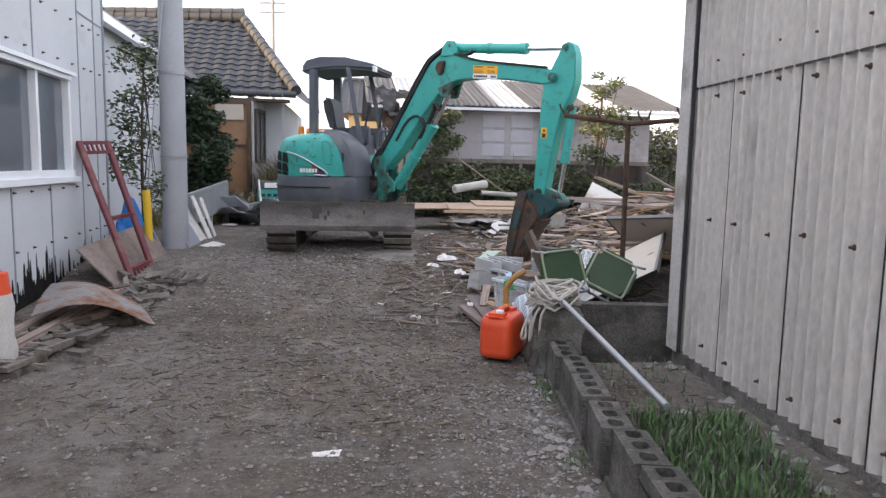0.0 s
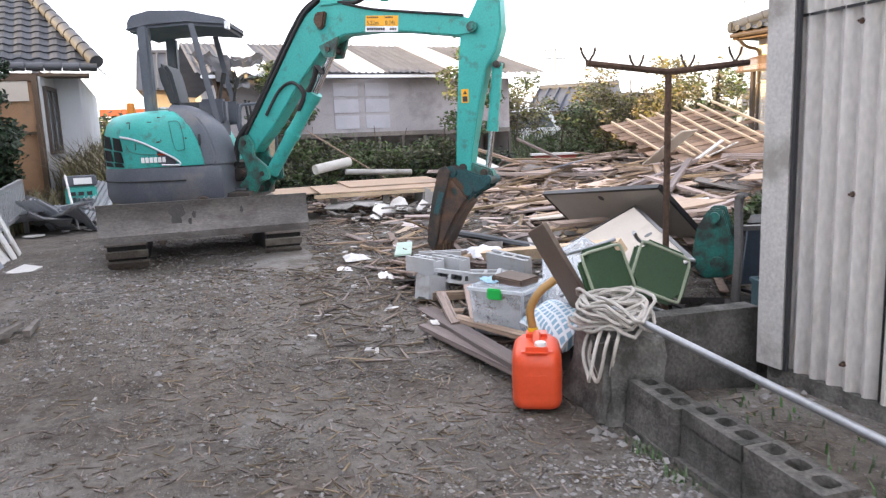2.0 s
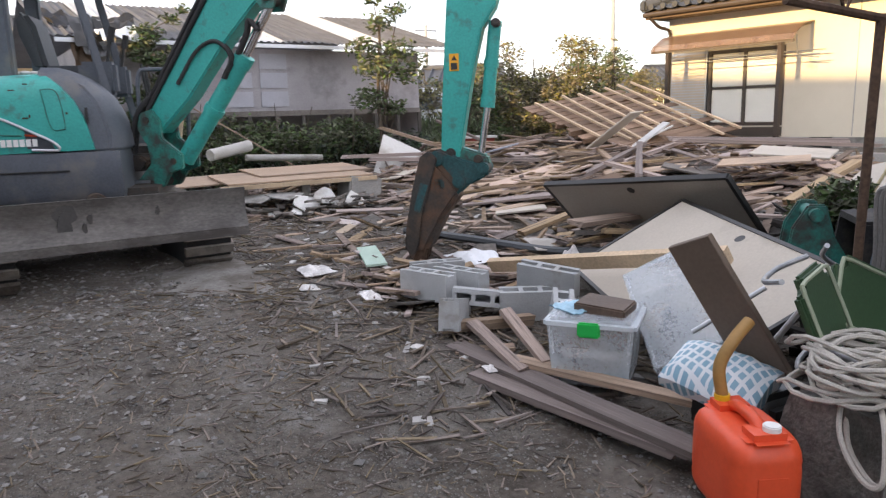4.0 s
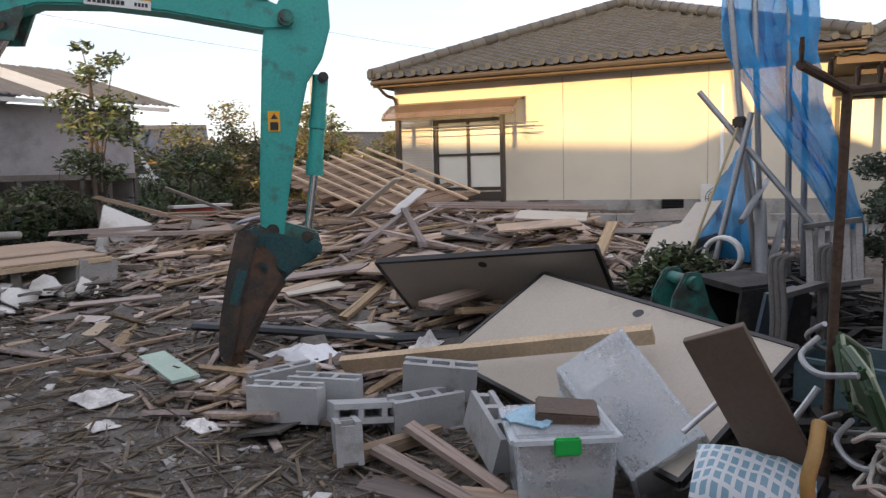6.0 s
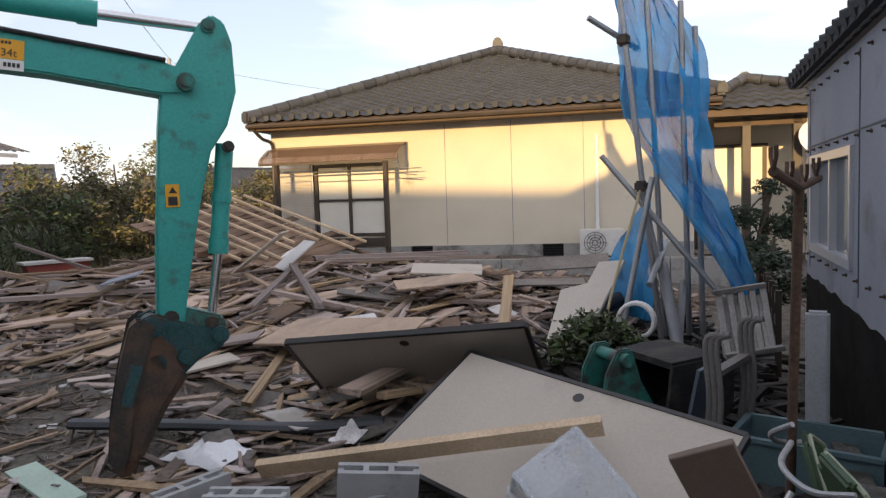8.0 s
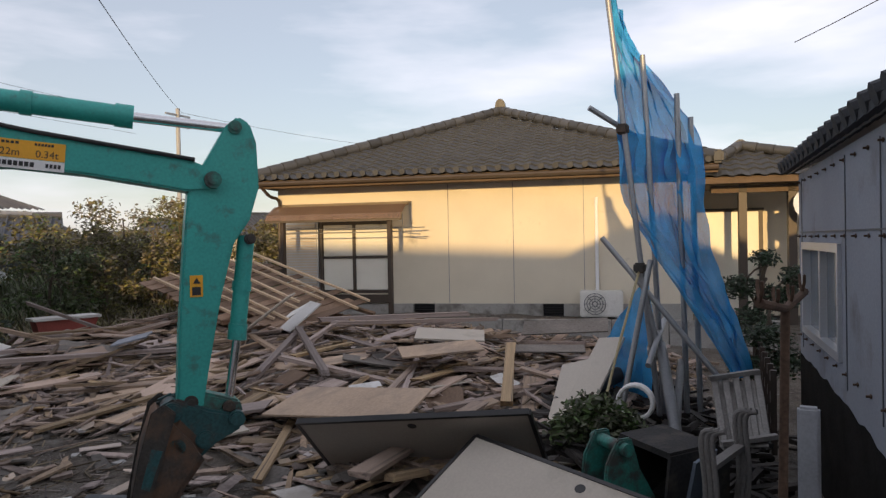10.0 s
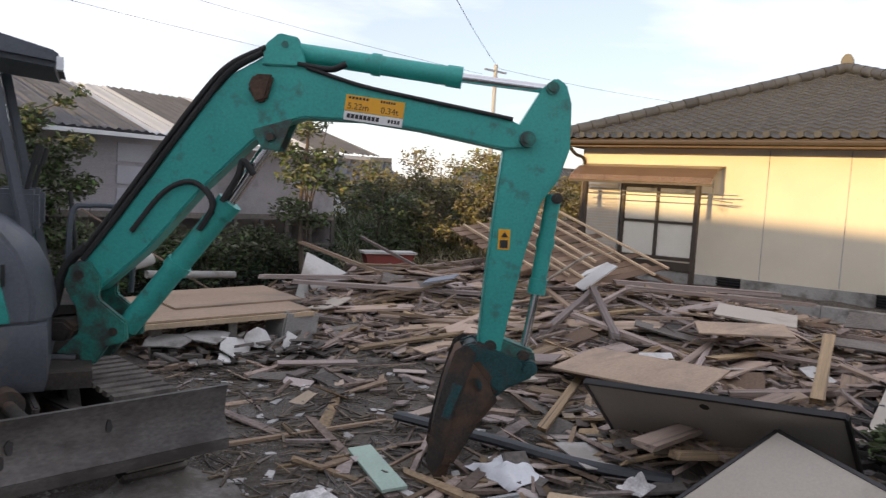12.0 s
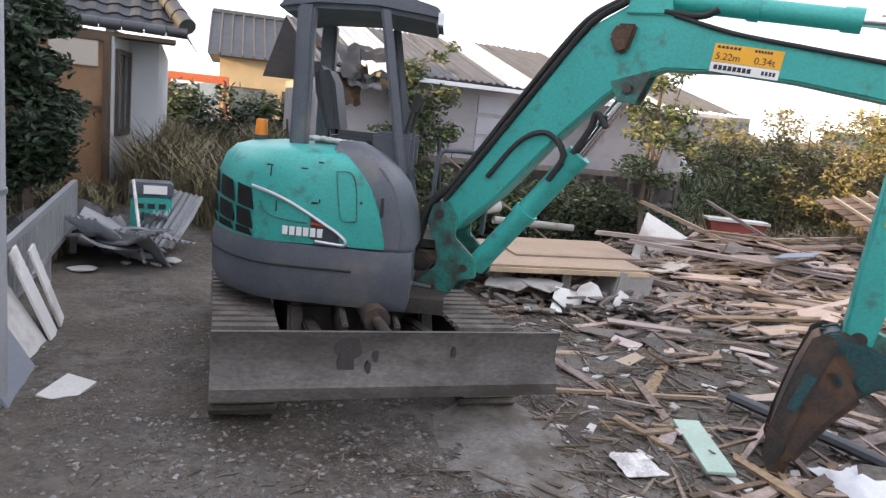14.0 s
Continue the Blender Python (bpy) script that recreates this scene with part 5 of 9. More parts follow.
pts = [bd @ V(0.6, -0.28, 1.2), bd @ V(0.62, -0.28, 1.62), bd @ V(0.72, -0.27, 1.68), bd @ V(0.95, -0.2, 1.66), bd @ V(1.0, -0.19, 1.55), bd @ V(0.98, -0.2, 1.1)]
tube(bm, curve_pts(pts, 5), 0.018, 8)
tube(bm, [bd @ V(0.6, -0.28, 1.3), bd @ V(0.98, -0.2, 1.34)], 0.016, 8)
part("guard_rail", bm, CHARCOAL, exc)
bm = nb()
tube(bm, [bd @ V(-0.74, 0.1, 1.45), bd @ V(-0.74, 0.1, 1.64)], 0.05, 14)
part("beacon_base", bm, CHARCOAL, exc)
bm = nb()
tube(bm, [bd @ V(-0.74, 0.1, 1.64), bd @ V(-0.74, 0.1, 1.74), bd @ V(-0.74, 0.1, 1.76)], 0.05, 14, 0.036)
part("beacon", bm, ORANGE, exc, "orange warning beacon")
bm = nb()
for i in range(7):
    p = bd @ V(-0.32 + 0.05 * i, -0.2 + 0.06 * random.random(), 1.655 + 0.015 * random.random())
    bmesh.ops.create_icosphere(bm, subdivisions=2, radius=0.045, matrix=Matrix.Translation(p) @ Matrix.Rotation(i * 0.9, 4, "Z") @ Matrix.Diagonal((1.2, 0.7, 0.45, 1)))
part("work_gloves", bm, PLASTER, exc, "white work gloves left on the cover")

# boom, arm, bucket: all in one upright plane
BX = V(-0.85, 10.2, 0)
BU, BN = V(0.782, -0.624, 0), V(0.624, 0.782, 0)
bmx = Matrix((BU, Z, -BN)).transposed().to_4x4()
bmx.translation = BX


def pl(u, z, o=0.0):
    return bmx @ Vector((u, z, o))


bm = nb()
prism(bm, [(-0.62, 0.98), (-0.08, 1.0), (-0.02, 1.08), (-0.1, 1.14), (-0.62, 1.12)], 0.3, bmx)
prism(bm, [(-0.62, 0.72), (-0.14, 0.76), (-0.06, 0.82), (-0.1, 0.87), (-0.62, 0.84)], 0.26, bmx)
bevel(bm, 0.02)
part("swing_bracket", bm, DARKIRON, exc)
for o in (-0.13, 0.13):
    bm = nb()
    prism(bm, [(-0.1, 1.36), (-0.06, 1.49), (0.05, 1.52), (0.12, 1.42), (0.12, 1.28), (0.3, 1.14), (0.3, 1.02), (0.18, 0.98), (0.1, 0.86), (-0.1, 0.84), (-0.14, 0.92), (0.0, 1.06), (-0.02, 1.22)], 0.05, bmx @ Matrix.Translation((0, 0, o)))
    bevel(bm, 0.01)
    part("swing_post", bm, TEAL_OLD, exc, "scuffed green swing post")
bm = nb()
for u, z, r, w in ((0.0, 1.43, 0.06, 0.36), (0.22, 1.08, 0.055, 0.36), (0.0, 0.9, 0.05, 0.34), (1.15, 2.36, 0.05, 0.3), (1.22, 2.93, 0.045, 0.28), (2.76, 2.44, 0.06, 0.34), (2.9, 2.77, 0.05, 0.26), (2.61, 1.1, 0.05, 0.26), (2.83, 1.05, 0.045, 0.26), (2.98, 2.08, 0.04, 0.24)):
    bm = nb()
    tube(bm, [pl(u, z, -w / 2 + 0.03), pl(u, z, w / 2 - 0.03)], r * 0.85, 14)
    tube(bm, [pl(u, z, -w / 2 + 0.015), pl(u, z, w / 2 - 0.015)], r * 0.5, 10)
    part("pin", bm, TEAL_OLD if z > 2.4 else DARKIRON, exc)
bm = nb()
prism(bm, [(0.0, 1.36), (0.08, 1.31), (0.39, 1.6), (0.72, 2.0), (1.02, 2.31), (1.16, 2.42), (1.34, 2.49), (1.7, 2.495), (2.06, 2.46), (2.62, 2.37), (2.8, 2.38), (2.82, 2.48), (2.66, 2.55), (2.1, 2.64), (1.66, 2.71), (1.38, 2.8), (1.3, 2.87), (1.08, 2.85), (0.9, 2.74), (0.78, 2.6), (0.5, 2.2), (0.22, 1.8), (0.0, 1.5)], 0.2, bmx)
bevel(bm, 0.012)
boom = part("boom", bm, TEAL, exc, "bent teal boom")
for o in (-0.1, 0.1):
    bm = nb()
    prism(bm, [(1.08, 2.8), (1.1, 2.93), (1.18, 3.0), (1.3, 2.98), (1.36, 2.8)], 0.04, bmx @ Matrix.Translation((0, 0, o)))
    bevel(bm, 0.008)
    part("bracket", bm, TEAL, exc)
    bm = nb()
    prism(bm, [(1.04, 2.4), (1.1, 2.28), (1.2, 2.28), (1.28, 2.48)], 0.04, bmx @ Matrix.Translation((0, 0, o)))
    part("bracket", bm, TEAL_OLD, exc)
bm = nb()
prism(bm, [(1.0, 2.66), (1.04, 2.74), (1.16, 2.74), (1.12, 2.58), (1.06, 2.56)], 0.06, bmx @ Matrix.Translation((0, 0, 0.12)))
bevel(bm, 0.015)
part("lamp_bracket", bm, RUST, exc)
for pts, r in (([(0.0, 1.52), (0.22, 1.83), (0.5, 2.23), (0.74, 2.57), (0.89, 2.76), (1.08, 2.88)], 0.018), ([(-0.02, 1.55), (0.2, 1.86), (0.48, 2.27), (0.72, 2.61), (0.88, 2.79), (1.1, 2.91)], 0.016),
               ([(1.36, 2.8), (1.7, 2.71), (2.1, 2.645), (2.4, 2.6), (2.66, 2.56)], 0.013), ([(1.3, 2.82), (1.5, 2.8), (1.6, 2.84)], 0.016), ([(0.3, 1.72), (0.5, 1.98), (0.68, 2.05), (0.8, 1.92), (0.72, 1.75)], 0.017), ([(0.86, 1.94), (0.95, 2.1), (0.98, 2.2), (1.05, 2.12)], 0.018),
               ([(-0.2, 1.15), (-0.12, 1.45), (0.02, 1.62)], 0.025)):
    for o in (0.07, 0.11):
        bm = nb()
        tube(bm, curve_pts([pl(u, z, o) for u, z in pts], 6), r, 8)
        part("hose", bm, RUBBER, exc)


def cylinder(p, q, s, r, rod):
    """A ram: barrel p to q, rod q to s."""
    b1 = nb()
    tube(b1, [p, q], r, 16)
    d = (Vector(q) - Vector(p)).normalized()
    tube(b1, [Vector(q) - d * 0.08, Vector(q) + d * 0.02], r * 1.13, 16)
    tube(b1, [Vector(p).lerp(Vector(q), 0.5) - d * 0.03, Vector(p).lerp(Vector(q), 0.5) + d * 0.03], r * 1.15, 16)
    c1 = part("ram_barrel", b1, TEAL, exc)
    b1 = nb()
    tube(b1, [q, s], rod, 14)
    part("ram_rod", b1, CHROME, exc, "chrome ram rod")


cylinder(pl(1.25, 2.91), pl(2.31, 2.815), pl(2.88, 2.775), 0.062, 0.03)
cylinder(pl(0.24, 1.08), pl(0.87, 1.92), pl(1.15, 2.36), 0.075, 0.04)
cylinder(pl(2.97, 2.1), pl(2.9, 1.47), pl(2.84, 1.07), 0.052, 0.028)
bm = nb()
tube(bm, [pl(-0.35, 0.9, 0.2), pl(0.0, 0.9, 0.16)], 0.03, 12)
part("swing_rod", bm, CHROME, exc)
bm = nb()
prism(bm, [(2.53, 1.07), (2.58, 1.04), (2.68, 1.06), (2.72, 1.3), (2.8, 1.73), (2.88, 2.05), (2.98, 2.2), (3.04, 2.4), (3.03, 2.68), (2.99, 2.8), (2.92, 2.84), (2.85, 2.78), (2.72, 2.55), (2.62, 2.38), (2.6, 2.2), (2.55, 1.5)], 0.17, bmx)
bevel(bm, 0.012)
arm = part("arm", bm, TEAL, exc, "teal dipper arm")
bm = nb()
prism(bm, [(2.56, 1.14), (2.66, 1.16), (2.9, 1.08), (2.92, 1.0), (2.82, 0.98), (2.6, 1.05)], 0.14, bmx)
bevel(bm, 0.015)
part("bucket_link", bm, TEAL_OLD, exc)
COUPLER = mat("dark_teal_steel", (0.025, 0.09, 0.095), 0.6, 0.2, var=0.4, bump=0.15, dirt=(0.06, 0.05, 0.045), amount=0.4, dscale=6)
bm = nb()
for o in (-0.1, 0.1):
    prism(bm, [(2.42, 1.1), (2.52, 1.14), (2.72, 1.05), (2.92, 1.0), (2.9, 0.92), (2.74, 0.84), (2.6, 0.72), (2.5, 0.84), (2.44, 0.97)], 0.05, bmx @ Matrix.Translation((0, 0, o)))
bevel(bm, 0.015)
part("quick_coupler", bm, COUPLER, exc, "grimy teal quick coupler")
for u0, z0, r0, hw in ((2.5, 1.06, 0.06, 0.15), (2.68, 0.88, 0.055, 0.15), (2.87, 0.98, 0.05, 0.15), (2.52, 0.86, 0.06, 0.17)):
    bm = nb()
    tube(bm, [pl(u0, z0, -hw), pl(u0, z0, hw)], r0, 16)
    bevel(bm, 0.01, 2, 50)
    part("pivot_pin", bm, COUPLER, exc)
BUCKETMAT = mat("rust_brown_bucket", (0.06, 0.05, 0.043), 0.7, 0.2, var=0.4, scale=4, bump=0.2, dirt=(0.15, 0.085, 0.05), amount=0.5, dscale=3.5)
bm = nb()
prism(bm, [(2.45, 1.11), (2.39, 1.06), (2.33, 0.88), (2.275, 0.6), (2.255, 0.4), (2.3, 0.28), (2.4, 0.3), (2.56, 0.6), (2.7, 0.79), (2.64, 0.9), (2.52, 1.04)], 0.34, bmx)
bevel(bm, 0.04)
bk = part("bucket", bm, BUCKETMAT, exc, "dark rust-stained digging bucket")
for o in (-0.185, 0.185):
    bm = nb()
    prism(bm, [(2.45, 1.13), (2.38, 1.08), (2.31, 0.82), (2.25, 0.52), (2.235, 0.36), (2.29, 0.25), (2.35, 0.38), (2.39, 0.64), (2.48, 0.94), (2.52, 1.07)], 0.028, bmx @ Matrix.Translation((0, 0, o)))
    bevel(bm, 0.008)
    part("side_cutter", bm, DARKIRON, bk)
    bm = nb()
    prism(bm, [(2.38, 0.88), (2.32, 0.66), (2.365, 0.64), (2.44, 0.86)], 0.034, bmx @ Matrix.Translation((0, 0, o)))
    part("wear_strip", bm, COUPLER, bk, "strip of old teal paint")
for o in (-0.13, -0.045, 0.045, 0.13):
    bm = nb()
    prism(bm, [(2.245, 0.42), (2.3, 0.2), (2.36, 0.2), (2.4, 0.36)], 0.05, bmx @ Matrix.Translation((0, 0, o)))
    part("bucket_tooth", bm, RUST, bk)
# stickers with their lettering
def lettering(text, size, m, parent, material):
    cu = bpy.data.curves.new("lettering", "FONT")
    cu.body, cu.size, cu.extrude = text, size, 0.0006
    tmp = bpy.data.objects.new("lettering", cu)
    me = bpy.data.meshes.new_from_object(tmp)
    bpy.data.objects.remove(tmp)
    me.transform(m)
    me.materials.append(material)
    ob = new("lettering", me)
    ob.parent = parent
    ob.matrix_parent_inverse = exc.matrix_basis.inverted()
    return ob


sg = bmx @ Matrix.Translation((1.59, 2.48, 0.103)) @ Matrix.Rotation(radians(-5), 4, "Z")
bm = nb()
add_box(bm, (0.19, 0.125, 0), (0.37, 0.1, 0.006), sg)
part("sticker", bm, SIGN_O, exc, "orange reach and load sticker")
bm = nb()
add_box(bm, (0.19, 0.045, 0), (0.37, 0.055, 0.006), sg)
part("sticker", bm, SIGN_W, exc, "white load sticker")
lettering("5.22m", 0.055, sg @ Matrix.Translation((0.02, 0.088, 0.004)), exc, BLACKINK)
lettering("0.34t", 0.055, sg @ Matrix.Translation((0.23, 0.088, 0.004)), exc, BLACKINK)
bm = nb()
for i in range(8):
    add_box(bm, (0.035 + 0.026 * i, 0.045, 0.004), (0.02, 0.026, 0.002), sg)
for i in range(4):
    add_box(bm, (0.29 + 0.02 * i, 0.045, 0.004), (0.014, 0.022, 0.002), sg)
for i in range(6):
    add_box(bm, (0.03 + 0.022 * i, 0.158, 0.004), (0.016, 0.014, 0.002), sg)
    add_box(bm, (0.23 + 0.016 * i, 0.158, 0.004), (0.012, 0.014, 0.002), sg)
part("print", bm, BLACKINK, exc)
bm = nb()
add_box(bm, (2.655, 1.8, 0.088), (0.075, 0.13, 0.005), bmx)
part("sticker", bm, SIGN_O, exc, "yellow warning sticker")
bm = nb()
prism(bm, [(2.635, 1.815), (2.68, 1.815), (2.657, 1.85)], 0.004, bmx @ Matrix.Translation((0, 0, 0.092)))
add_box(bm, (2.655, 1.77, 0.092), (0.05, 0.05, 0.003), bmx)
part("print", bm, BLACKINK, exc)


# ---- plants ----
def leaves(name, clumps, n, size, material, parent, flat=0.6):
    """A crown of small folded leaves round the clump centres (x, y, z, radius)."""
    vs, fs = [], []
    tot = sum(c[3] ** 2 for c in clumps)
    for cx, cy, cz, r in clumps:
        for _ in range(int(n * r * r / tot)):
            d = Vector((random.gauss(0, 1), random.gauss(0, 1), random.gauss(0, 1))).normalized() * r * random.random() ** 0.45 * random.uniform(0.8, 1.15)
            p = Vector((cx, cy, cz)) + Vector((d.x, d.y, d.z * flat + 0.1 * r * random.uniform(-1, 1)))
            a = Vector((random.gauss(0, 1), random.gauss(0, 1), random.gauss(0, 0.5))).normalized()
            b = a.cross(Vector((random.gauss(0, 1), random.gauss(0, 1), random.gauss(0, 1)))).normalized()
            s = size * random.uniform(0.6, 1.4)
            k = len(vs)
            up_ = a.cross(b) * s * 0.15
            vs += [p - a * s, p + b * s * 0.42 + up_, p + a * s, p - b * s * 0.42 + up_]
            fs += [(k, k + 1, k + 2), (k, k + 2, k + 3)]
    me = bpy.data.meshes.new(name)
    me.from_pydata([tuple(v) for v in vs], [], fs)
    me.materials.append(material)
    ob = new(name, me)
    ob.parent = parent
    ob.matrix_parent_inverse = parent.matrix_basis.inverted()
    return ob


def tree(name, label, base, top, r0, clumps, n, size, material, limbs=6, category="tree"):
    t = thing(name, label, category, base, world=True)
    base, top = Vector(base), Vector(top)
    bm = nb()
    mid = base.lerp(top, 0.5) + V(random.uniform(-0.1, 0.1), random.uniform(-0.1, 0.1), 0)
    tube(bm, curve_pts([base - Z * 0.1, mid, top], 4), r0, 8, r0 * 0.35)
    for i in range(limbs):
        c = clumps[i % len(clumps)]
        s = base.lerp(top, random.uniform(0.35, 0.9))
        e = Vector(c[:3])
        tube(bm, curve_pts([s, s.lerp(e, 0.5) + Z * 0.08, e], 3), r0 * 0.35, 5, r0 * 0.1)
    part("trunk", bm, BARK, t)
    leaves("crown", clumps, n, size, material, t)
    return t


def cloud(c, rad, n, r):
    return [(c[0] + random.uniform(-1, 1) * rad[0], c[1] + random.uniform(-1, 1) * rad[1], c[2] + random.uniform(-1, 1) * rad[2], r * random.uniform(0.6, 1.2)) for _ in range(n)]


def blades(name, pts, h, material, label, lean=0.35, w=0.008):
    """Grass: bent narrow blades at the points."""
    vs, fs = [], []
    for x, y, z in pts:
        hh = h * random.uniform(0.5, 1.3)
        a = random.uniform(0, 6.283)
        d = Vector((math.cos(a), math.sin(a), 0))
        s = Vector((-d.y, d.x, 0)) * w * random.uniform(0.7, 1.4)
        k = len(vs)
        p = Vector((x, y, z - 0.01))
        q = p + Z * hh * 0.6 + d * hh * lean * 0.3
        e = p + Z * hh * random.uniform(0.8, 1.0) + d * hh * lean
        vs += [p - s, p + s, q + s * 0.8, q - s * 0.8, e]
        fs += [(k, k + 1, k + 2, k + 3), (k + 3, k + 2, k + 4)]
    me = bpy.data.meshes.new(name)
    me.from_pydata([tuple(v) for v in vs], [], fs)
    me.materials.append(material)
    return tagged(new(name, me), label, "grass", kind="stuff")


def scatter(n, x0, x1, y0, y1, test=None):
    out = []
    while len(out) < n:
        x, y = random.uniform(x0, x1), random.uniform(y0, y1)
        if test is None or test(x, y):
            out.append((x, y, rough_z(x, y)))
    return out


blades("grass", scatter(2600, 0.97, 1.5, 0.8, 3.5), 0.12, GRASS, "green grass between the block wall and the shed", w=0.005)
blades("grass", scatter(160, 0.95, 1.5, 2.6, 4.6), 0.06, GRASS, "sparse grass beside the shed corner", w=0.005)
blades("grass_tuft", [(0.66 + random.gauss(0, 0.03), y0 + random.gauss(0, 0.06), 0.0) for y0 in (4.35, 4.1, 3.2, 2.6) for _ in range(60)], 0.06, GRASS, "small grass tufts at the foot of the block wall", w=0.004)
blades("dry_weeds", scatter(9000, -4.4, -0.9, 14.6, 22, lambda x, y: x < -1.0 + (y - 15) * 0.3 and y > 15.2 + (x + 3.0) * -0.9 * (x < -2.2)), 1.0, DRYGRASS, "tall dry weeds behind the excavator", 0.7, 0.012)
blades("weeds", scatter(9000, 4.9, 13.5, 17.2, 25), 0.75, mat("field_weeds", (0.09, 0.12, 0.04), 0.7, var=0.2, rand=0.4, hue=0.03, island=True, bump=0), "tall green weeds in the field beyond the yard", 0.5, 0.015)
blades("weeds", scatter(2500, -5.8, -4.3, 12.5, 17.5), 0.35, DRYGRASS, "brown weeds by the tiled house", 0.6, 0.012)

blades("weeds", scatter(3500, 4.9, 9.5, 16.2, 18.5), 0.6, DRYGRASS, "pale dry weeds behind the timber heap", 0.6, 0.012)
# ivy and shrubs along the long shed
hedge = thing("hedge", "overgrown green shrubs along the long shed", "shrub", (1.5, 15.4, 0.3), world=True)
leaves("foliage", [(x, 15.15 + (x + 1) * 0.13 + random.uniform(-0.3, 0.25), 0.55 + random.uniform(0, 0.75), random.uniform(0.25, 0.5)) for x in np.linspace(-0.4, 3.6, 34)], 9000, 0.045, LEAF, hedge)
leaves("undergrowth", [(x, 15.2 + (x + 1) * 0.13, 0.5 + random.uniform(0, 0.4), 0.5) for x in np.linspace(-0.5, 4.2, 20)], 5000, 0.05, LEAF_D, hedge)
bm = nb()
for i in range(26):
    x = random.uniform(-0.3, 3.8)
    p = V(x, 15.1 + (x + 1) * 0.13, 0.3)
    tube(bm, [p, p + V(random.uniform(-0.3, 0.5), random.uniform(-0.4, 0), random.uniform(0.6, 1.4))], 0.012, 5, 0.005)
part("stem", bm, BARK, hedge)
vine = thing("vine", "climbing vine hanging over the shed front", "vine", (-0.3, 15.5, 0.3), world=True)
leaves("foliage", [(-0.35 + random.uniform(-0.35, 0.4), 15.4, z, 0.26) for z in np.linspace(0.9, 2.75, 13)] + [(0.0, 15.35, 2.95, 0.15), (0.2, 15.35, 3.1, 0.12), (0.1, 15.3, 2.4, 0.3), (0.15, 15.3, 1.9, 0.3)], 4200, 0.045, LEAF, vine)
bm = nb()
tube(bm, curve_pts([V(-0.4, 15.45, 0.2), V(-0.3, 15.4, 1.5), V(-0.4, 15.4, 2.6), V(0.1, 15.35, 3.0)], 4), 0.02, 6, 0.006)
part("stem", bm, BARK, vine)
tree("persimmon_tree", "slender leafy tree in front of the long shed", (3.3, 14.9, 0.3), (3.25, 14.9, 2.9), 0.05,
     [(3.2, 14.9, 2.2, 0.42), (3.5, 14.8, 2.5, 0.35), (2.95, 14.95, 2.55, 0.3), (3.25, 14.9, 2.95, 0.3), (3.55, 14.8, 3.15, 0.2), (3.0, 14.9, 1.7, 0.35), (3.4, 14.9, 1.55, 0.3), (3.15, 14.9, 3.3, 0.16), (3.7, 14.8, 2.1, 0.3)], 1900, 0.05, LEAF, 9)
tree("garden_tree", "dark dense evergreen tree beside the tiled house", (-5.05, 14.8, 0.3), (-5.05, 14.8, 3.0), 0.1,
     [(-5.1 + random.uniform(-0.35, 0.3), 14.8 + random.uniform(-0.4, 0.4), 0.9 + i * 0.17, 0.46 - 0.012 * i) for i in range(13)], 9000, 0.06, LEAF_D)
tree("climbing_shrub", "thin leafy shrub growing beside the workshop", (-4.15, 9.75, 0.0), (-4.1, 9.8, 2.9), 0.03,
     [(-4.2 + random.uniform(-0.3, 0.3), 9.8 + random.uniform(-0.25, 0.25), 0.9 + i * 0.16, 0.3) for i in range(14)] + [(-3.75, 9.7, 1.75, 0.14)], 1900, 0.04, LEAF, 10)
for i, (x, y, h) in enumerate(((11.4, 19.2, 2.4), (12.2, 19.4, 2.6), (10.7, 20.0, 1.9), (13.0, 20.5, 2.1))):
    tree("cypress", "narrow conical cypress beyond the house", (x, y, 0.4), (x, y, 0.4 + h), 0.06, [(x + random.uniform(-0.06, 0.06), y, 0.7 + h * k / 9, 0.5 * (1 - k / 10) + 0.06) for k in range(10)], 1500, 0.06, LEAF_Y if i % 2 else LEAF, 3)
for i in range(34):
    x, y = random.uniform(5.6, 21), random.uniform(19.5, 27)
    if (Vector((x, y, 0)) - HP).dot(HN) > -0.5 and y < 22:
        continue
    h = random.uniform(1.9, 3.1)
    tree("bush", "rounded olive-green bush in the overgrown field", (x, y, 0.4), (x, y, 0.4 + h * 0.8), 0.05, cloud((x, y, 0.5 + h * 0.5), (0.7, 0.7, h * 0.4), 9, 0.55), 1300, 0.07, (LEAF, LEAF_Y, LEAF_Y, LEAF_Y)[i % 4], 4, "bush")
for x, y, h in ((6.6, 17.6, 1.4), (7.4, 17.4, 1.6), (8.6, 17.3, 2.0), (9.2, 17.2, 2.1), (9.9, 17.9, 2.2), (7.9, 18.0, 2.0), (8.9, 18.6, 2.3)):
    h *= 1.25
    tree("bush", "bushy shrub with yellowing leaves behind the timber heap", (x, y, 0.4), (x, y, 0.4 + h * 0.8), 0.04, cloud((x, y, 0.5 + h * 0.5), (0.5, 0.5, h * 0.42), 11, 0.42), 2200, 0.05, LEAF if int(x * 10) % 3 == 0 else LEAF_Y, 6, "bush")
for i in range(14):
    x, y = -9.5 + i * 0.9 + random.uniform(-0.3, 0.3), 25 + random.uniform(-2, 3)
    tree("shrub", "dark shrub behind the tiled house", (x, y, 0.5), (x, y, 2.2), 0.06, cloud((x, y, 1.5), (0.7, 0.6, 0.8), 9, 0.6), 1100, 0.09, LEAF_D if i % 2 else LEAF, 4, "bush")
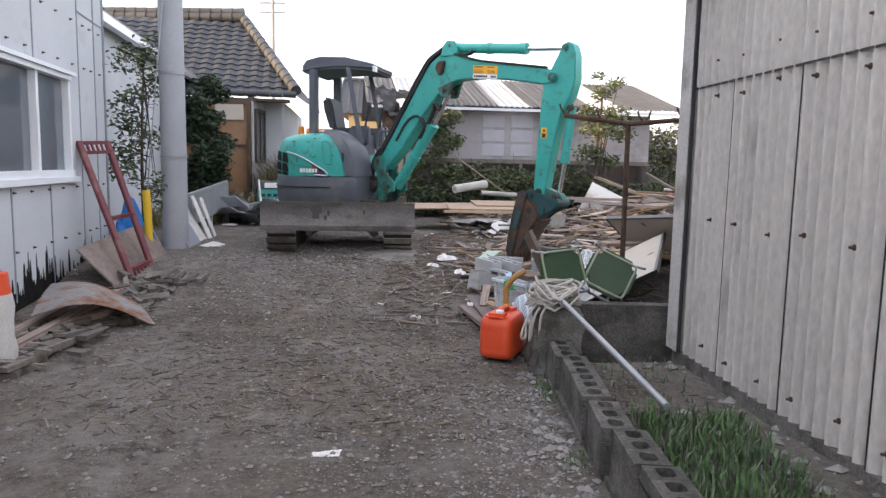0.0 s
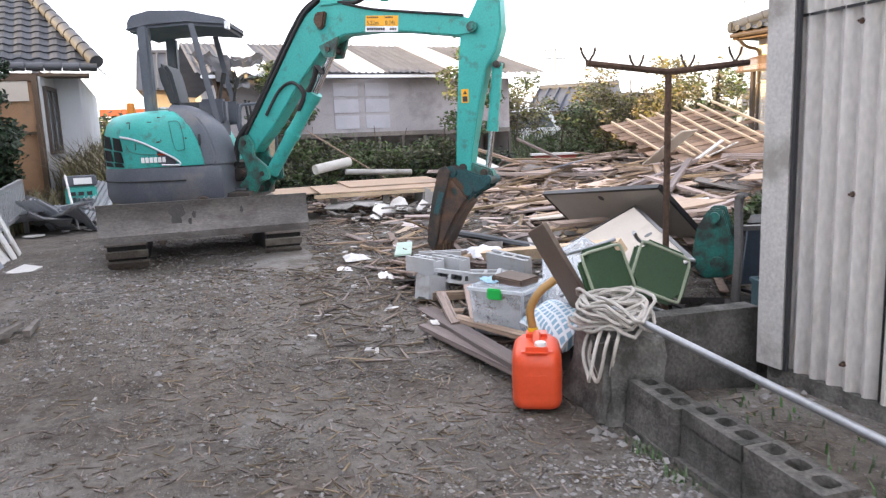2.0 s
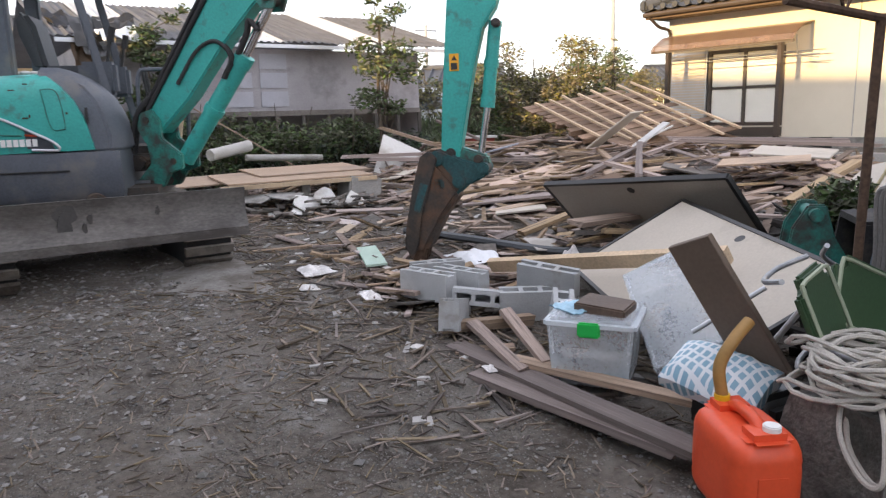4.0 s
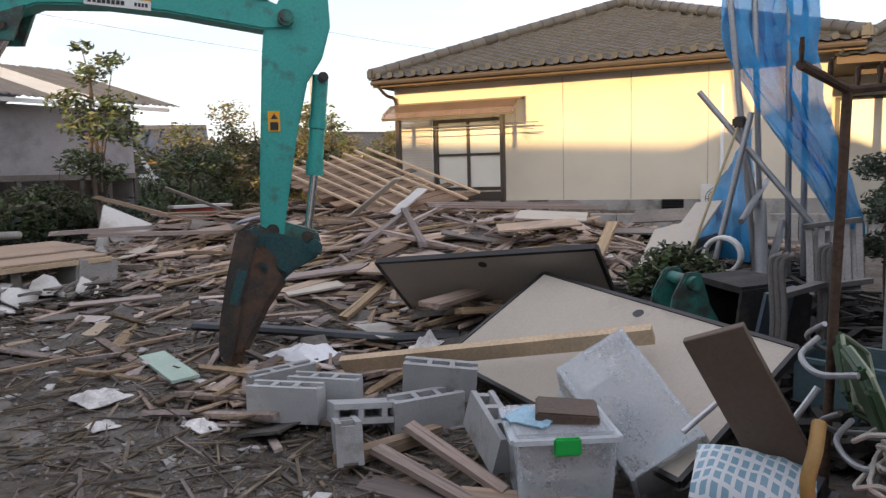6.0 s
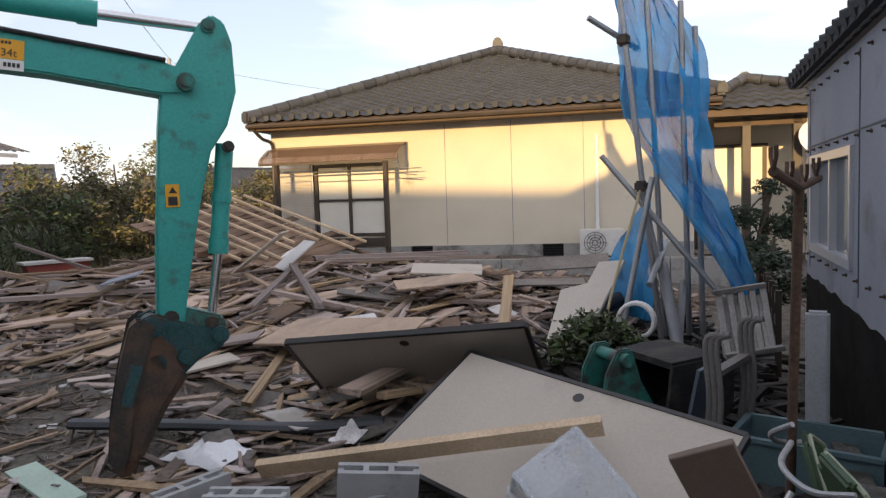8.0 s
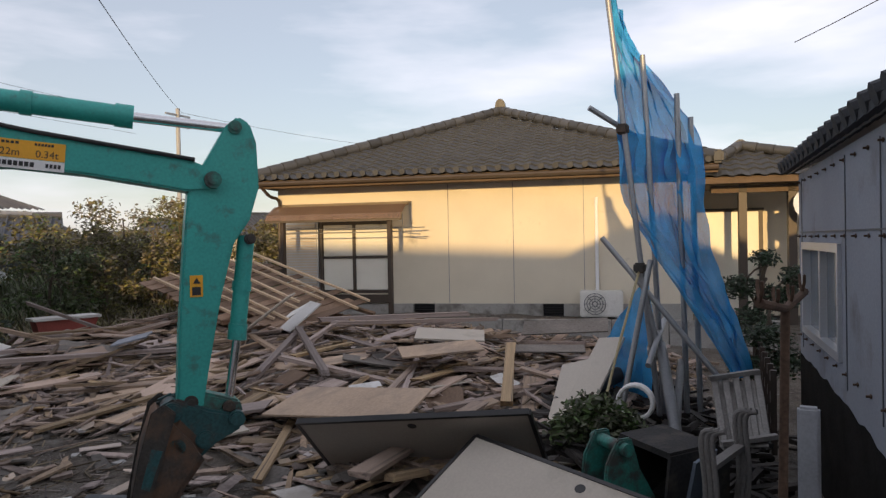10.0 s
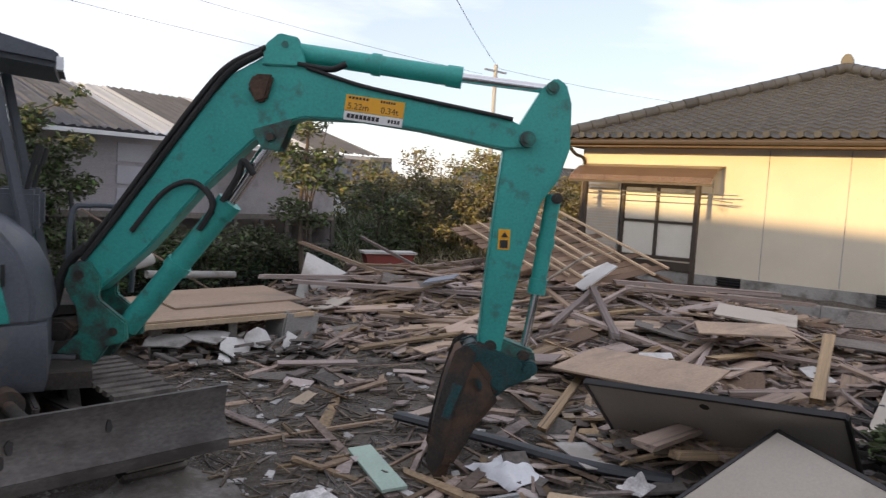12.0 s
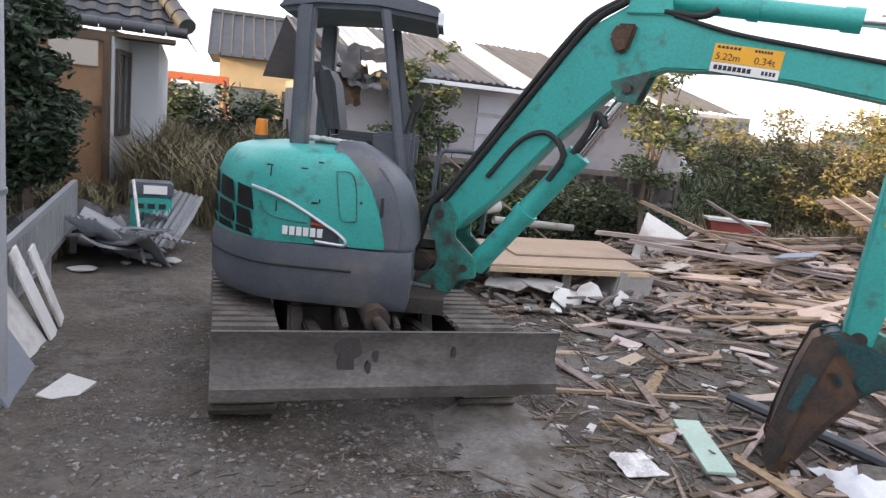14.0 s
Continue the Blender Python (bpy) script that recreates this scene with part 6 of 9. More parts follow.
for x, y, z in ((-2.9, 20.0, 1.2), (-2.0, 20.5, 1.3), (-3.4, 19.2, 1.1)):
    tree("shrub", "dark green shrub beside the white wall", (x, y, 0.5), (x, y, 1.8), 0.05, cloud((x, y, z), (0.5, 0.4, 0.6), 9, 0.45), 1600, 0.06, LEAF_D, 4, "bush")
# clipped pines by the entrance and a small one on the rubble
tree("clipped_pine", "clipped garden pine with layered pads", (8.6, 5.7, 0.4), (8.5, 5.55, 1.8), 0.06, [(8.5, 5.9, 1.35, 0.3), (8.6, 5.4, 1.2, 0.32), (8.4, 5.6, 1.75, 0.2), (8.5, 5.2, 1.5, 0.25), (8.3, 5.75, 0.95, 0.3)], 2600, 0.035, LEAF_D, 6)
tree("clipped_pine", "clipped garden pine with layered pads", (6.9, 5.6, 0.3), (6.8, 5.5, 1.2), 0.05, [(6.8, 5.55, 0.9, 0.3), (6.9, 5.35, 0.6, 0.3), (6.7, 5.7, 0.55, 0.25)], 1800, 0.035, LEAF_D, 5)
tree("shrub", "small dark shrub dug up on the rubble", (3.22, 6.6, 0.35), (3.22, 6.6, 0.9), 0.03, [(3.22, 6.6, 0.75, 0.24), (3.3, 6.45, 0.65, 0.22), (3.15, 6.75, 0.62, 0.2)], 1700, 0.035, LEAF, 5, "bush")

# ---- distance ----
def far_house(name, label, c, w, d, h, rh, wallmat, roofmat, yaw):
    t = thing(name, label, "house", c, m=pose(c[0], c[1], c[2], 0, 0, yaw))
    bm = nb()
    add_box(bm, (0, 0, h / 2), (w, d, h))
    part("wall", bm, wallmat, t)
    bm = nb()
    prism(bm, [(-d / 2 - 0.5, h - 0.05), (d / 2 + 0.5, h - 0.05), (0.15, h + rh), (-0.15, h + rh)], w + 0.8, Matrix((V(0, 1, 0), Z, V(1, 0, 0))).transposed().to_4x4())
    part("roof", bm, roofmat, t)
    bm = nb()
    for k in range(int((w + 0.8) / 0.4) + 1):
        x = -w / 2 - 0.4 + k * 0.4
        for s in (-1, 1):
            tube(bm, [V(x, s * (d / 2 + 0.52), h), V(x, s * 0.15, h + rh + 0.04)], 0.035, 6)
    ribs = part("roof_tiles", bm, roofmat, t)
    ribs["kind"] = "stuff"
    bm = nb()
    tube(bm, [V(-w / 2 - 0.4, 0, h + rh + 0.05), V(w / 2 + 0.4, 0, h + rh + 0.05)], 0.14, 8)
    part("ridge", bm, TILE, t)
    for x in (-w / 4, w / 5):
        bm = nb()
        add_box(bm, (x, -d / 2 - 0.02, h * 0.5), (1.3, 0.1, 1.1))
        wd = part("window", bm, BROWN, t)
        bm = nb()
        add_box(bm, (x, -d / 2 - 0.06, h * 0.5), (1.15, 0.04, 0.95))
        part("pane", bm, GLASS, wd)
    return t


TAN = mat("tan_render", (0.45, 0.33, 0.2), 0.9, var=0.12, bump=0.08)
BLUETILE = mat("blue_grey_tile", (0.06, 0.068, 0.085), 0.5, var=0.2, bump=0.1)
far_house("house", "tan house with a blue-grey gabled roof", (11.9, 27.6, 0.3), 2.3, 3.0, 1.9, 0.85, TAN, BLUETILE, -38)
far_house("house", "pale far house with a dark roof", (48, 50, 0.3), 9, 7, 2.8, 1.8, STUCCO, TILE, -20)
far_house("house", "pale far house with a dark roof", (36, 66, 0.3), 9, 7, 2.6, 1.8, STUCCO, BLUETILE, 15)
far_house("house", "pale far house with a dark roof", (60, 70, 0.3), 10, 7, 3.0, 2.0, WHITEWALL, TILE, -40)
far_house("house", "yellow two-storey house with grey tiled roof", (-2.6, 36.0, 0.4), 4.2, 5, 3.3, 1.7, mat("yellow_render", (0.5, 0.39, 0.24), 0.9, var=0.1, bump=0.05), TILE, 4)
bm = nb()
add_box(bm, (-5.0, 31, 2.7), (2.0, 0.4, 0.25))
for x in (-5.9, -4.1):
    add_box(bm, (x, 31, 1.4), (0.1, 0.1, 2.4))
solo("lean_to_roof", bm, mat("orange_sheet", (0.5, 0.12, 0.05), 0.7, var=0.15, bump=0.05), "orange-red sheet lean-to far behind the weeds", "lean-to")
# Out of view: house added so its ridge shades the lit house's lower wall.
far_house("house", "unseen house added in the west, its ridge shading the lit house wall", (-16.2, 4.6, 0.0), 8.2, 6, 4.65, 2.02, WHITEWALL, TILE, 90)
bm = nb()
prev = None
for i in range(73):
    a = radians(-30 + i * 2.5)
    r = 260
    h = 9 + 9 * noise.noise(Vector((i * 0.16, 2, 0))) + 5 * noise.noise(Vector((i * 0.5, 7, 0)))
    p = V(r * math.cos(a), r * math.sin(a), 0)
    q = (bm.verts.new(p - Z * 3), bm.verts.new(p * 1.05 + Z * max(h, 2)), bm.verts.new(p * 1.3 - Z * 3))
    if prev:
        for k in range(2):
            bm.faces.new((prev[k], q[k], q[k + 1], prev[k + 1]))
    prev = q
me = mesh_of("backdrop_hills", bm, mat("hazy_woods", (0.16, 0.19, 0.2), 0.95, var=0.25, scale=0.05, grain=0.4, bump=0))
tagged(new("backdrop_hills", me), "low hazy wooded hills on the horizon", "hills", kind="structure")
for a, b, sag in (((4.2, 13.6, 5.75), (21.4, 30, 8.15), 0.15), ((-20, 30, 11), (24, 34, 8.6), 0.7), ((-20, 32, 10), (24, 36, 8.0), 0.7), ((21.4, 30, 8.1), (40, 22, 7.5), 0.4), ((11, 5.2, 5.2), (8, -2, 8.5), 0.3)):
    bm = nb()
    a, b = Vector(a), Vector(b)
    tube(bm, [a.lerp(b, k / 12) - Z * sag * 4 * (k / 12) * (1 - k / 12) for k in range(13)], 0.008, 5)
    solo("overhead_cable", bm, RUBBER, "thin black overhead cable against the sky", "cable", "overhead cables")
for x, y, h in ((21.4, 30.2, 8.3), (-9.6, 40, 10.3), (17.5, 42, 6.5)):
    pp = thing("utility_pole", "thin distant utility pole with crossarms", "utility pole", (x, y, 0.2), world=True)
    bm = nb()
    tube(bm, [V(x, y, 0), V(x, y, h)], 0.12, 8, 0.09)
    part("pole", bm, POLE, pp)
    for dz in (0.3, 0.8):
        bm = nb()
        beam(bm, V(x - 0.7, y, h - dz), V(x + 0.7, y, h - dz), 0.08, 0.08)
        part("crossarm", bm, GALV, pp)
kt = thing("van", "small white van parked beyond the field", "van", m=pose(8.2, 24.5, 0.45, 0, 0, -25))
bm = nb()
prism(bm, [(-1.6, 0.3), (1.6, 0.3), (1.62, 0.9), (1.3, 1.05), (0.95, 1.75), (-1.55, 1.8), (-1.65, 0.9)], 1.45, Matrix((V(1, 0, 0), Z, V(0, -1, 0))).transposed().to_4x4())
bevel(bm, 0.08)
part("body", bm, WHITESHEET, kt)
bm = nb()
prism(bm, [(-1.3, 1.1), (1.15, 1.1), (0.85, 1.62), (-1.3, 1.65)], 1.47, Matrix((V(1, 0, 0), Z, V(0, -1, 0))).transposed().to_4x4())
part("window", bm, GLASS, kt)
for x in (-1.0, 1.0):
    for y in (-0.65, 0.65):
        bm = nb()
        tube(bm, [V(x, y - 0.08, 0.27), V(x, y + 0.08, 0.27)], 0.27, 16)
        part("wheel", bm, RUBBER, kt)

# ---- block wall, stub and cross wall ----
bw = thing("block_wall", "low weathered hollow-block wall beside the drive", "wall", (0.85, 3, 0), world=True, kind="structure")


def hollow_block(L=0.39, H=0.19, T=0.12, holes=3, fill=0.04):
    """A hollow concrete block, its cells open through it, base at z 0, length along x."""
    bm = nb()
    w = 0.028
    cell = (L - w * (holes + 1)) / holes
    for y in (-T / 2 + w / 2, T / 2 - w / 2):
        add_box(bm, (0, y, H / 2), (L, w, H))
    for i in range(holes + 1):
        x = -L / 2 + w / 2 + i * (cell + w)
        add_box(bm, (x, 0, H / 2), (w, T - 2 * w, H - (0.03 if i in (0, holes) else 0)))
    add_box(bm, (0, 0, fill / 2), (L - 2 * w, T - 2 * w, fill))
    return bm


def wall_block():
    """A weathered block with three rounded cells, half filled with earth."""
    bm = nb()
    L, H, T = 0.394, 0.22, 0.15
    top, rim = [], []
    add_box(bm, (0, 0, 0.075), (L, T, 0.15))
    for c in (-0.125, 0.0, 0.125):
        cell = []
        box = []
        for k in range(16):
            a = k * math.pi / 8
            cell.append((c + 0.042 * math.copysign(abs(math.cos(a)) ** 0.6, math.cos(a)), 0.036 * math.copysign(abs(math.sin(a)) ** 0.6, math.sin(a))))
            m_ = max(abs(math.cos(a)), abs(math.sin(a)))
            box.append((c + 0.0656 * math.cos(a) / m_, T / 2 * math.sin(a) / m_))
        ci = [bm.verts.new((x, y, H + 0.004 * noise.noise(Vector((x * 30, y * 30, 1))))) for x, y in cell]
        cd = [bm.verts.new((x, y, 0.145)) for x, y in cell]
        bo = [bm.verts.new((x, y, H - 0.004)) for x, y in box]
        bl0 = [bm.verts.new((x, y, 0.14)) for x, y in box]
        for k in range(16):
            j = (k + 1) % 16
            bm.faces.new((ci[k], ci[j], bo[j], bo[k]))
            bm.faces.new((ci[j], ci[k], cd[k], cd[j]))
            bm.faces.new((bo[k], bo[j], bl0[j], bl0[k]))
    return bm


ob_me = mesh_of("block", wall_block(), OLDBLOCK)
for i in range(13):
    y = 4.42 - i * 0.4
    x = 0.78 + 0.012 * i
    ob = part("block", ob_me, OLDBLOCK, bw)
    ob.matrix_basis = pose(x + 0.015 * math.sin(i * 1.7), y, 0.035 + 0.008 * (i % 3), random.uniform(-2, 2), random.uniform(-1, 1), 88.5 + random.uniform(-1.5, 1.5))
    bm = nb()
    add_box(bm, (x, y, -0.02), (0.17, 0.394, 0.12))
    part("footing_block", bm, OLDBLOCK, bw)
st = thing("concrete_stub", "rough grey concrete stub at the wall's end", "concrete stub", (0.78, 4.85, 0), world=True)
bm = nb()
add_box(bm, (0.8, 4.88, 0.22), (0.36, 0.5, 0.46), None, 0.86)
bevel(bm, 0.04)
bmesh.ops.subdivide_edges(bm, edges=bm.edges[:], cuts=4, use_grid_fill=True)
for v in bm.verts:
    v.co += 0.05 * noise.noise_vector(v.co * 4) + 0.02 * noise.noise_vector(v.co * 13)
# Concrete toned down; the stub's shaded side is put into its colour.
part("stub", bm, mat("shade_toned_concrete", (0.17, 0.165, 0.15), 0.95, var=0.4, scale=6, bump=0.6, bdist=0.02, dirt=(0.06, 0.058, 0.05), amount=0.45, dscale=4), st)
bm = nb()
beam(bm, V(0.95, 5.0, 0.2), V(1.7, 4.98, 0.2), 0.12, 0.48)
beam(bm, V(1.72, 5.0, 0.15), V(2.6, 5.06, 0.15), 0.12, 0.4)
solo("cross_wall", bm, OLDBLOCK, "dark weathered concrete wall joining the shed", "wall", kind="structure")

# ---- fuel can ----
fc = thing("fuel_can", "orange-red plastic fuel can with white cap", "fuel can", m=pose(0.45, 5.08, 0.03, 0, 0, 67))
bm = nb()
rings = []
for z, k in ((0.0, 0.84), (0.008, 0.92), (0.03, 0.985), (0.06, 1.0), (0.075, 0.985), (0.09, 1.0), (0.2, 1.0), (0.215, 0.985), (0.23, 0.995), (0.26, 0.97), (0.285, 0.91), (0.3, 0.82), (0.308, 0.66)):
    rings.append([(k * 0.19 * math.copysign(abs(math.cos(a)) ** 0.42, math.cos(a)), k * 0.13 * math.copysign(abs(math.sin(a)) ** 0.42, math.sin(a)), z) for a in [q * math.pi / 18 for q in range(36)]])
shell(bm, rings, Matrix.Identity(4))
part("body", bm, RED, fc)
for x in (-0.12, 0.12):
    bm = nb()
    add_box(bm, (x, 0, 0.305), (0.13, 0.16, 0.05))
    bevel(bm, 0.024, 4)
    part("shoulder", bm, RED, fc)
bm = nb()
tube(bm, curve_pts([V(-0.12, 0, 0.3), V(-0.06, 0, 0.335), V(0.06, 0, 0.335), V(0.12, 0, 0.3)], 4), 0.022, 10)
part("handle", bm, RED, fc)
bm = nb()
tube(bm, [V(-0.13, -0.02, 0.31), V(-0.13, -0.02, 0.35)], 0.03, 18)
bevel(bm, 0.004)
part("cap", bm, SIGN_W, fc, "white screw cap")
bm = nb()
tube(bm, [V(0.14, 0.02, 0.31), V(0.14, 0.02, 0.35)], 0.028, 12)
part("spout_collar", bm, YELLOW, fc)
bm = nb()
tube(bm, curve_pts([V(0.14, 0.02, 0.34), V(0.15, 0.03, 0.45), V(0.16, -0.02, 0.54), V(0.2, -0.1, 0.6)], 6), 0.023, 10)
part("spout", bm, mat("tan_spout", (0.35, 0.2, 0.06), 0.5, var=0.1, bump=0.1), fc, "tan flexible spout")
bm = nb()
add_box(bm, (-0.186, 0, 0.145), (0.012, 0.11, 0.1))
bevel(bm, 0.005)
part("embossed_panel", bm, RED, fc)

# ---- rope coil on the stub ----
bm = nb()
for k in range(22):
    a0 = random.uniform(0, 6.28)
    rx, ry = random.uniform(0.07, 0.19), random.uniform(0.08, 0.22)
    c = V(0.8 + random.uniform(-0.05, 0.05), 4.9 + random.uniform(-0.1, 0.06), 0.47 + 0.006 * k)
    tilt = random.uniform(0, 0.4)
    pts = []
    for i in range(19):
        a = a0 + i * 0.349
        p = c + V(rx * math.cos(a + 0.3 * math.sin(a)), ry * math.sin(a) * (1 + 0.15 * math.sin(3 * a + k)), 0.02 * math.sin(2 * a + k))
        over = max(0, abs(p.y - 4.88) - 0.2) + max(0, abs(p.x - 0.8) - 0.15)
        p.z -= over * (0.3 + 1.6 * tilt)
        pts.append(p)
    tube(bm, pts, 0.009, 6, cap=False)
for k in range(3):
    x = 0.6 + 0.035 * k
    tube(bm, curve_pts([V(x + 0.1, 4.8 - 0.02 * k, 0.5), V(x, 4.7 - 0.03 * k, 0.42), V(x - 0.06 + 0.03 * k, 4.66 + 0.04 * k, 0.27 - 0.04 * k), V(x - 0.02, 4.75 + 0.04 * k, 0.24 + 0.03 * k), V(x, 4.84, 0.35), V(x + 0.1, 4.9, 0.5)], 6), 0.009, 6, cap=False)
solo("rope", bm, ROPE, "coil of worn white rope on the concrete stub", "rope")
bm = nb()
tube(bm, [V(0.75, 5.05, 0.56), V(1.0, 3.0, 0.37)], 0.017, 12)
solo("steel_pipe", bm, GALV, "long galvanised pipe propped on the block wall", "pipe")

# ---- clothes-line post ----
tp = thing("clothes_post", "rusty steel T-shaped clothes-line post", "clothes post", (1.36, 5.3, 0), world=True)
bm = nb()
tube(bm, [V(1.37, 5.32, 0.0), V(1.35, 5.28, 1.72)], 0.019, 10)
part("post", bm, RUST, tp)
bm = nb()
tube(bm, [V(0.89, 5.36, 1.79), V(1.35, 5.28, 1.73), V(1.81, 5.2, 1.77)], 0.018, 8)
part("crossbar", bm, RUST, tp)
for f in (0.0, 0.3, 0.62, 0.92):
    p = V(0.9, 5.36, 1.79).lerp(V(1.8, 5.2, 1.77), f) - Z * (0.04 if 0.2 < f < 0.7 else 0)
    for s in (-1, 1):
        bm = nb()
        tube(bm, [p, p + V(0.04 * s, 0.01 * s, 0.05), p + V(0.05 * s, 0.01 * s, 0.085)], 0.007, 6)
        part("hook", bm, RUST, tp)


# ---- things of the scrap corner ----
def slab(c, thick):
    """A board with the corners c, thick behind them."""
    bm = nb()
    P = [Vector(p) for p in c]
    n_ = (P[1] - P[0]).cross(P[3] - P[0]).normalized() * thick
    a = [bm.verts.new(p) for p in P]
    b = [bm.verts.new(p - n_) for p in P]
    bm.faces.new(a)
    bm.faces.new(b[::-1])
    for i in range(4):
        j = (i + 1) % 4
        bm.faces.new((a[j], a[i], b[i], b[j]))
    return bm


def rect(o, e, f, w, h):
    """Corners of a true rectangle at o, w along e and h along f squared to e."""
    o, e, f = Vector(o), Vector(e).normalized(), Vector(f)
    f = (f - e * f.dot(e)).normalized()
    return [o, o + e * w, o + e * w + f * h, o + f * h]


def sliding_panel(o, e, f, w, h, face, label, pull):
    c = rect(o, e, f, w, h)
    t = thing("sliding_door_panel", label, "door panel", o, world=True)
    part("face", slab(c, 0.025), face, t)
    for i in range(4):
        j = (i + 1) % 4
        bm = nb()
        n_ = (c[1] - c[0]).cross(c[3] - c[0]).normalized()
        beam(bm, c[i] - n_ * 0.0125, c[j] - n_ * 0.0125, 0.04, 0.024, n_.cross(c[j] - c[i]).normalized())
        part("edge_strip", bm, BLACKEDGE, t)
    n_ = (c[1] - c[0]).cross(c[3] - c[0]).normalized()
    p = c[0] + (c[1] - c[0]) * pull[0] + (c[3] - c[0]) * pull[1]
    bm = nb()
    tube(bm, [p - n_ * 0.026, p + n_ * 0.004], 0.032, 16)
    pu = part("pull", bm, BLACKEDGE, t, "round recessed finger pull")
    return t


sliding_panel((1.94, 8.34, 0.82), (0.193, -0.977, 0.089), (0.719, 0.079, -0.69), 1.62, 0.95, FUSUMA_D, "grey-brown sliding door panel leaning on rubble", (0.5, 0.1))
sliding_panel((2.25, 7.12, 0.745), (-0.5, -1.45, -0.14), (-0.85, 0.2, -0.5), 1.74, 0.9, FUSUMA, "beige sliding door panel lying across the scrap", (0.5, 0.1))
bm = nb()
beam(bm, V(1.13, 7.9, 0.3), V(1.55, 6.12, 0.62), 0.1, 0.045, V(1, 0, 0.6))
solo("timber_plank", bm, PALEWOOD, "pale sawn plank lying across the door panel", "plank")
bm = slab(rect((0.68, 5.68, 0.84), (0.01, -0.2, 0.08), (0.2, -0.16, -0.44), 0.22, 0.66), 0.03)
bevel(bm, 0.004, 1)
solo("board", bm, mat("brown_hardboard", (0.16, 0.12, 0.09), 0.7, var=0.12, bump=0.08), "brown hardboard leaning among the scrap", "board")


def storage_box(m, L, W, H, label, clip):
    t = thing("storage_box", label, "storage box", m=m)
    bm = nb()
    wv = 0.008
    k = 0.88
    ring = lambda l, w, z: [(-l / 2, -w / 2, z), (l / 2, -w / 2, z), (l / 2, w / 2, z), (-l / 2, w / 2, z)]
    rs = [ring(L * k, W * k, 0), ring(L, W, H), ring(L - wv * 2, W - wv * 2, H), ring(L * k - wv * 2, W * k - wv * 2, wv)]
    vs = [[bm.verts.new(p) for p in r] for r in rs]
    for a, b in zip(vs, vs[1:]):
        for i in range(4):
            bm.faces.new((a[i], a[(i + 1) % 4], b[(i + 1) % 4], b[i]))
    bm.faces.new(vs[0][::-1])
    bm.faces.new(vs[-1])
    bevel(bm, 0.03, 3, 60)
    part("body", bm, CLEAR, t)
    for sx, sy in ((-1, -1), (1, -1), (1, 1), (-1, 1)):
        bm = nb()
        tube(bm, [V(sx * (L * k / 2 - 0.012), sy * (W * k / 2 - 0.012), 0.02), V(sx * (L / 2 - 0.012), sy * (W / 2 - 0.012), H - 0.01)], 0.012, 8)
        part("corner_edge", bm, CLEAREDGE, t)
    bm = nb()
    cor = [V(sx * (L * k / 2 - 0.015), sy * (W * k / 2 - 0.015), 0.012) for sx, sy in ((-1, -1), (1, -1), (1, 1), (-1, 1), (-1, -1))]
    for a, b in zip(cor, cor[1:]):
        tube(bm, [a, b], 0.01, 8)
    part("base_edge", bm, CLEAREDGE, t)
    bm = nb()
    for a, b in (((-L / 2, -W / 2), (L / 2, -W / 2)), ((L / 2, -W / 2), (L / 2, W / 2)), ((L / 2, W / 2), (-L / 2, W / 2)), ((-L / 2, W / 2), (-L / 2, -W / 2))):
        beam(bm, V(a[0], a[1], H), V(b[0], b[1], H), 0.03, 0.02)
    part("rim", bm, CLEAREDGE, t)
    if clip:
        bm = nb()
        add_box(bm, (0, 0, H + 0.018), (L * 0.98, W * 0.98, 0.02))
        bevel(bm, 0.01)
        part("lid", bm, CLEAR, t)
        for s in (-1, 1):
            bm = nb()
            add_box(bm, (0, s * (W / 2 + 0.012), H - 0.02), (0.11, 0.022, 0.075))
            bevel(bm, 0.008)
            part("clip", bm, GREENCLIP, t, "bright green clip")
    return t


storage_box(pose(0.735, 6.225, 0.07, 0, 0, -50), 0.42, 0.38, 0.32, "clear plastic storage box with green clips and rags inside", True)
for i, (z, mm) in enumerate(((0.09, CYANPRINT), (0.15, CHARCOAL), (0.2, PAPER), (0.25, WOOD))):
    bm = nb()
    add_box(bm, (0, 0, z + 0.02), (0.29 + 0.012 * i, 0.26 + 0.01 * i, 0.05), pose(0.735, 6.225, 0, 0, 0, -50))
    bevel(bm, 0.015)
    for v in bm.verts:
        v.co += Vector((0, 0, 0.012 * noise.noise(v.co * 18)))
    solo("folded_cloth", bm, mm, "crumpled cloth packed in the storage box", "cloth", "cloths in the box")
bm = nb()
add_box(bm, (0, 0, 0.03), (0.2, 0.26, 0.05), pose(0.77, 6.2, 0.408, 3, -2, 30))
bevel(bm, 0.008)
solo("wooden_box", bm, mat("dark_box", (0.1, 0.065, 0.045), 0.6, var=0.3, bump=0.2), "dark brown wooden box lying on the storage box", "box")
bm = nb()
bmesh.ops.create_grid(bm, x_segments=10, y_segments=8, size=0.5)
for v in bm.verts:
    v.co = Vector((0.66 + v.co.x * 0.18, 6.3 + v.co.y * 0.2, 0.42 + 0.02 * noise.noise(v.co * 6) + 0.01))
bmesh.ops.solidify(bm, geom=bm.faces[:], thickness=0.006)
solo("cloth", bm, CYANPRINT, "pale blue rag on the storage box lid", "cloth")
ta, tb = V(-0.19, -0.45, -0.36).normalized(), V(0.2, -0.17, 0.19)
tb = (tb - ta * tb.dot(ta)).normalized()
tm = Matrix((ta, tb, ta.cross(tb))).transposed().to_4x4()
if tm.to_3x3().col[2].x < 0:
    tm = Matrix((ta, -tb, -ta.cross(tb))).transposed().to_4x4()
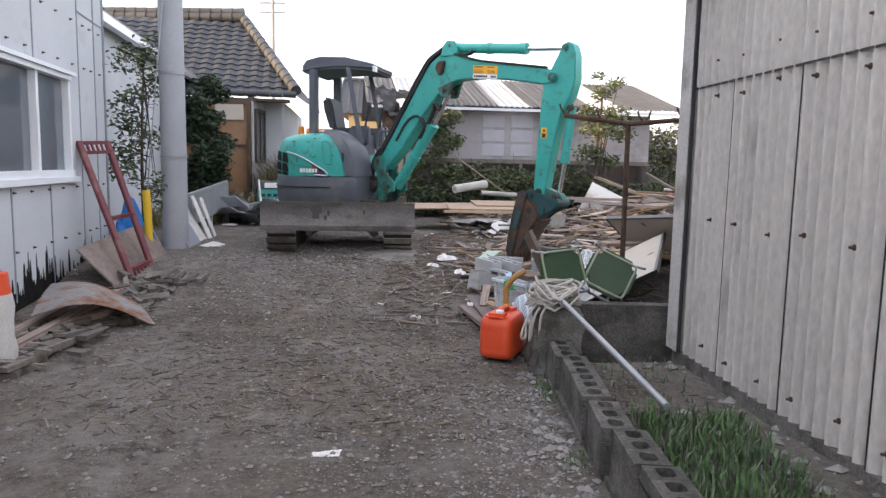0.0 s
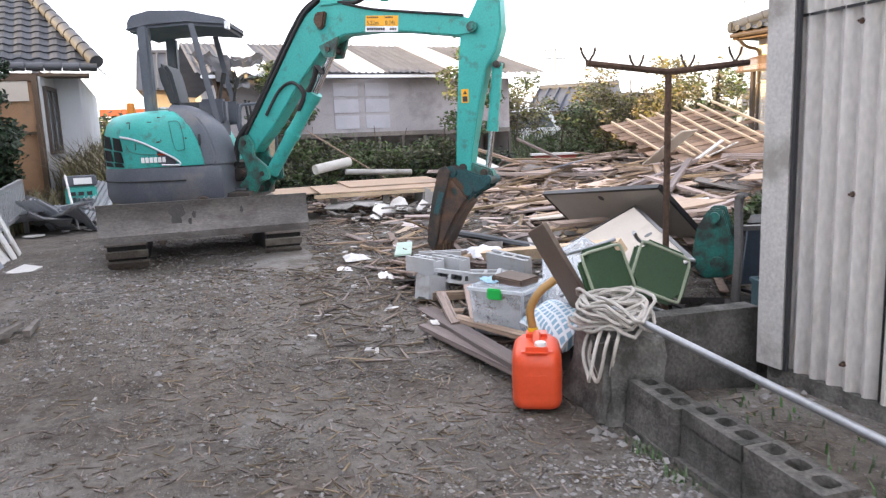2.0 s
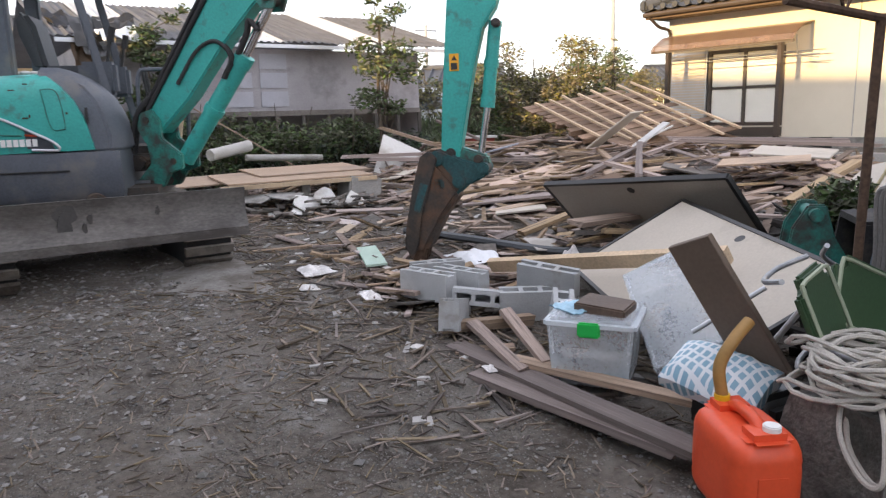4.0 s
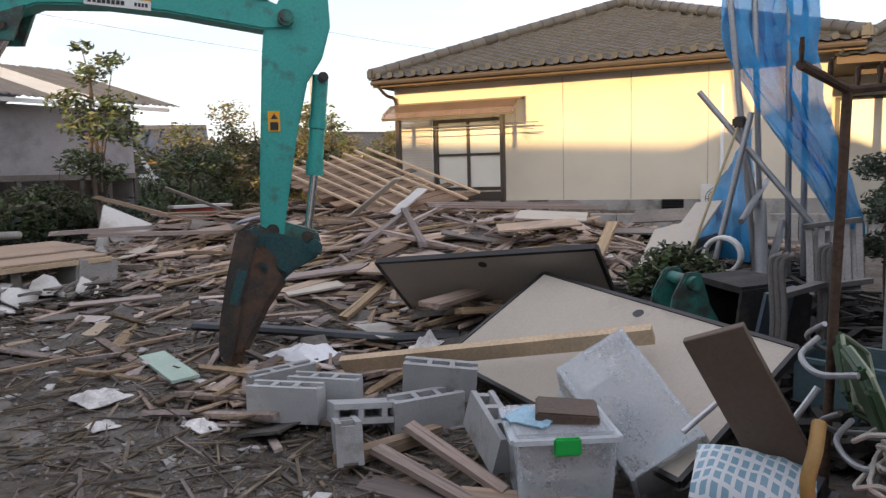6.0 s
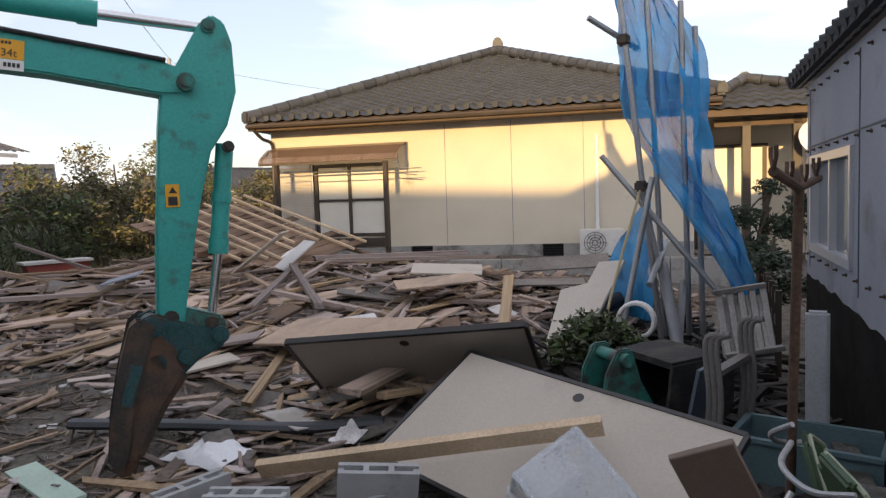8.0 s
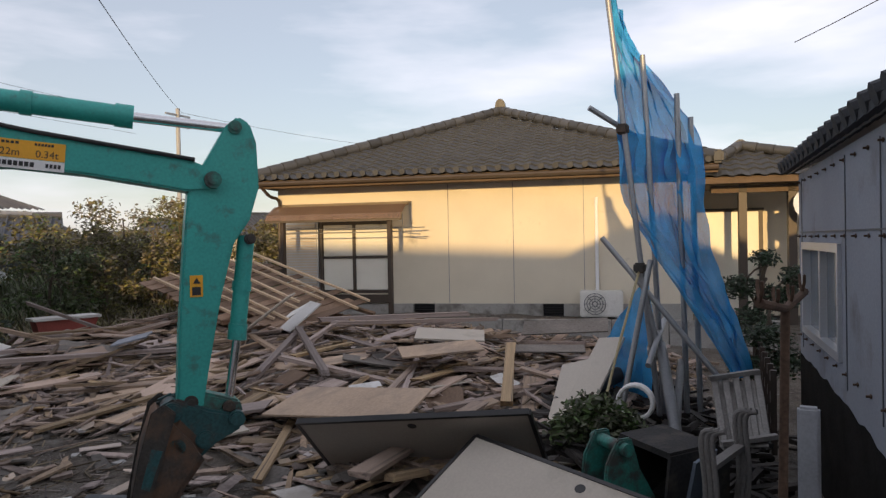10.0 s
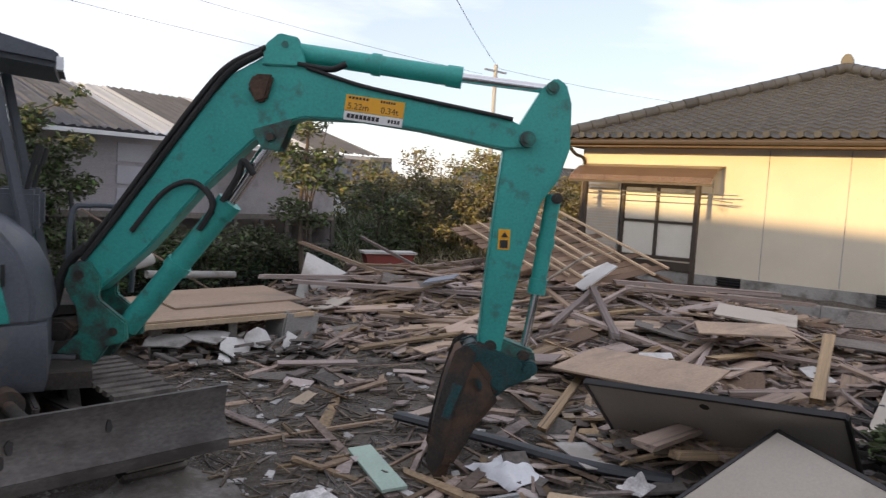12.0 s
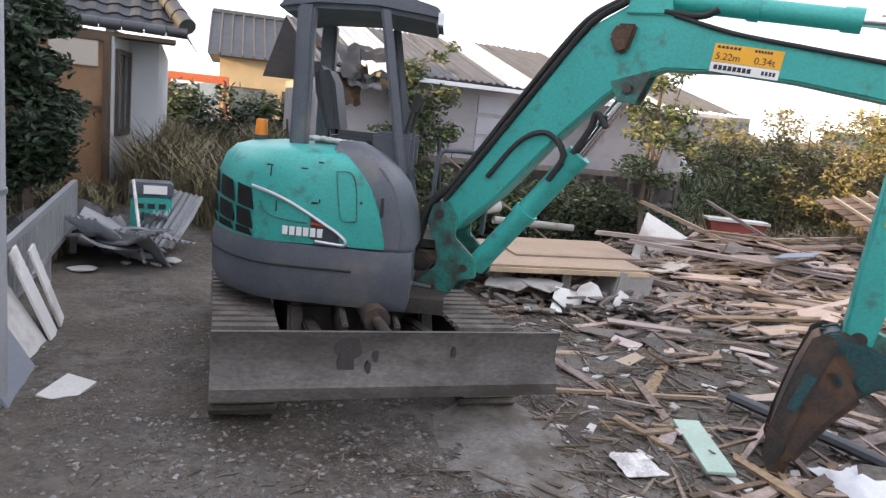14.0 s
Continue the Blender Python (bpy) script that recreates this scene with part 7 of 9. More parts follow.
tm.translation = V(1.07, 6.06, 0.43)
storage_box(tm, 0.7, 0.42, 0.32, "large clear plastic tub tipped on its side", False)
bm = nb()
add_box(bm, (0.08, 0.02, 0.1), (0.26, 0.2, 0.14), tm)
bevel(bm, 0.06, 3)
for v in bm.verts:
    v.co += Vector((0.03 * noise.noise(v.co * 9), 0.03 * noise.noise(v.co * 9 + Vector((5, 0, 0))), 0))
solo("rolled_cloth", bm, CHARCOAL, "dark rolled cloth in the tipped tub", "cloth")
for q, s, mm in (((-0.2, 0.05, 0.1), (0.2, 0.26, 0.12), PLASTER), ((0.26, -0.05, 0.1), (0.1, 0.22, 0.1), CYANPRINT)):
    bm = nb()
    add_box(bm, q, s, tm)
    bevel(bm, 0.045, 3)
    for v in bm.verts:
        v.co += Vector((0.02 * noise.noise(v.co * 14), 0.02 * noise.noise(v.co * 14 + Vector((5, 0, 0))), 0))
    solo("rag", bm, mm, "pale rag stuffed in the tipped tub", "cloth", "rags in the tub")
# printed rice bag, sagging
BAGPRINT = mat("bag_print", (0.66, 0.7, 0.74), 0.4, var=0.08, bump=0.1)
bn, bl_ = BAGPRINT.node_tree.nodes, BAGPRINT.node_tree.links
bt = bn.new("ShaderNodeTexBrick")
bt.offset = 0.0
bt.inputs["Color1"].default_value, bt.inputs["Color2"].default_value, bt.inputs["Mortar"].default_value = (0.2, 0.36, 0.46, 1), (0.24, 0.4, 0.5, 1), (0.68, 0.72, 0.74, 1)
bt.inputs["Scale"].default_value, bt.inputs["Mortar Size"].default_value, bt.inputs["Brick Width"].default_value, bt.inputs["Row Height"].default_value = 10.0, 0.07, 0.42, 0.36
bl_.new(bn["Texture Coordinate"].outputs["Object"], bt.inputs["Vector"])
bl_.new(bt.outputs["Color"], bn["Principled BSDF"].inputs["Base Color"])
bm = nb()
add_box(bm, (0, 0, 0.07), (0.28, 0.4, 0.13))
bmesh.ops.subdivide_edges(bm, edges=bm.edges[:], cuts=6, use_grid_fill=True)
for v in bm.verts:
    p = v.co.copy()
    e = (1 - min(abs(p.x) / 0.15, 1) ** 4) * (1 - min(abs(p.y) / 0.23, 1) ** 4)
    v.co.z = 0.02 + (p.z - 0.02) * (0.25 + 0.75 * e) + 0.02 * noise.noise(p * 12)
    v.co = pose(0.76, 5.46, 0.27, 8, -24, 10) @ v.co
bagt = solo("plastic_bag", bm, BAGPRINT, "white plastic bag printed with blue squares", "bag")
bm = nb()
add_box(bm, (0.9, 5.42, 0.16), (0.34, 0.42, 0.26))
bevel(bm, 0.05, 3)
solo("black_tub", bm, BLACKEDGE, "black plastic tub under the bags", "tub")


def folding_chair(m, label):
    t = thing("chair", label, "chair", m=m, group="green chairs")
    bm = nb()
    add_box(bm, (0, 0, 0), (0.36, 0.32, 0.035))
    es = [e for e in bm.edges if abs(e.verts[0].co.z - e.verts[1].co.z) > 0.001]
    bmesh.ops.bevel(bm, geom=es, offset=0.06, segments=5, affect="EDGES")
    bevel(bm, 0.012, 2, 60)
    part("seat", bm, GREEN, t, "green vinyl pad")
    bm = nb()
    pts = [V(0.155 * math.copysign(min(1, abs(math.cos(a)) * 1.35), math.cos(a)), 0.135 * math.copysign(min(1, abs(math.sin(a)) * 1.35), math.sin(a)), 0.02) for a in [i * math.pi / 12 for i in range(25)]]
    tube(bm, pts, 0.009, 6, cap=False)
    part("piping", bm, mat("chair_piping", (0.3, 0.34, 0.24), 0.5, var=0.1, bump=0), t)
    for y in (-0.17, 0.17):
        bm = nb()
        tube(bm, curve_pts([V(-0.2, y, -0.02), V(-0.1, y, -0.12), V(0.1, y, -0.14), V(0.22, y, -0.06)], 5), 0.011, 8)
        part("leg", bm, GALV, t)
    return t


folding_chair(Matrix.Translation((0.88, 5.12, 0.66)) @ Matrix.Rotation(radians(18), 4, "Z") @ Matrix.Rotation(radians(68), 4, "X") @ Matrix.Rotation(radians(5), 4, "Z"), "green vinyl chair tipped on its back")
folding_chair(Matrix.Translation((1.25, 5.2, 0.62)) @ Matrix.Rotation(radians(-4), 4, "Z") @ Matrix.Rotation(radians(72), 4, "X") @ Matrix.Rotation(radians(-26), 4, "Z"), "green vinyl chair seat leaning on the scrap")
bm = nb()
tube(bm, [V(0.98, 5.45, 0.35), V(1.05, 5.3, 0.62)], 0.013, 8)
tube(bm, [V(0.9, 5.75, 0.4), V(1.12, 5.55, 0.62)], 0.012, 8)
solo("chair_tube", bm, ALU, "bent chrome chair tube in the scrap", "tube")

# hollow blocks in a loose pile
blk3 = mesh_of("block_body", hollow_block(), BLOCK)
blk3b = mesh_of("block_body", hollow_block(0.39, 0.19, 0.1), BLOCK)


def on_ground(x, y, d=0.0):
    return rough_z(x, y) + d


for me, m in ((blk3, pose(0.5, 7.68, 0.19, 0, 0, -65)), (blk3, pose(0.72, 7.62, 0.19, 0, 0, -68)), (blk3b, pose(0.72, 7.98, 0.18, 3, 0, -12)),
              (blk3, pose(0.42, 7.16, 0.12, 0, 14, 50)), (blk3b, pose(0.74, 7.36, 0.24, 80, 6, -32)), (blk3, pose(0.93, 7.1, 0.13, 6, 0, -28)),
              (blk3, pose(0.8, 6.62, 0.17, 8, -16, 55)), (blk3b, pose(1.08, 7.12, 0.26, 10, 5, -58))):
    t = thing("concrete_block", "grey hollow concrete block in a loose pile", "concrete block", m=m, group="loose concrete blocks")
    part("block_body", me, BLOCK, t)

# spare bucket, tubs, stacked grey chairs by the shed
sb = thing("excavator_bucket", "spare excavator bucket with green ears among scrap", "bucket", m=pose(2.55, 6.15, 0.32, 0, 0, -42))
bm = nb()
prof = [(0, 0.02), (0.32, -0.05), (0.5, 0.08), (0.52, 0.34), (0.4, 0.44), (0.05, 0.42), (0.05, 0.38), (0.38, 0.4), (0.47, 0.32), (0.45, 0.1), (0.3, 0.0), (0, 0.06)]
prism(bm, prof, 0.5, Matrix((V(1, 0, 0), Z, V(0, -1, 0))).transposed().to_4x4())
for y in (-0.25, 0.25):
    prism(bm, [(0, 0.03), (0.32, -0.03), (0.5, 0.1), (0.5, 0.34), (0.38, 0.42), (0.05, 0.4)], 0.025, Matrix.Translation((0, y, 0)) @ Matrix((V(1, 0, 0), Z, V(0, -1, 0))).transposed().to_4x4())
part("shell", bm, mat("black_iron", (0.03, 0.029, 0.028), 0.75, 0.2, var=0.4, bump=0.2, dirt=(0.07, 0.06, 0.05), amount=0.3, dscale=6), sb)
for y in (-0.1, 0.14):
    bm = nb()
    prism(bm, [(-0.34, 0.1), (-0.3, 0.36), (-0.22, 0.5), (-0.12, 0.5), (-0.06, 0.3), (0.06, 0.1), (0.02, 0.0), (-0.25, -0.02)], 0.035, Matrix.Translation((0, y, 0)) @ Matrix((V(1, 0, 0), Z, V(0, -1, 0))).transposed().to_4x4())
    bevel(bm, 0.01)
    part("ear", bm, TEAL_OLD, sb, "chipped green bucket ear")
bm = nb()
tube(bm, [V(-0.18, -0.16, 0.44), V(-0.18, 0.2, 0.44)], 0.04, 12)
part("pin", bm, TEAL_OLD, sb)
bm = nb()
tube(bm, [V(-0.15, -0.16, 0.1), V(-0.15, 0.2, 0.1)], 0.05, 12)
part("pin", bm, TEAL_OLD, sb)
for k in range(5):
    bm = nb()
    prism(bm, [(-0.09, 0.0), (0.02, -0.02), (0.02, 0.06)], 0.06, Matrix.Translation((0, -0.2 + 0.1 * k, 0)) @ Matrix((V(1, 0, 0), Z, V(0, -1, 0))).transposed().to_4x4())
    part("tooth", bm, RUST, sb)


leg_mat = mat("weathered_grey_plastic", (0.17, 0.16, 0.15), 0.7, var=0.2, bump=0.1)


def garden_chair(m, label):
    t = thing("garden_chair", label, "chair", m=m, group="stacked grey chairs")
    for y in (-0.28, 0.28):
        for x in (0.0, 0.03, 0.06):
            bm = nb()
            tube(bm, curve_pts([V(x, y, 0), V(x + 0.04, y, 0.4), V(x + 0.02, y, 0.72), V(x + 0.09, y, 0.78)], 4), 0.017, 8)
            part("leg", bm, leg_mat, t)
    bm = nb()
    add_box(bm, (0.05, 0, 0.55), (0.06, 0.56, 0.03))
    part("crossbar", bm, leg_mat, t)
    return t


garden_chair(pose(2.44, 5.67, 0.2, 0, 0, -104), "weathered grey stacked chair frame by the shed")
bm = slab(rect((2.3, 5.78, 0.74), (0.95, -0.24, 0), (0.1, 0.1, -0.6), 0.34, 0.42), 0.02)
solo("sheet_panel", bm, mat("blue_grey_panel", (0.12, 0.15, 0.185), 0.6, var=0.15, bump=0.05), "blue-grey sheet panel behind the chair frame", "panel")
tubt = thing("plastic_tub", "pale blue rectangular plastic tub of scrap", "tub", m=pose(2.35, 5.22, 0.06, 0, 0, 80))
bm = nb()
for c_, s_ in (((0, -0.2, 0.18), (0.7, 0.02, 0.36)), ((0, 0.2, 0.18), (0.7, 0.02, 0.36)), ((-0.34, 0, 0.18), (0.02, 0.4, 0.36)), ((0.34, 0, 0.18), (0.02, 0.4, 0.36)), ((0, 0, 0.01), (0.7, 0.4, 0.02))):
    add_box(bm, c_, s_)
part("body", bm, mat("pale_blue_plastic", (0.11, 0.18, 0.2), 0.5, var=0.15, bump=0.05), tubt)
bm = nb()
for a, b in ((V(-0.35, -0.21, 0.36), V(0.35, -0.21, 0.36)), (V(-0.35, 0.21, 0.36), V(0.35, 0.21, 0.36)), (V(-0.35, -0.21, 0.36), V(-0.35, 0.21, 0.36)), (V(0.35, -0.21, 0.36), V(0.35, 0.21, 0.36))):
    beam(bm, a, b, 0.035, 0.025)
part("rim", bm, bpy.data.materials["pale_blue_plastic"], tubt)
bm = nb()
add_box(bm, (2.62, 5.18, 0.62), (0.08, 0.12, 0.85))
bevel(bm, 0.015)
solo("downpipe", bm, mat("dull_white_plastic", (0.42, 0.43, 0.45), 0.6, var=0.15, bump=0.05), "loose white square downpipe standing by the shed", "pipe")

# ---- blue net on scaffold tubes ----
nt = thing("scaffold_net", "torn blue safety net draped on scaffold tubes", "safety net", (4.3, 6.3, 0.3), world=True)
for a, b in ((V(4.3, 6.3, 0.5), V(4.3, 6.74, 4.6)), (V(4.4, 6.28, 0.5), V(4.4, 6.42, 3.65)), (V(4.5, 6.1, 0.5), V(4.5, 6.15, 3.3)), (V(4.6, 6.0, 0.5), V(4.6, 6.05, 3.1)),
             (V(4.3, 6.78, 2.05), V(4.3, 5.62, 0.62)), (V(4.2, 6.85, 3.2), V(4.5, 6.5, 2.95)), (V(4.3, 6.45, 1.75), V(4.3, 6.2, 0.6)), (V(3.9, 6.32, 1.0), V(4.6, 6.3, 1.3)), (V(4.0, 6.6, 0.4), V(4.25, 6.35, 1.85))):
    bm = nb()
    tube(bm, [a, b], 0.0245, 10)
    part("scaffold_tube", bm, GALV, nt)
for p in (V(4.3, 6.58, 3.0), V(4.3, 6.45, 1.78)):
    bm = nb()
    add_box(bm, p, (0.1, 0.1, 0.09))
    bevel(bm, 0.015)
    part("clamp", bm, DARKIRON, nt)


def drape(cols, rows, fn, material, parent, fold=0.05):
    bm = nb()
    g_ = [[bm.verts.new(fn(i / cols, j / rows) + V(fold * noise.noise(Vector((i * 0.55, j * 0.12, 3))) * 2.0, fold * noise.noise(Vector((i * 0.5, j * 0.2, 9))), 0)) for i in range(cols + 1)] for j in range(rows + 1)]
    for j in range(rows):
        for i in range(cols):
            bm.faces.new((g_[j][i], g_[j][i + 1], g_[j + 1][i + 1], g_[j + 1][i]))
    return part("net_sheet", bm, material, parent)


def net_edge(v):
    """Left and right edge (y, z) of the hanging net from its top (0) to its foot (1)."""
    z = 4.2 - 3.35 * v
    left = 6.68 - 0.12 * v if v < 0.55 else 6.61 - (v - 0.55) * 2.05
    right = 6.62 - 0.62 * sm(0, 0.42, v) - 0.12 * v - (0.28 * sm(0.6, 1.0, v))
    return left, right, z


def net_fn(u, v):
    l_, r_, z = net_edge(v)
    return V(4.32 + 0.3 * u + 0.06 * math.sin(u * 12 + v * 3), l_ + (r_ - l_) * u, z - 0.1 * u * (1 - v))


drape(26, 60, net_fn, NET, nt, 0.06)
drape(14, 20, lambda u, v: V(5.1 - 0.6 * u, 7.15 - 0.75 * u + 0.0 * v, 1.75 - 1.15 * v * (1) - 1.0 * (1 - u) * (1 - v)), NET, nt, 0.05)
pts = [V(4.3, 6.45, 1.78), V(3.8, 6.55, 1.1), V(3.35, 6.62, 0.5)]
bm = nb()
tube(bm, curve_pts(pts, 4), 0.012, 6)
solo("rope", bm, mat("yellowed_rope", (0.4, 0.34, 0.2), 0.9, var=0.2, bump=0.3), "taut yellowed rope tied to the scaffold tube", "rope")

# scrap beside it: pipes, hose coil, panels, dark fence
for a, b, r, mm in ((V(3.2, 6.0, 0.62), V(4.4, 6.3, 1.1), 0.045, GALV), (V(4.0, 6.9, 0.7), V(5.6, 6.6, 0.8), 0.07, CHARCOAL), (V(3.9, 7.1, 0.62), V(5.5, 6.8, 0.74), 0.06, CHARCOAL), (V(3.5, 6.05, 0.55), V(4.5, 6.15, 0.95), 0.03, GALV)):
    bm = nb()
    tube(bm, [a, b], r, 14, cap=False)
    bmesh.ops.solidify(bm, geom=bm.faces[:], thickness=0.006)
    solo("scrap_pipe", bm, mm, "loose drain pipe lying on the scrap", "pipe", "scrap pipes")
bm = nb()
for i in range(5):
    tube(bm, [V(3.5 + 0.015 * i, 6.35 + 0.13 * math.cos(a), 0.78 + 0.13 * math.sin(a)) for a in [k * 0.3142 for k in range(21)]], 0.016, 6, cap=False)
solo("hose_coil", bm, PLASTER, "coil of pale corrugated hose on the scrap", "hose")
for o, e, f, w, h in (((3.05, 7.0, 0.3), (1.4, 0.2, 0.55), (0, -0.4, 0.1), 1.5, 0.32), ((3.5, 7.0, 0.5), (1.2, -0.1, 0.6), (0, -0.3, 0.05), 1.3, 0.25)):
    bm = slab(rect(o, e, f, w, h), 0.03)
    bevel(bm, 0.005, 1)
    solo("scrap_board", bm, FUSUMA, "pale board propped on the rubble heap", "board", "scrap boards")
fb = thing("window_frame", "bundle of bent grey aluminium window frames", "window frame", (3.0, 5.6, 0.5), world=True)
frame_mat = mat("weathered_aluminium", (0.24, 0.23, 0.215), 0.6, 0.3, var=0.25, bump=0.1, dirt=(0.14, 0.13, 0.12), amount=0.3)
for i in range(5):
    a, b = V(3.52 + 0.03 * i, 5.78 - 0.07 * i, 1.0 + 0.012 * i), V(2.98 + 0.05 * i, 5.66 - 0.06 * i, 0.62 + 0.02 * i)
    bm = nb()
    beam(bm, a, b, 0.045, 0.028)
    bevel(bm, 0.006, 1)
    part("bar", bm, frame_mat, fb)
bm = slab(rect((3.56, 5.8, 0.97), (-0.74, -0.14, -0.48), (0.1, -0.35, 0.06), 0.62, 0.3), 0.012)
part("sheet", bm, frame_mat, fb)
for f in (0.06, 0.95):
    a = V(3.52, 5.82, 1.03).lerp(V(2.98, 5.68, 0.65), f)
    bm = nb()
    beam(bm, a, a + V(0.14, -0.33, 0.05), 0.05, 0.03)
    part("crossbar", bm, frame_mat, fb)
bf = thing("garden_fence", "low dark slatted fence beside the shed path", "fence", (6.2, 5.55, 0.2), world=True)
for i in range(9):
    p = V(4.9 + i * 0.35, 5.42 + i * 0.035, 0.1)
    bm = nb()
    beam(bm, p, p + Z * 0.75, 0.05, 0.05)
    part("post", bm, BROWN, bf)
for z in (0.35, 0.55, 0.75):
    bm = nb()
    beam(bm, V(4.9, 5.42, z), V(7.7, 5.7, z), 0.02, 0.09)
    part("rail", bm, BROWN, bf)


# ---- plywood deck on rubble, white tubes, white sheet ----
dk = thing("plywood_deck", "weathered plywood sheets lying on white rubble", "plywood", (1, 13, 0.3), world=True)
for i, (o, e, f, w, h, z) in enumerate((((0.1, 12.35, 0.64), (1, 0.06, 0.0), (0.03, 1, 0.04), 1.95, 1.1, 0), ((-0.9, 12.75, 0.6), (1, 0.03, 0.02), (0.03, 1, 0.05), 1.5, 0.95, 0), ((0.6, 12.8, 0.68), (1, 0.1, 0.0), (-0.05, 1, 0.05), 1.6, 0.9, 0))):
    bm = slab(rect(o, e, f, w, h), 0.018)
    part("sheet", bm, PLY, dk)
bm = nb()
beam(bm, V(0.0, 12.33, 0.59), V(2.08, 12.45, 0.59), 0.05, 0.05)
part("edge_batten", bm, PALEWOOD, dk)
for x in (0.3, 1.1, 1.9):
    bm = nb()
    beam(bm, V(x, 12.5, 0.1), V(x, 12.5, 0.6), 0.1, 0.1)
    part("prop", bm, GREYWOOD, dk)
bm = nb()
add_box(bm, (0, 0, 0.22), (0.5, 0.36, 0.42), pose(1.85, 12.6, 0.18, 0, 8, 10))
bevel(bm, 0.02)
solo("concrete_lump", bm, CONCRETE, "broken concrete footing under the plywood", "concrete")
for a, b, r in (((0.75, 14.3, 0.85), (2.0, 14.55, 0.78), 0.05), ((0.2, 14.1, 0.92), (0.85, 14.5, 1.02), 0.085)):
    bm = nb()
    tube(bm, [V(*a), V(*b)], r, 14, cap=False)
    bmesh.ops.solidify(bm, geom=bm.faces[:], thickness=0.008)
    solo("drain_pipe", bm, PLASTER, "white plastic drain pipe on the plywood", "pipe", "white drain pipes")
bm = slab(rect((3.0, 14.35, 1.1), (0.85, -0.15, -0.42), (0.3, -0.25, -0.5), 1.0, 0.75), 0.02)
solo("white_sheet", bm, PLASTER, "white wall board leaning on the timber heap", "board")
kb = thing("toolbox", "red and grey wooden crate on the timber heap", "crate", m=pose(5.4, 15.7, 0.72, 0, 0, -18) @ Matrix.Scale(0.8, 4))
bm = nb()
prism(bm, [(-0.5, 0), (0.5, 0), (0.58, 0.26), (-0.58, 0.26)], 0.4, Matrix((V(1, 0, 0), Z, V(0, -1, 0))).transposed().to_4x4())
part("body", bm, mat("faded_red_wood", (0.26, 0.06, 0.045), 0.8, var=0.25, bump=0.1), kb)
bm = nb()
add_box(bm, (0, 0, 0.28), (1.25, 0.5, 0.05))
part("top", bm, PLASTER, kb)

# ---- big boards over the heap ----
for o, e, f, w, h, mm, lb_ in (((2.95, 9.55, 0.52), (0.2, -0.9, 0.02), (1, 0.1, 0.06), 1.35, 0.95, PLY, "pale plywood board lying flat on the timber"),
                               ((4.9, 9.2, 0.75), (0.5, -0.7, 0.05), (0.8, 0.5, 0.05), 0.95, 0.6, PLY, "plywood board slipped on the heap"),
                               ((5.9, 9.6, 0.82), (0.4, -0.9, -0.05), (0.9, 0.35, 0.12), 0.9, 0.55, FUSUMA, "beige board lying on the heap"),
                               ((5.2, 11.9, 0.85), (0.3, -0.6, 0.5), (0.8, 0.3, 0.1), 0.85, 0.5, FUSUMA, "torn wallboard standing in the heap"),
                               ((5.9, 11.6, 0.82), (0.45, -0.3, 0.42), (0.6, 0.6, 0.15), 0.6, 0.45, PLASTER, "white board corner in the heap"),
                               ((6.7, 12.3, 0.9), (0.5, -0.5, 0.35), (0.3, 0.3, 0.0), 0.5, 0.4, PLASTER, "white board on the heap"),
                               ((4.1, 13.0, 0.8), (0.3, -0.4, 0.12), (0.5, 0.3, 0.05), 0.45, 0.4, BLUEWALL, "blue-grey sheet on the planks"),
                               ((3.2, 8.2, 0.38), (0.5, -0.5, 0.2), (0.4, 0.3, 0), 0.9, 0.2, PLY, "narrow board on the rubble"),
                               ((2.4, 9.9, 0.35), (0.5, -0.3, 0.05), (0.4, 0.6, 0.0), 0.55, 0.35, FUSUMA, "pale board scrap on the soil"),
                               ((6.6, 8.6, 0.6), (0.3, -0.95, 0.0), (0.9, 0.2, 0.03), 1.0, 0.5, GREYWOOD, "plywood board at the edge of the heap"),
                               ((8.2, 9.0, 0.6), (0.2, -0.9, 0.05), (0.5, 0.1, 0.16), 1.3, 0.5, GREYWOOD, "grey board leaning at the far edge"),
                               ((0.42, 8.62, 0.24), (0.17, 0.67, 0.02), (1, -0.25, 0.05), 0.68, 0.17, mat("pale_green_board", (0.42, 0.55, 0.46), 0.7, var=0.12, bump=0.06), "pale green board lying on the soil")):
    bm = slab(rect(o, e, f, w, h), 0.022)
    bevel(bm, 0.003, 1)
    solo("scrap_board", bm, mm, lb_, "board", "boards on the heap")
bm = nb()
tube(bm, curve_pts([V(1.2, 9.55, 0.36), V(1.5, 8.8, 0.34), V(1.75, 8.1, 0.32), V(1.95, 7.6, 0.38)], 5), 0.06, 8)
for v in bm.verts:
    v.co.z = 0.3 + (v.co.z - 0.3) * 0.6
solo("rubber_strip", bm, SEATGREY, "black rubber sheet strip across the rubble", "rubber sheet")

# ---- loose planks: the nearest and largest as things ----
unit = []
for k in range(6):
    bm = nb()
    add_box(bm, (0, 0, 0.5), (1, 1, 1))
    bmesh.ops.subdivide_edges(bm, edges=[e for e in bm.edges if abs(e.verts[0].co.x - e.verts[1].co.x) > 0.5], cuts=2)
    for v in bm.verts:
        v.co.y += 0.12 * noise.noise(Vector((v.co.x * 2, k * 3.1, v.co.y)))
        v.co.x += 0.06 * noise.noise(Vector((v.co.y * 5, k, v.co.z * 4))) * (1 if abs(v.co.x) > 0.4 else 0)
    unit.append(mesh_of("wood_plank", bm, WOOD))
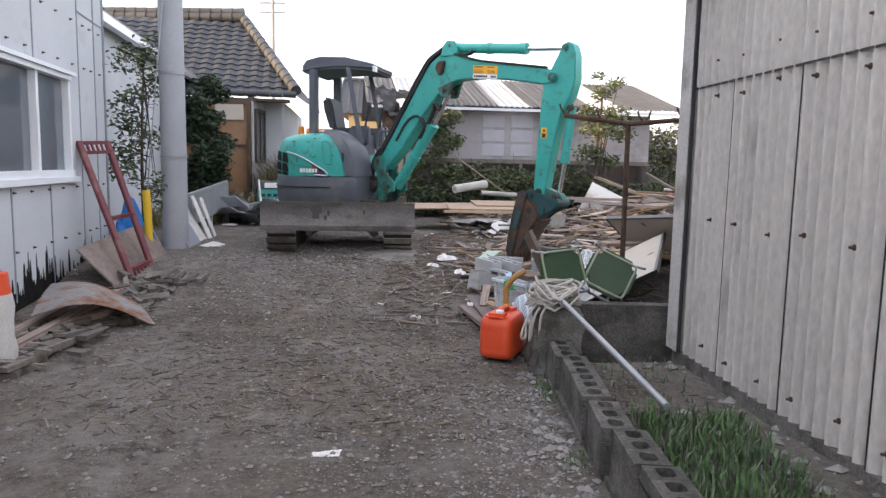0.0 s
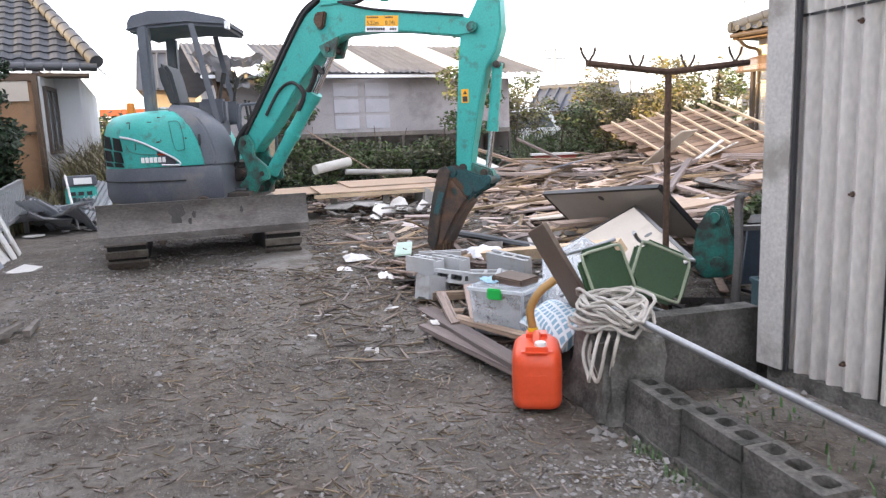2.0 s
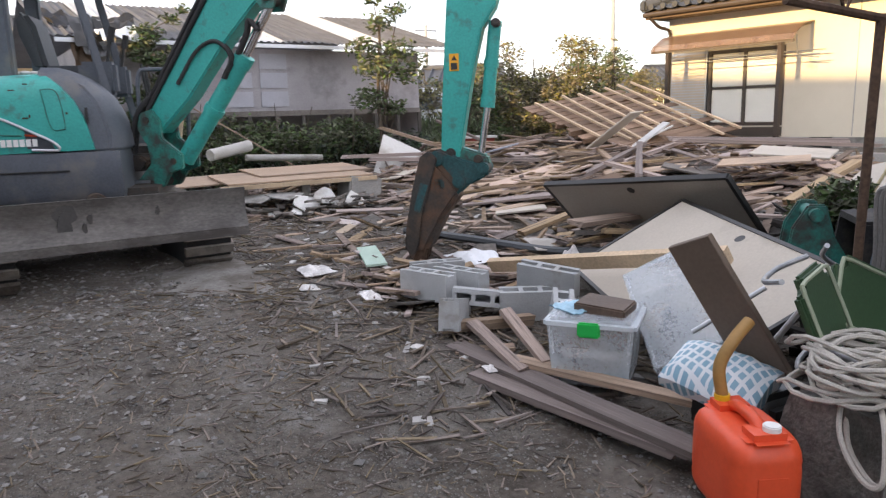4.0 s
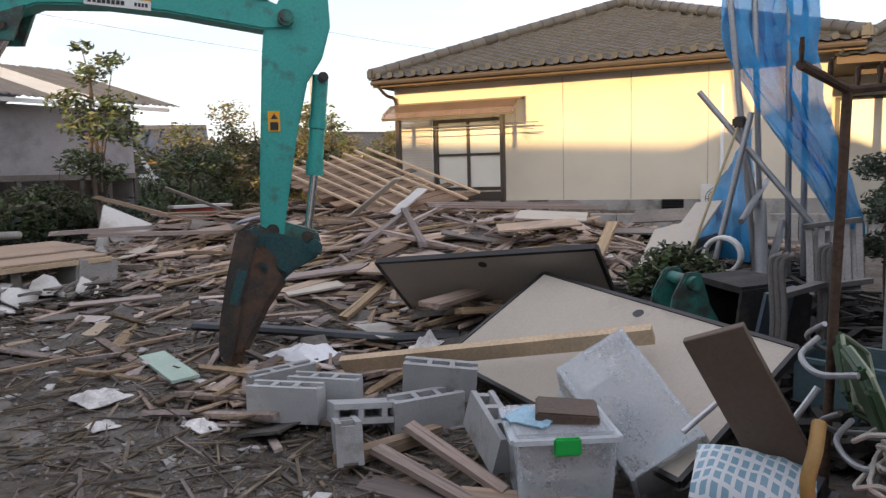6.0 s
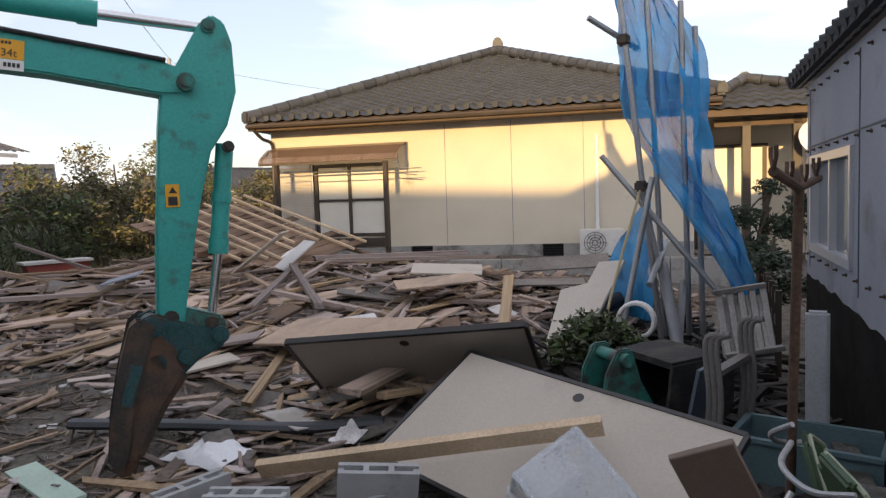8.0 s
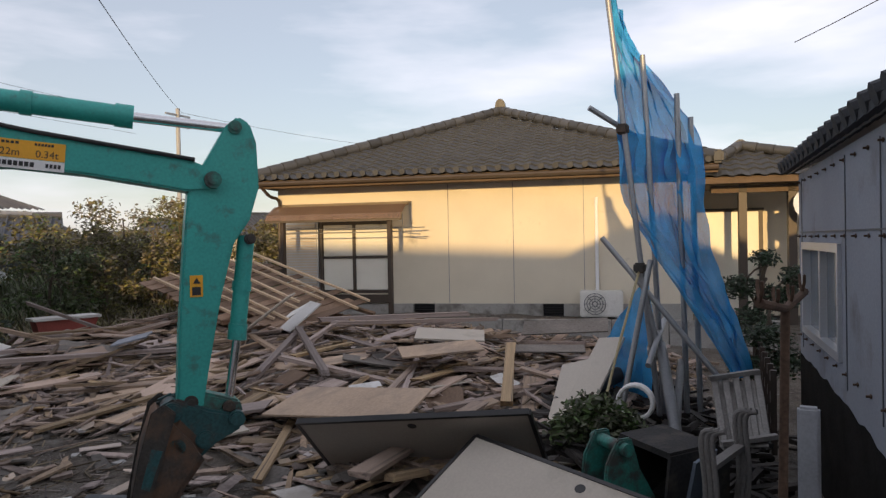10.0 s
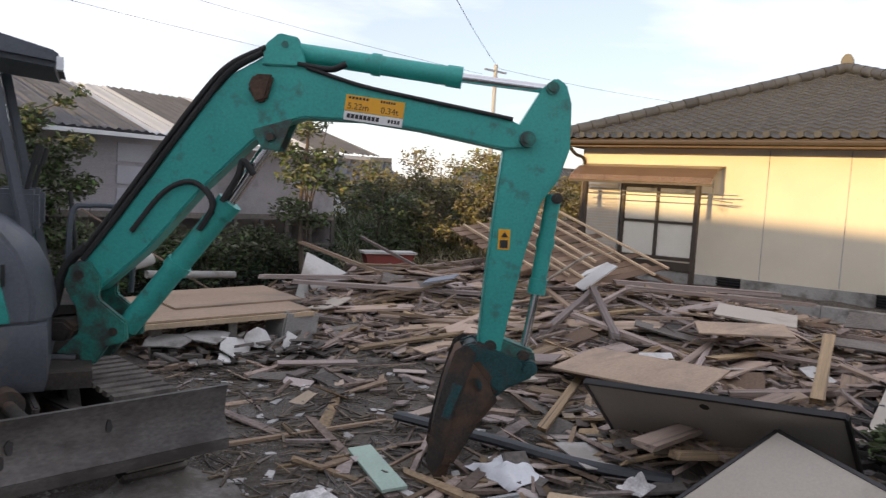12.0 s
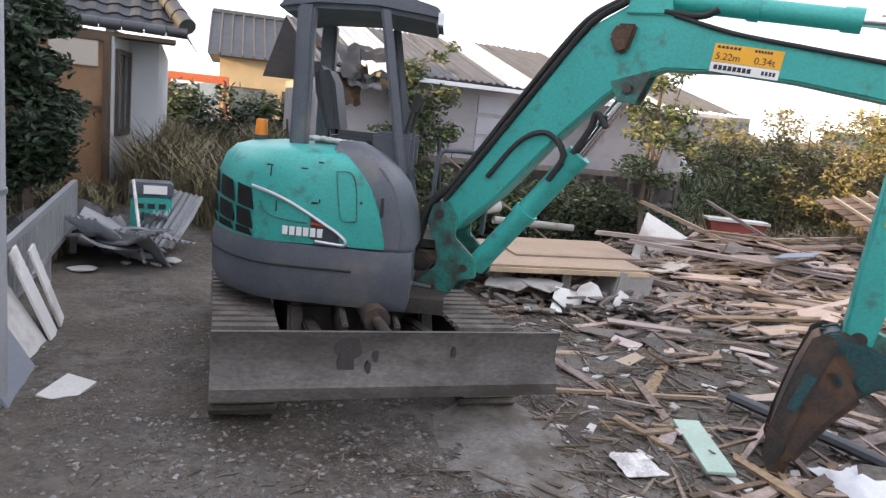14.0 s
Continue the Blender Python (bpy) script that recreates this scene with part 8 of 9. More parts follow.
ROOFBOARD = mat("dark_roof_board", (0.2, 0.13, 0.085), 0.85, var=0.3, scale=2, bump=0.2, rand=0.3, stretch=(0.3, 1, 1))


# ---- fallen roof: boarding with pale battens ----
fr = thing("fallen_roof", "collapsed roof section with pale battens on boards", "roof section", (7.4, 13, 0.5), world=True)
RO = V(6.0, 14.4, 1.52)
RE = (V(8.5, 14.35, 1.87) - RO).normalized()
RF = V(-0.3, -2.4, -0.88)
c = rect(RO, RE, RF, 2.5, 2.6)
RFn = (c[3] - c[0]).normalized()
RN = (c[1] - c[0]).cross(c[3] - c[0]).normalized()
if RN.z < 0:
    RN = -RN
for i in range(15):
    o = c[0] + RFn * (i * 0.172) - RN * random.uniform(0.02, 0.06)
    a = random.uniform(-0.2, 0.15) + (0.35 if i > 9 else 0)
    bm = nb()
    beam(bm, o + RE * a, o + RE * (2.35 + random.uniform(-0.35, 0.2)) - Z * random.uniform(0, 0.06), 0.15, 0.014, RN)
    part("roof_board", bm, ROOFBOARD, fr)
for i in range(8):
    o = c[0] + RE * (0.06 + i * 0.335) + RN * 0.012
    d = (RFn + RE * random.uniform(-0.05, 0.05)).normalized()
    bm = nb()
    beam(bm, o - d * random.uniform(0.03, 0.15), o + d * (random.uniform(1.9, 2.3) + (0.6 if i > 5 else 0)), 0.04, 0.035, RN)
    part("batten", bm, PALEWOOD, fr)
for i in range(7):
    o = c[0] + RFn * (0.1 + i * 0.38) - RN * 0.09
    bm = nb()
    beam(bm, o - RE * 0.1, o + RE * random.uniform(2.1, 2.5) + Z * random.uniform(-0.2, 0.02), 0.05, 0.08, RN)
    part("purlin", bm, ROOFBOARD, fr)
for i in range(5):
    o = c[3] + RE * (0.3 + i * 0.5) - RN * 0.1
    bm = nb()
    beam(bm, o + V(random.uniform(-0.2, 0.2), -0.1, -0.1), o + RFn * -1.2 - Z * random.uniform(0.15, 0.3), 0.09, 0.05, RN)
    part("rafter", bm, ROOFBOARD, fr)


def heap_test(x, y):
    k = (Vector((x, y, 0)) - HP).dot(HN)
    if k > -1.0 or (x < 0.2 + max(0, (8.2 - y)) * 0.2) or y < 6.4 or (y > 15.3):
        return False
    if x < 2.8 - 0.3 * abs(y - 10.2) and 8.6 < y < 12.0 and random.random() < 0.88:
        return False
    if y < 8.8 and x < 1.9 and random.random() < 0.5:
        return False
    if y < 7.6 and x < 2.6:
        return False
    return True


def lay(x, y, L, w, t, lift, yaw, tilt):
    d = Vector((math.cos(yaw), math.sin(yaw), 0)) * L * 0.45
    za, zb = rough_z(x - d.x, y - d.y), rough_z(x + d.x, y + d.y)
    z = max((za + zb) / 2, rough_z(x, y)) + lift
    sl = math.atan2(zb - za, L * 0.9) + tilt
    return Matrix.Translation((x, y, z)) @ Matrix.Rotation(yaw, 4, "Z") @ Matrix.Rotation(-sl, 4, "Y") @ Matrix.Rotation(random.gauss(0, 0.12), 4, "X") @ Matrix.Diagonal((L, w, t, 1))


for i in range(290):
    while True:
        x, y = random.uniform(0.3, 9.6), random.uniform(6.5, 15.2)
        if heap_test(x, y) and mound(x, y) > random.uniform(-0.05, 0.45):
            break
    yaw = random.gauss(-0.45, 0.6) if random.random() < 0.65 else random.uniform(0, 3.14)
    if y > 13.2 and x < 6:
        yaw = random.gauss(-0.15, 0.15)
    ob = new("wood_plank", unit[i % 6])
    ob.matrix_basis = lay(x, y, random.uniform(0.6, 2.2) * (1 if x > 2.4 else 0.4), random.uniform(0.05, 0.17) * (1 if x > 2.4 else 0.6), random.uniform(0.015, 0.045), random.uniform(0.0, 0.22) * (0.3 + mound(x, y) * 2), yaw, random.gauss(0, 0.07))
    tagged(ob, "broken brown timber plank in the demolition heap", "plank", "planks of the demolition heap")

# torn boards and sheets strewn over the heap
TORN = (PLY, FUSUMA, mat("pinkish_wallboard", (0.44, 0.33, 0.26), 0.85, var=0.15, bump=0.08, rand=0.25), PLASTER, GREYWOOD, ROOFBOARD)
for i in range(60):
    while True:
        x, y = random.uniform(1.8, 9.4), random.uniform(8.0, 14.8)
        if heap_test(x, y) and mound(x, y) > 0.1:
            break
    a = random.uniform(0, 6.28)
    w, h = random.uniform(0.25, 0.75), random.uniform(0.15, 0.45)
    z = rough_z(x, y) + random.uniform(0.05, 0.2) * (0.4 + mound(x, y) * 2)
    m = Matrix.Translation((x, y, z)) @ Matrix.Rotation(a, 4, "Z") @ Matrix.Rotation(random.gauss(0, 0.25), 4, "X") @ Matrix.Rotation(random.gauss(0, 0.15), 4, "Y")
    bm = nb()
    prism(bm, [(-w / 2, -h / 2), (w / 2 - random.uniform(0, 0.1), -h / 2 + random.uniform(-0.05, 0.05)), (w / 2 + random.uniform(-0.08, 0.05), h / 4), (w / 3, h / 2), (-w / 2 + random.uniform(-0.05, 0.1), h / 2 - random.uniform(0, 0.08))], random.uniform(0.006, 0.02), m)
    solo("scrap_board", bm, random.choice(TORN), "torn wallboard sheet lying on the timber heap", "board", "torn boards on the heap")

# broad broken boards, some faced with wallpaper, over the heap
wide = []
for k, mm in enumerate((ROOFBOARD, TORN[2], PLY, WOOD, GREYWOOD, TORN[2])):
    me = unit[k].copy()
    me.materials.clear()
    me.materials.append(mm)
    wide.append(me)
for i in range(170):
    while True:
        x, y = random.uniform(2.9, 9.6), random.uniform(7.8, 15.0)
        if heap_test(x, y) and mound(x, y) > random.uniform(0.02, 0.35):
            break
    yaw = random.gauss(-0.5, 0.5) if random.random() < 0.6 else random.uniform(0, 3.14)
    ob = new("broad_board", wide[i % 6])
    ob.matrix_basis = lay(x, y, random.uniform(0.5, 1.5), random.uniform(0.12, 0.34), random.uniform(0.01, 0.03), random.uniform(0.03, 0.2) * (0.3 + mound(x, y) * 2), yaw, random.gauss(0, 0.1))
    tagged(ob, "broad broken board lying over the demolition heap", "board", "broad boards of the heap")

# named long timbers in front
for a, b, w, t in (((0.3, 6.95, 0.1), (0.5, 5.3, 0.1), 0.13, 0.04), ((0.2, 6.55, 0.08), (0.48, 5.4, 0.07), 0.1, 0.035), ((0.42, 6.5, 0.13), (0.78, 5.6, 0.14), 0.09, 0.03), ((0.45, 7.0, 0.2), (0.38, 6.35, 0.12), 0.07, 0.03), ((0.68, 7.0, 0.24), (0.52, 6.35, 0.14), 0.07, 0.03),
                   ((0.3, 7.1, 0.17), (0.85, 6.95, 0.17), 0.07, 0.06), ((0.25, 6.85, 0.1), (0.55, 6.7, 0.12), 0.09, 0.02), ((4.4, 9.9, 0.62), (5.6, 11.2, 0.92), 0.09, 0.05), ((4.0, 10.6, 0.55), (5.8, 11.3, 0.9), 0.08, 0.05), ((2.3, 14.3, 0.78), (5.2, 13.4, 0.78), 0.12, 0.05), ((2.6, 14.0, 0.74), (5.0, 12.6, 0.66), 0.14, 0.05),
                   ((3.2, 14.9, 1.2), (4.3, 13.6, 0.7), 0.09, 0.05), ((4.2, 14.8, 1.3), (5.0, 13.5, 0.7), 0.06, 0.04), ((0.2, 15.2, 1.6), (1.6, 14.3, 0.6), 0.02, 0.02), ((4.0, 7.6, 0.55), (6.2, 8.4, 0.75), 0.11, 0.06), ((6.3, 11.4, 0.95), (8.6, 10.1, 0.85), 0.12, 0.06), ((6.0, 10.9, 0.95), (8.4, 9.5, 0.8), 0.13, 0.05), ((-0.2, 9.9, 0.23), (1.2, 9.7, 0.25), 0.04, 0.025), ((0.1, 9.35, 0.22), (0.95, 9.2, 0.24), 0.03, 0.02)):
    a, b = Vector(a), Vector(b)
    ob = new("wood_plank", unit[random.randrange(5)])
    m, L = basis(a, b)
    ob.matrix_basis = m @ Matrix.Diagonal((1, 1, 1, 1)) @ Matrix.Translation((L / 2, 0, -t / 2)) @ Matrix.Diagonal((L, w, t, 1))
    tagged(ob, "long weathered timber lying over the rubble", "plank", "planks of the demolition heap")


def splinters(name, n, place, size, material, label, flat=False):
    """Many small broken pieces as one mesh."""
    vs, fs = [], []
    box = [(-0.5, -0.5, 0), (0.5, -0.5, 0), (0.5, 0.5, 0), (-0.5, 0.5, 0), (-0.5, -0.5, 1), (0.5, -0.5, 1), (0.5, 0.5, 1), (-0.5, 0.5, 1)]
    for _ in range(n):
        x, y = place()
        L, w, t, lift = size(x, y)
        yaw = random.uniform(0, 3.142)
        m = lay(x, y, L, w, t, lift, yaw, random.gauss(0, 0.16))
        k = len(vs)
        j = random.uniform(-0.25, 0.25)
        for p in box:
            q = Vector(p)
            if q.x > 0:
                q.y = q.y * random.uniform(0.3, 1.0) + j * 0.3
                q.x += random.uniform(-0.12, 0.08)
            vs.append(tuple(m @ q))
        fs += [(k, k + 3, k + 2, k + 1), (k + 4, k + 5, k + 6, k + 7), (k, k + 1, k + 5, k + 4), (k + 1, k + 2, k + 6, k + 5), (k + 2, k + 3, k + 7, k + 6), (k + 3, k, k + 4, k + 7)]
    me = bpy.data.meshes.new(name)
    me.from_pydata(vs, [], fs)
    me.materials.append(material)
    return tagged(new(name, me), label, "debris", kind="stuff")


def heap_place():
    while True:
        x, y = random.uniform(0.2, 9.8), random.uniform(6.5, 15.3)
        if heap_test(x, y):
            return x, y


def yard_place():
    while True:
        x, y = random.gauss(0.6, 1.2), random.uniform(6.0, 12.2)
        if -1.2 < x < 3 and (x > -0.6 or y > 8.5) and not (x < -0.3 and 8.8 < y < 12.1):
            return x, y


splinters("wood_debris", 5200, heap_place, lambda x, y: (random.uniform(0.15, 0.9) * (1.2 if mound(x, y) > 0.15 else 0.8), random.uniform(0.02, 0.11), random.uniform(0.008, 0.03), random.uniform(0, 0.16) * (0.2 + mound(x, y) * 2)), WOOD_J, "heap of broken wood laths and boards")
splinters("wood_debris", 900, heap_place, lambda x, y: (random.uniform(0.1, 0.5), random.uniform(0.06, 0.25), random.uniform(0.006, 0.02), random.uniform(0, 0.15) * (0.2 + mound(x, y) * 2)), GREYWOOD, "grey weathered wood fragments in the heap")
splinters("pale_debris", 700, heap_place, lambda x, y: (random.uniform(0.08, 0.35), random.uniform(0.05, 0.22), random.uniform(0.006, 0.015), random.uniform(0, 0.14) * (0.2 + mound(x, y) * 2)), mat("pinkish_board_scraps", (0.42, 0.33, 0.27), 0.85, var=0.15, rand=0.4, hue=0.02, island=True, bump=0.1), "pinkish torn wallboard fragments")
splinters("wood_chips", 1900, yard_place, lambda x, y: (random.uniform(0.04, 0.3), random.uniform(0.005, 0.022), random.uniform(0.004, 0.012), random.uniform(0, 0.015)), LITTER, "small wood chips trodden into the soil")
splinters("plaster_scraps", 110, yard_place, lambda x, y: (random.uniform(0.03, 0.13), random.uniform(0.02, 0.09), random.uniform(0.004, 0.02), 0.0), WHITEBITS, "white plaster and paper scraps on the soil")
splinters("plaster_scraps", 110, heap_place, lambda x, y: (random.uniform(0.05, 0.22), random.uniform(0.04, 0.16), 0.012, 0.02 + random.uniform(0, 0.1) * (0.2 + mound(x, y) * 2)), WHITEBITS, "white plaster scraps in the heap")
splinters("wood_chips", 5200, lambda: (random.gauss(-0.6, 1.2), random.uniform(3.5, 9.0)), lambda x, y: (random.uniform(0.02, 0.12), random.uniform(0.003, 0.01), random.uniform(0.003, 0.007), 0.0), LITTER, "fine wood litter over the drive")
splinters("concrete_rubble", 260, lambda: (random.gauss(-1.6, 1.3), random.gauss(9.4, 1.5)), lambda x, y: (random.uniform(0.012, 0.04), random.uniform(0.01, 0.03), random.uniform(0.008, 0.02), -0.006), mat("rubble_bits", (0.28, 0.27, 0.255), 0.9, var=0.2, rand=0.4, island=True, bump=0.2), "pale concrete crumbs around the excavator")
splinters("rubble", 70, lambda: (random.uniform(0.2, 2.0), random.uniform(11.8, 12.5)), lambda x, y: (random.uniform(0.06, 0.3), random.uniform(0.03, 0.12), random.uniform(0.01, 0.03), random.uniform(0, 0.2)), GREYWOOD, "broken boards and rubble below the plywood")


# Scrap in near-black colour; the shed corner's shade is put into it.
SHADESCRAP = mat("shade_black_scrap", (0.045, 0.04, 0.036), 0.9, var=0.4, rand=0.5, island=True, bump=0.2)
splinters("dark_scrap", 620, lambda: (random.uniform(3.0, 5.6), random.uniform(5.5, 7.3)), lambda x, y: (random.uniform(0.15, 0.8), random.uniform(0.02, 0.09), random.uniform(0.01, 0.05), random.uniform(0, 0.35) * (0.4 + 0.6 * math.exp(-((y - 6.4) / 0.6) ** 2))), SHADESCRAP, "tangle of old wood and rods beneath the net, coloured shade-dark")
splinters("dark_scrap", 260, lambda: (random.uniform(1.75, 3.4), random.uniform(5.15, 5.9)), lambda x, y: (random.uniform(0.1, 0.5), random.uniform(0.02, 0.1), random.uniform(0.01, 0.05), random.uniform(0, 0.2)), SHADESCRAP, "scrap added along the shed's gable wall, its colour standing for shade")


def broken_board(c, r, tilt, yaw, material, label):
    """A torn, irregular piece of wallboard."""
    bm = nb()
    n_ = random.randrange(6, 9)
    prism(bm, [(r * random.uniform(0.6, 1.2) * math.cos(k * 6.283 / n_), r * 0.75 * random.uniform(0.6, 1.2) * math.sin(k * 6.283 / n_)) for k in range(n_)], 0.014, Matrix.Translation(c) @ Matrix.Rotation(yaw, 4, "Z") @ Matrix.Rotation(tilt, 4, "X"))
    solo("broken_board", bm, material, label, "wallboard", "broken wallboard")


for x, y, z, r, tl, yw in ((1.0, 12.15, 0.36, 0.2, 0.8, 0.2), (1.22, 12.1, 0.42, 0.17, 1.0, -0.4), (0.85, 12.05, 0.27, 0.12, 0.5, 0.9), (1.3, 12.0, 0.24, 0.14, 0.35, 0.1), (1.62, 12.08, 0.35, 0.16, 1.1, 0.5), (1.15, 11.95, 0.22, 0.09, 0.2, 1.5), (2.6, 11.6, 0.3, 0.11, 0.2, 0.4), (0.55, 12.1, 0.25, 0.1, 0.4, 0.3)):
    broken_board(V(x, y, z), r, tl, yw, PLASTER, "torn white wallboard piece below the plywood")
for x, y, z, r, tl, yw in ((0.75, 12.3, 0.46, 0.3, 0.15, 0.2), (0.35, 12.35, 0.44, 0.25, 0.3, -0.5), (1.45, 12.2, 0.3, 0.16, 0.6, 0.9)):
    broken_board(V(x, y, z), r, tl, yw, CONCRETE, "grey cement board piece below the plywood")
for x, y, z, r, tl, yw in ((-3.75, 14.0, 0.16, 0.2, 0.15, 0.2), (-3.5, 13.7, 0.13, 0.16, 0.1, 1.0), (-3.95, 12.95, 0.12, 0.14, 0.1, 0.4), (-3.15, 13.5, 0.12, 0.12, 0.1, 0.7), (-3.3, 13.3, 0.12, 0.09, 0.2, 2.0), (-3.6, 13.3, 0.12, 0.07, 0.1, 1.4)):
    broken_board(V(x, y, rough_z(x, y) + 0.03), r, tl, yw, PLASTER, "torn white wallboard piece on the soil")


def pebbles(name, n, place, r0, r1, material, label):
    vs, fs = [], []
    tet = [(1, 1, 1), (1, -1, -1), (-1, 1, -1), (-1, -1, 1)]
    octa = [(1, 0, 0), (-1, 0, 0), (0, 1, 0), (0, -1, 0), (0, 0, 1), (0, 0, -1)]
    for _ in range(n):
        x, y = place()
        r = r0 + (r1 - r0) * random.random() ** 3
        z = rough_z(x, y) + r * 0.15
        m = Matrix.Translation((x, y, z)) @ Matrix.Rotation(random.uniform(0, 6.28), 4, "Z") @ Matrix.Diagonal((r * random.uniform(0.8, 1.4), r * random.uniform(0.7, 1.1), r * random.uniform(0.4, 0.8), 1))
        k = len(vs)
        for p in octa:
            vs.append(tuple(m @ (Vector(p) * random.uniform(0.8, 1.15))))
        for f in ((0, 2, 4), (2, 1, 4), (1, 3, 4), (3, 0, 4), (2, 0, 5), (1, 2, 5), (3, 1, 5), (0, 3, 5)):
            fs.append(tuple(k + i for i in f))
    me = bpy.data.meshes.new(name)
    me.from_pydata(vs, [], fs)
    me.materials.append(material)
    return tagged(new(name, me), label, "gravel", kind="stuff")


GRAVEL = mat("gravel_stone", (0.2, 0.19, 0.175), 0.9, var=0.2, rand=0.45, hue=0.01, island=True, bump=0.2)
pebbles("gravel", 9000, lambda: (random.gauss(-0.3, 1.1), 0.6 + abs(random.gauss(0, 2.2))), 0.005, 0.018, GRAVEL, "fine grey gravel over the drive")
pebbles("gravel", 4200, lambda: (random.uniform(-3.2, 0.7), random.uniform(2.5, 9.5)), 0.005, 0.02, GRAVEL, "scattered gravel in the packed soil")
pebbles("gravel", 4800, lambda: (0.66 - abs(random.gauss(0, 0.42)), random.uniform(0.5, 4.4)), 0.004, 0.016, mat("pale_gravel_stone", (0.25, 0.24, 0.225), 0.9, var=0.2, rand=0.4, hue=0.01, island=True, bump=0.2), "pale crushed gravel beside the block wall")
pebbles("gravel", 5200, lambda: (random.gauss(-1.9, 0.9), random.uniform(6.5, 11.5)), 0.005, 0.022, GRAVEL, "dark grit and crumbs around the excavator")
pebbles("stones", 900, lambda: (random.gauss(-1.2, 1.3), random.gauss(8.2, 1.1)), 0.006, 0.032, GRAVEL, "broken stones and grit around the excavator")
pebbles("stones", 260, lambda: (0.62 + random.gauss(0, 0.07), random.uniform(1.6, 4.7)), 0.01, 0.04, mat("pale_stone", (0.27, 0.26, 0.245), 0.9, var=0.15, rand=0.35, island=True, bump=0.2), "pale stones along the foot of the block wall")
pebbles("stones", 160, lambda: (1.55 + random.gauss(0, 0.12), random.uniform(0.8, 4.8)), 0.01, 0.05, mat("pale_stone", (0.27, 0.26, 0.245), 0.9, var=0.15, rand=0.35, island=True, bump=0.2), "stones beside the shed plinth")


# crumpled plastic and papers
def crumple(c, w, d, h, material, label, cat="paper"):
    bm = nb()
    bmesh.ops.create_grid(bm, x_segments=12, y_segments=10, size=0.5)
    o = random.uniform(0, 50)
    for v in bm.verts:
        x, y = v.co.x, v.co.y
        e = 0.5 + 0.5 * noise.noise(Vector((x * 4 + o, y * 4, 0)))
        v.co = Vector((c[0] + x * w * (0.8 + 0.4 * e), c[1] + y * d * (0.8 + 0.4 * e), rough_z(c[0] + x * w, c[1] + y * d) + c[2] + h * e * (1.2 - 2 * max(abs(x), abs(y)))))
    bmesh.ops.solidify(bm, geom=bm.faces[:], thickness=0.004)
    solo("crumpled_" + cat, bm, material, label, cat, "crumpled litter")


crumple((1.3, 8.45, 0.03), 0.34, 0.42, 0.14, WHITESHEET, "crumpled white plastic bag on the splinters", "bag")
crumple((1.72, 7.72, 0.05), 0.16, 0.18, 0.14, PAPER, "crumpled white paper beside the panel")
crumple((0.05, 8.75, 0.02), 0.24, 0.26, 0.09, PAPER, "muddy crumpled newspaper on the soil")
crumple((-0.12, 8.4, 0.01), 0.14, 0.12, 0.04, PAPER, "torn paper scrap on the soil")
crumple((0.2, 8.0, 0.01), 0.13, 0.18, 0.07, PAPER, "torn pale board scrap on the soil")
crumple((0.28, 6.5, 0.04), 0.08, 0.07, 0.03, PAPER, "small paper scrap on the planks")
crumple((-0.55, 3.3, 0.0), 0.14, 0.1, 0.01, PAPER, "flat paper scrap on the gravel")

# ---- west side: leaned boards, rack, rusty sheet, sack ----
for o, e, f, w, h, mm, lb_ in (((-3.95, 9.35, 0.02), (0.05, 0.55, 0.0), (-0.35, 0.0, 0.6), 0.6, 0.72, PLASTER, "white board leaning on the old fence"),
                               ((-3.35, 9.55, 0.02), (-0.05, 0.6, 0), (-0.4, 0.12, 0.65), 0.65, 0.8, BLUEWALL, "grey metal sheet leaning on the fence"),
                               ((-3.5, 10.15, 0.05), (-0.02, 0.5, 0), (-0.38, 0.1, 0.62), 0.6, 0.85, PLASTER, "white metal sheet leaning on the fence"),
                               ((-3.55, 10.75, 0.12), (-0.1, 0.5, 0.02), (-0.32, 0.2, 0.7), 0.3, 0.78, PLASTER, "narrow white sheet leaning on the fence"),
                               ((-3.6, 11.1, 0.14), (-0.1, 0.5, 0.02), (-0.3, 0.3, 0.7), 0.25, 0.7, PLASTER, "narrow white sheet leaning on the fence"),
                               ((-3.3, 7.15, 0.03), (-0.12, 1.2, 0.05), (-0.5, -0.1, 0.55), 2.0, 0.62, WOOD, "brown board leaning on the workshop"),
                               ((-3.18, 9.62, 0.2), (0.1, 0.28, 0.03), (-0.2, 0.06, 0.03), 0.3, 0.2, PLASTER, "broken white polystyrene piece on the soil")):
    bm = slab(rect(o, e, f, w, h), 0.02 if "poly" not in lb_ else 0.06)
    bevel(bm, 0.003, 1)
    solo("leaning_board", bm, mm, lb_, "board", "boards along the west side")
mr = thing("steel_rack", "maroon painted steel rack leaning on the workshop", "rack", (-3.3, 7.7, 0.05), world=True)
R0, R1 = V(-3.3, 7.45, 0.05), V(-3.3, 7.98, 0.08)
T0, T1 = V(-4.12, 8.0, 1.58), V(-4.0, 8.42, 1.6)
for a, b in ((R0, T0), (R1, T1)):
    bm = nb()
    beam(bm, a, b, 0.07, 0.05)
    bevel(bm, 0.008)
    part("rail", bm, MAROON, mr)
for f in (0.02, 0.1, 0.45, 0.92, 0.99):
    bm = nb()
    beam(bm, R0.lerp(T0, f), R1.lerp(T1, f), 0.05, 0.04)
    part("rung", bm, MAROON, mr)
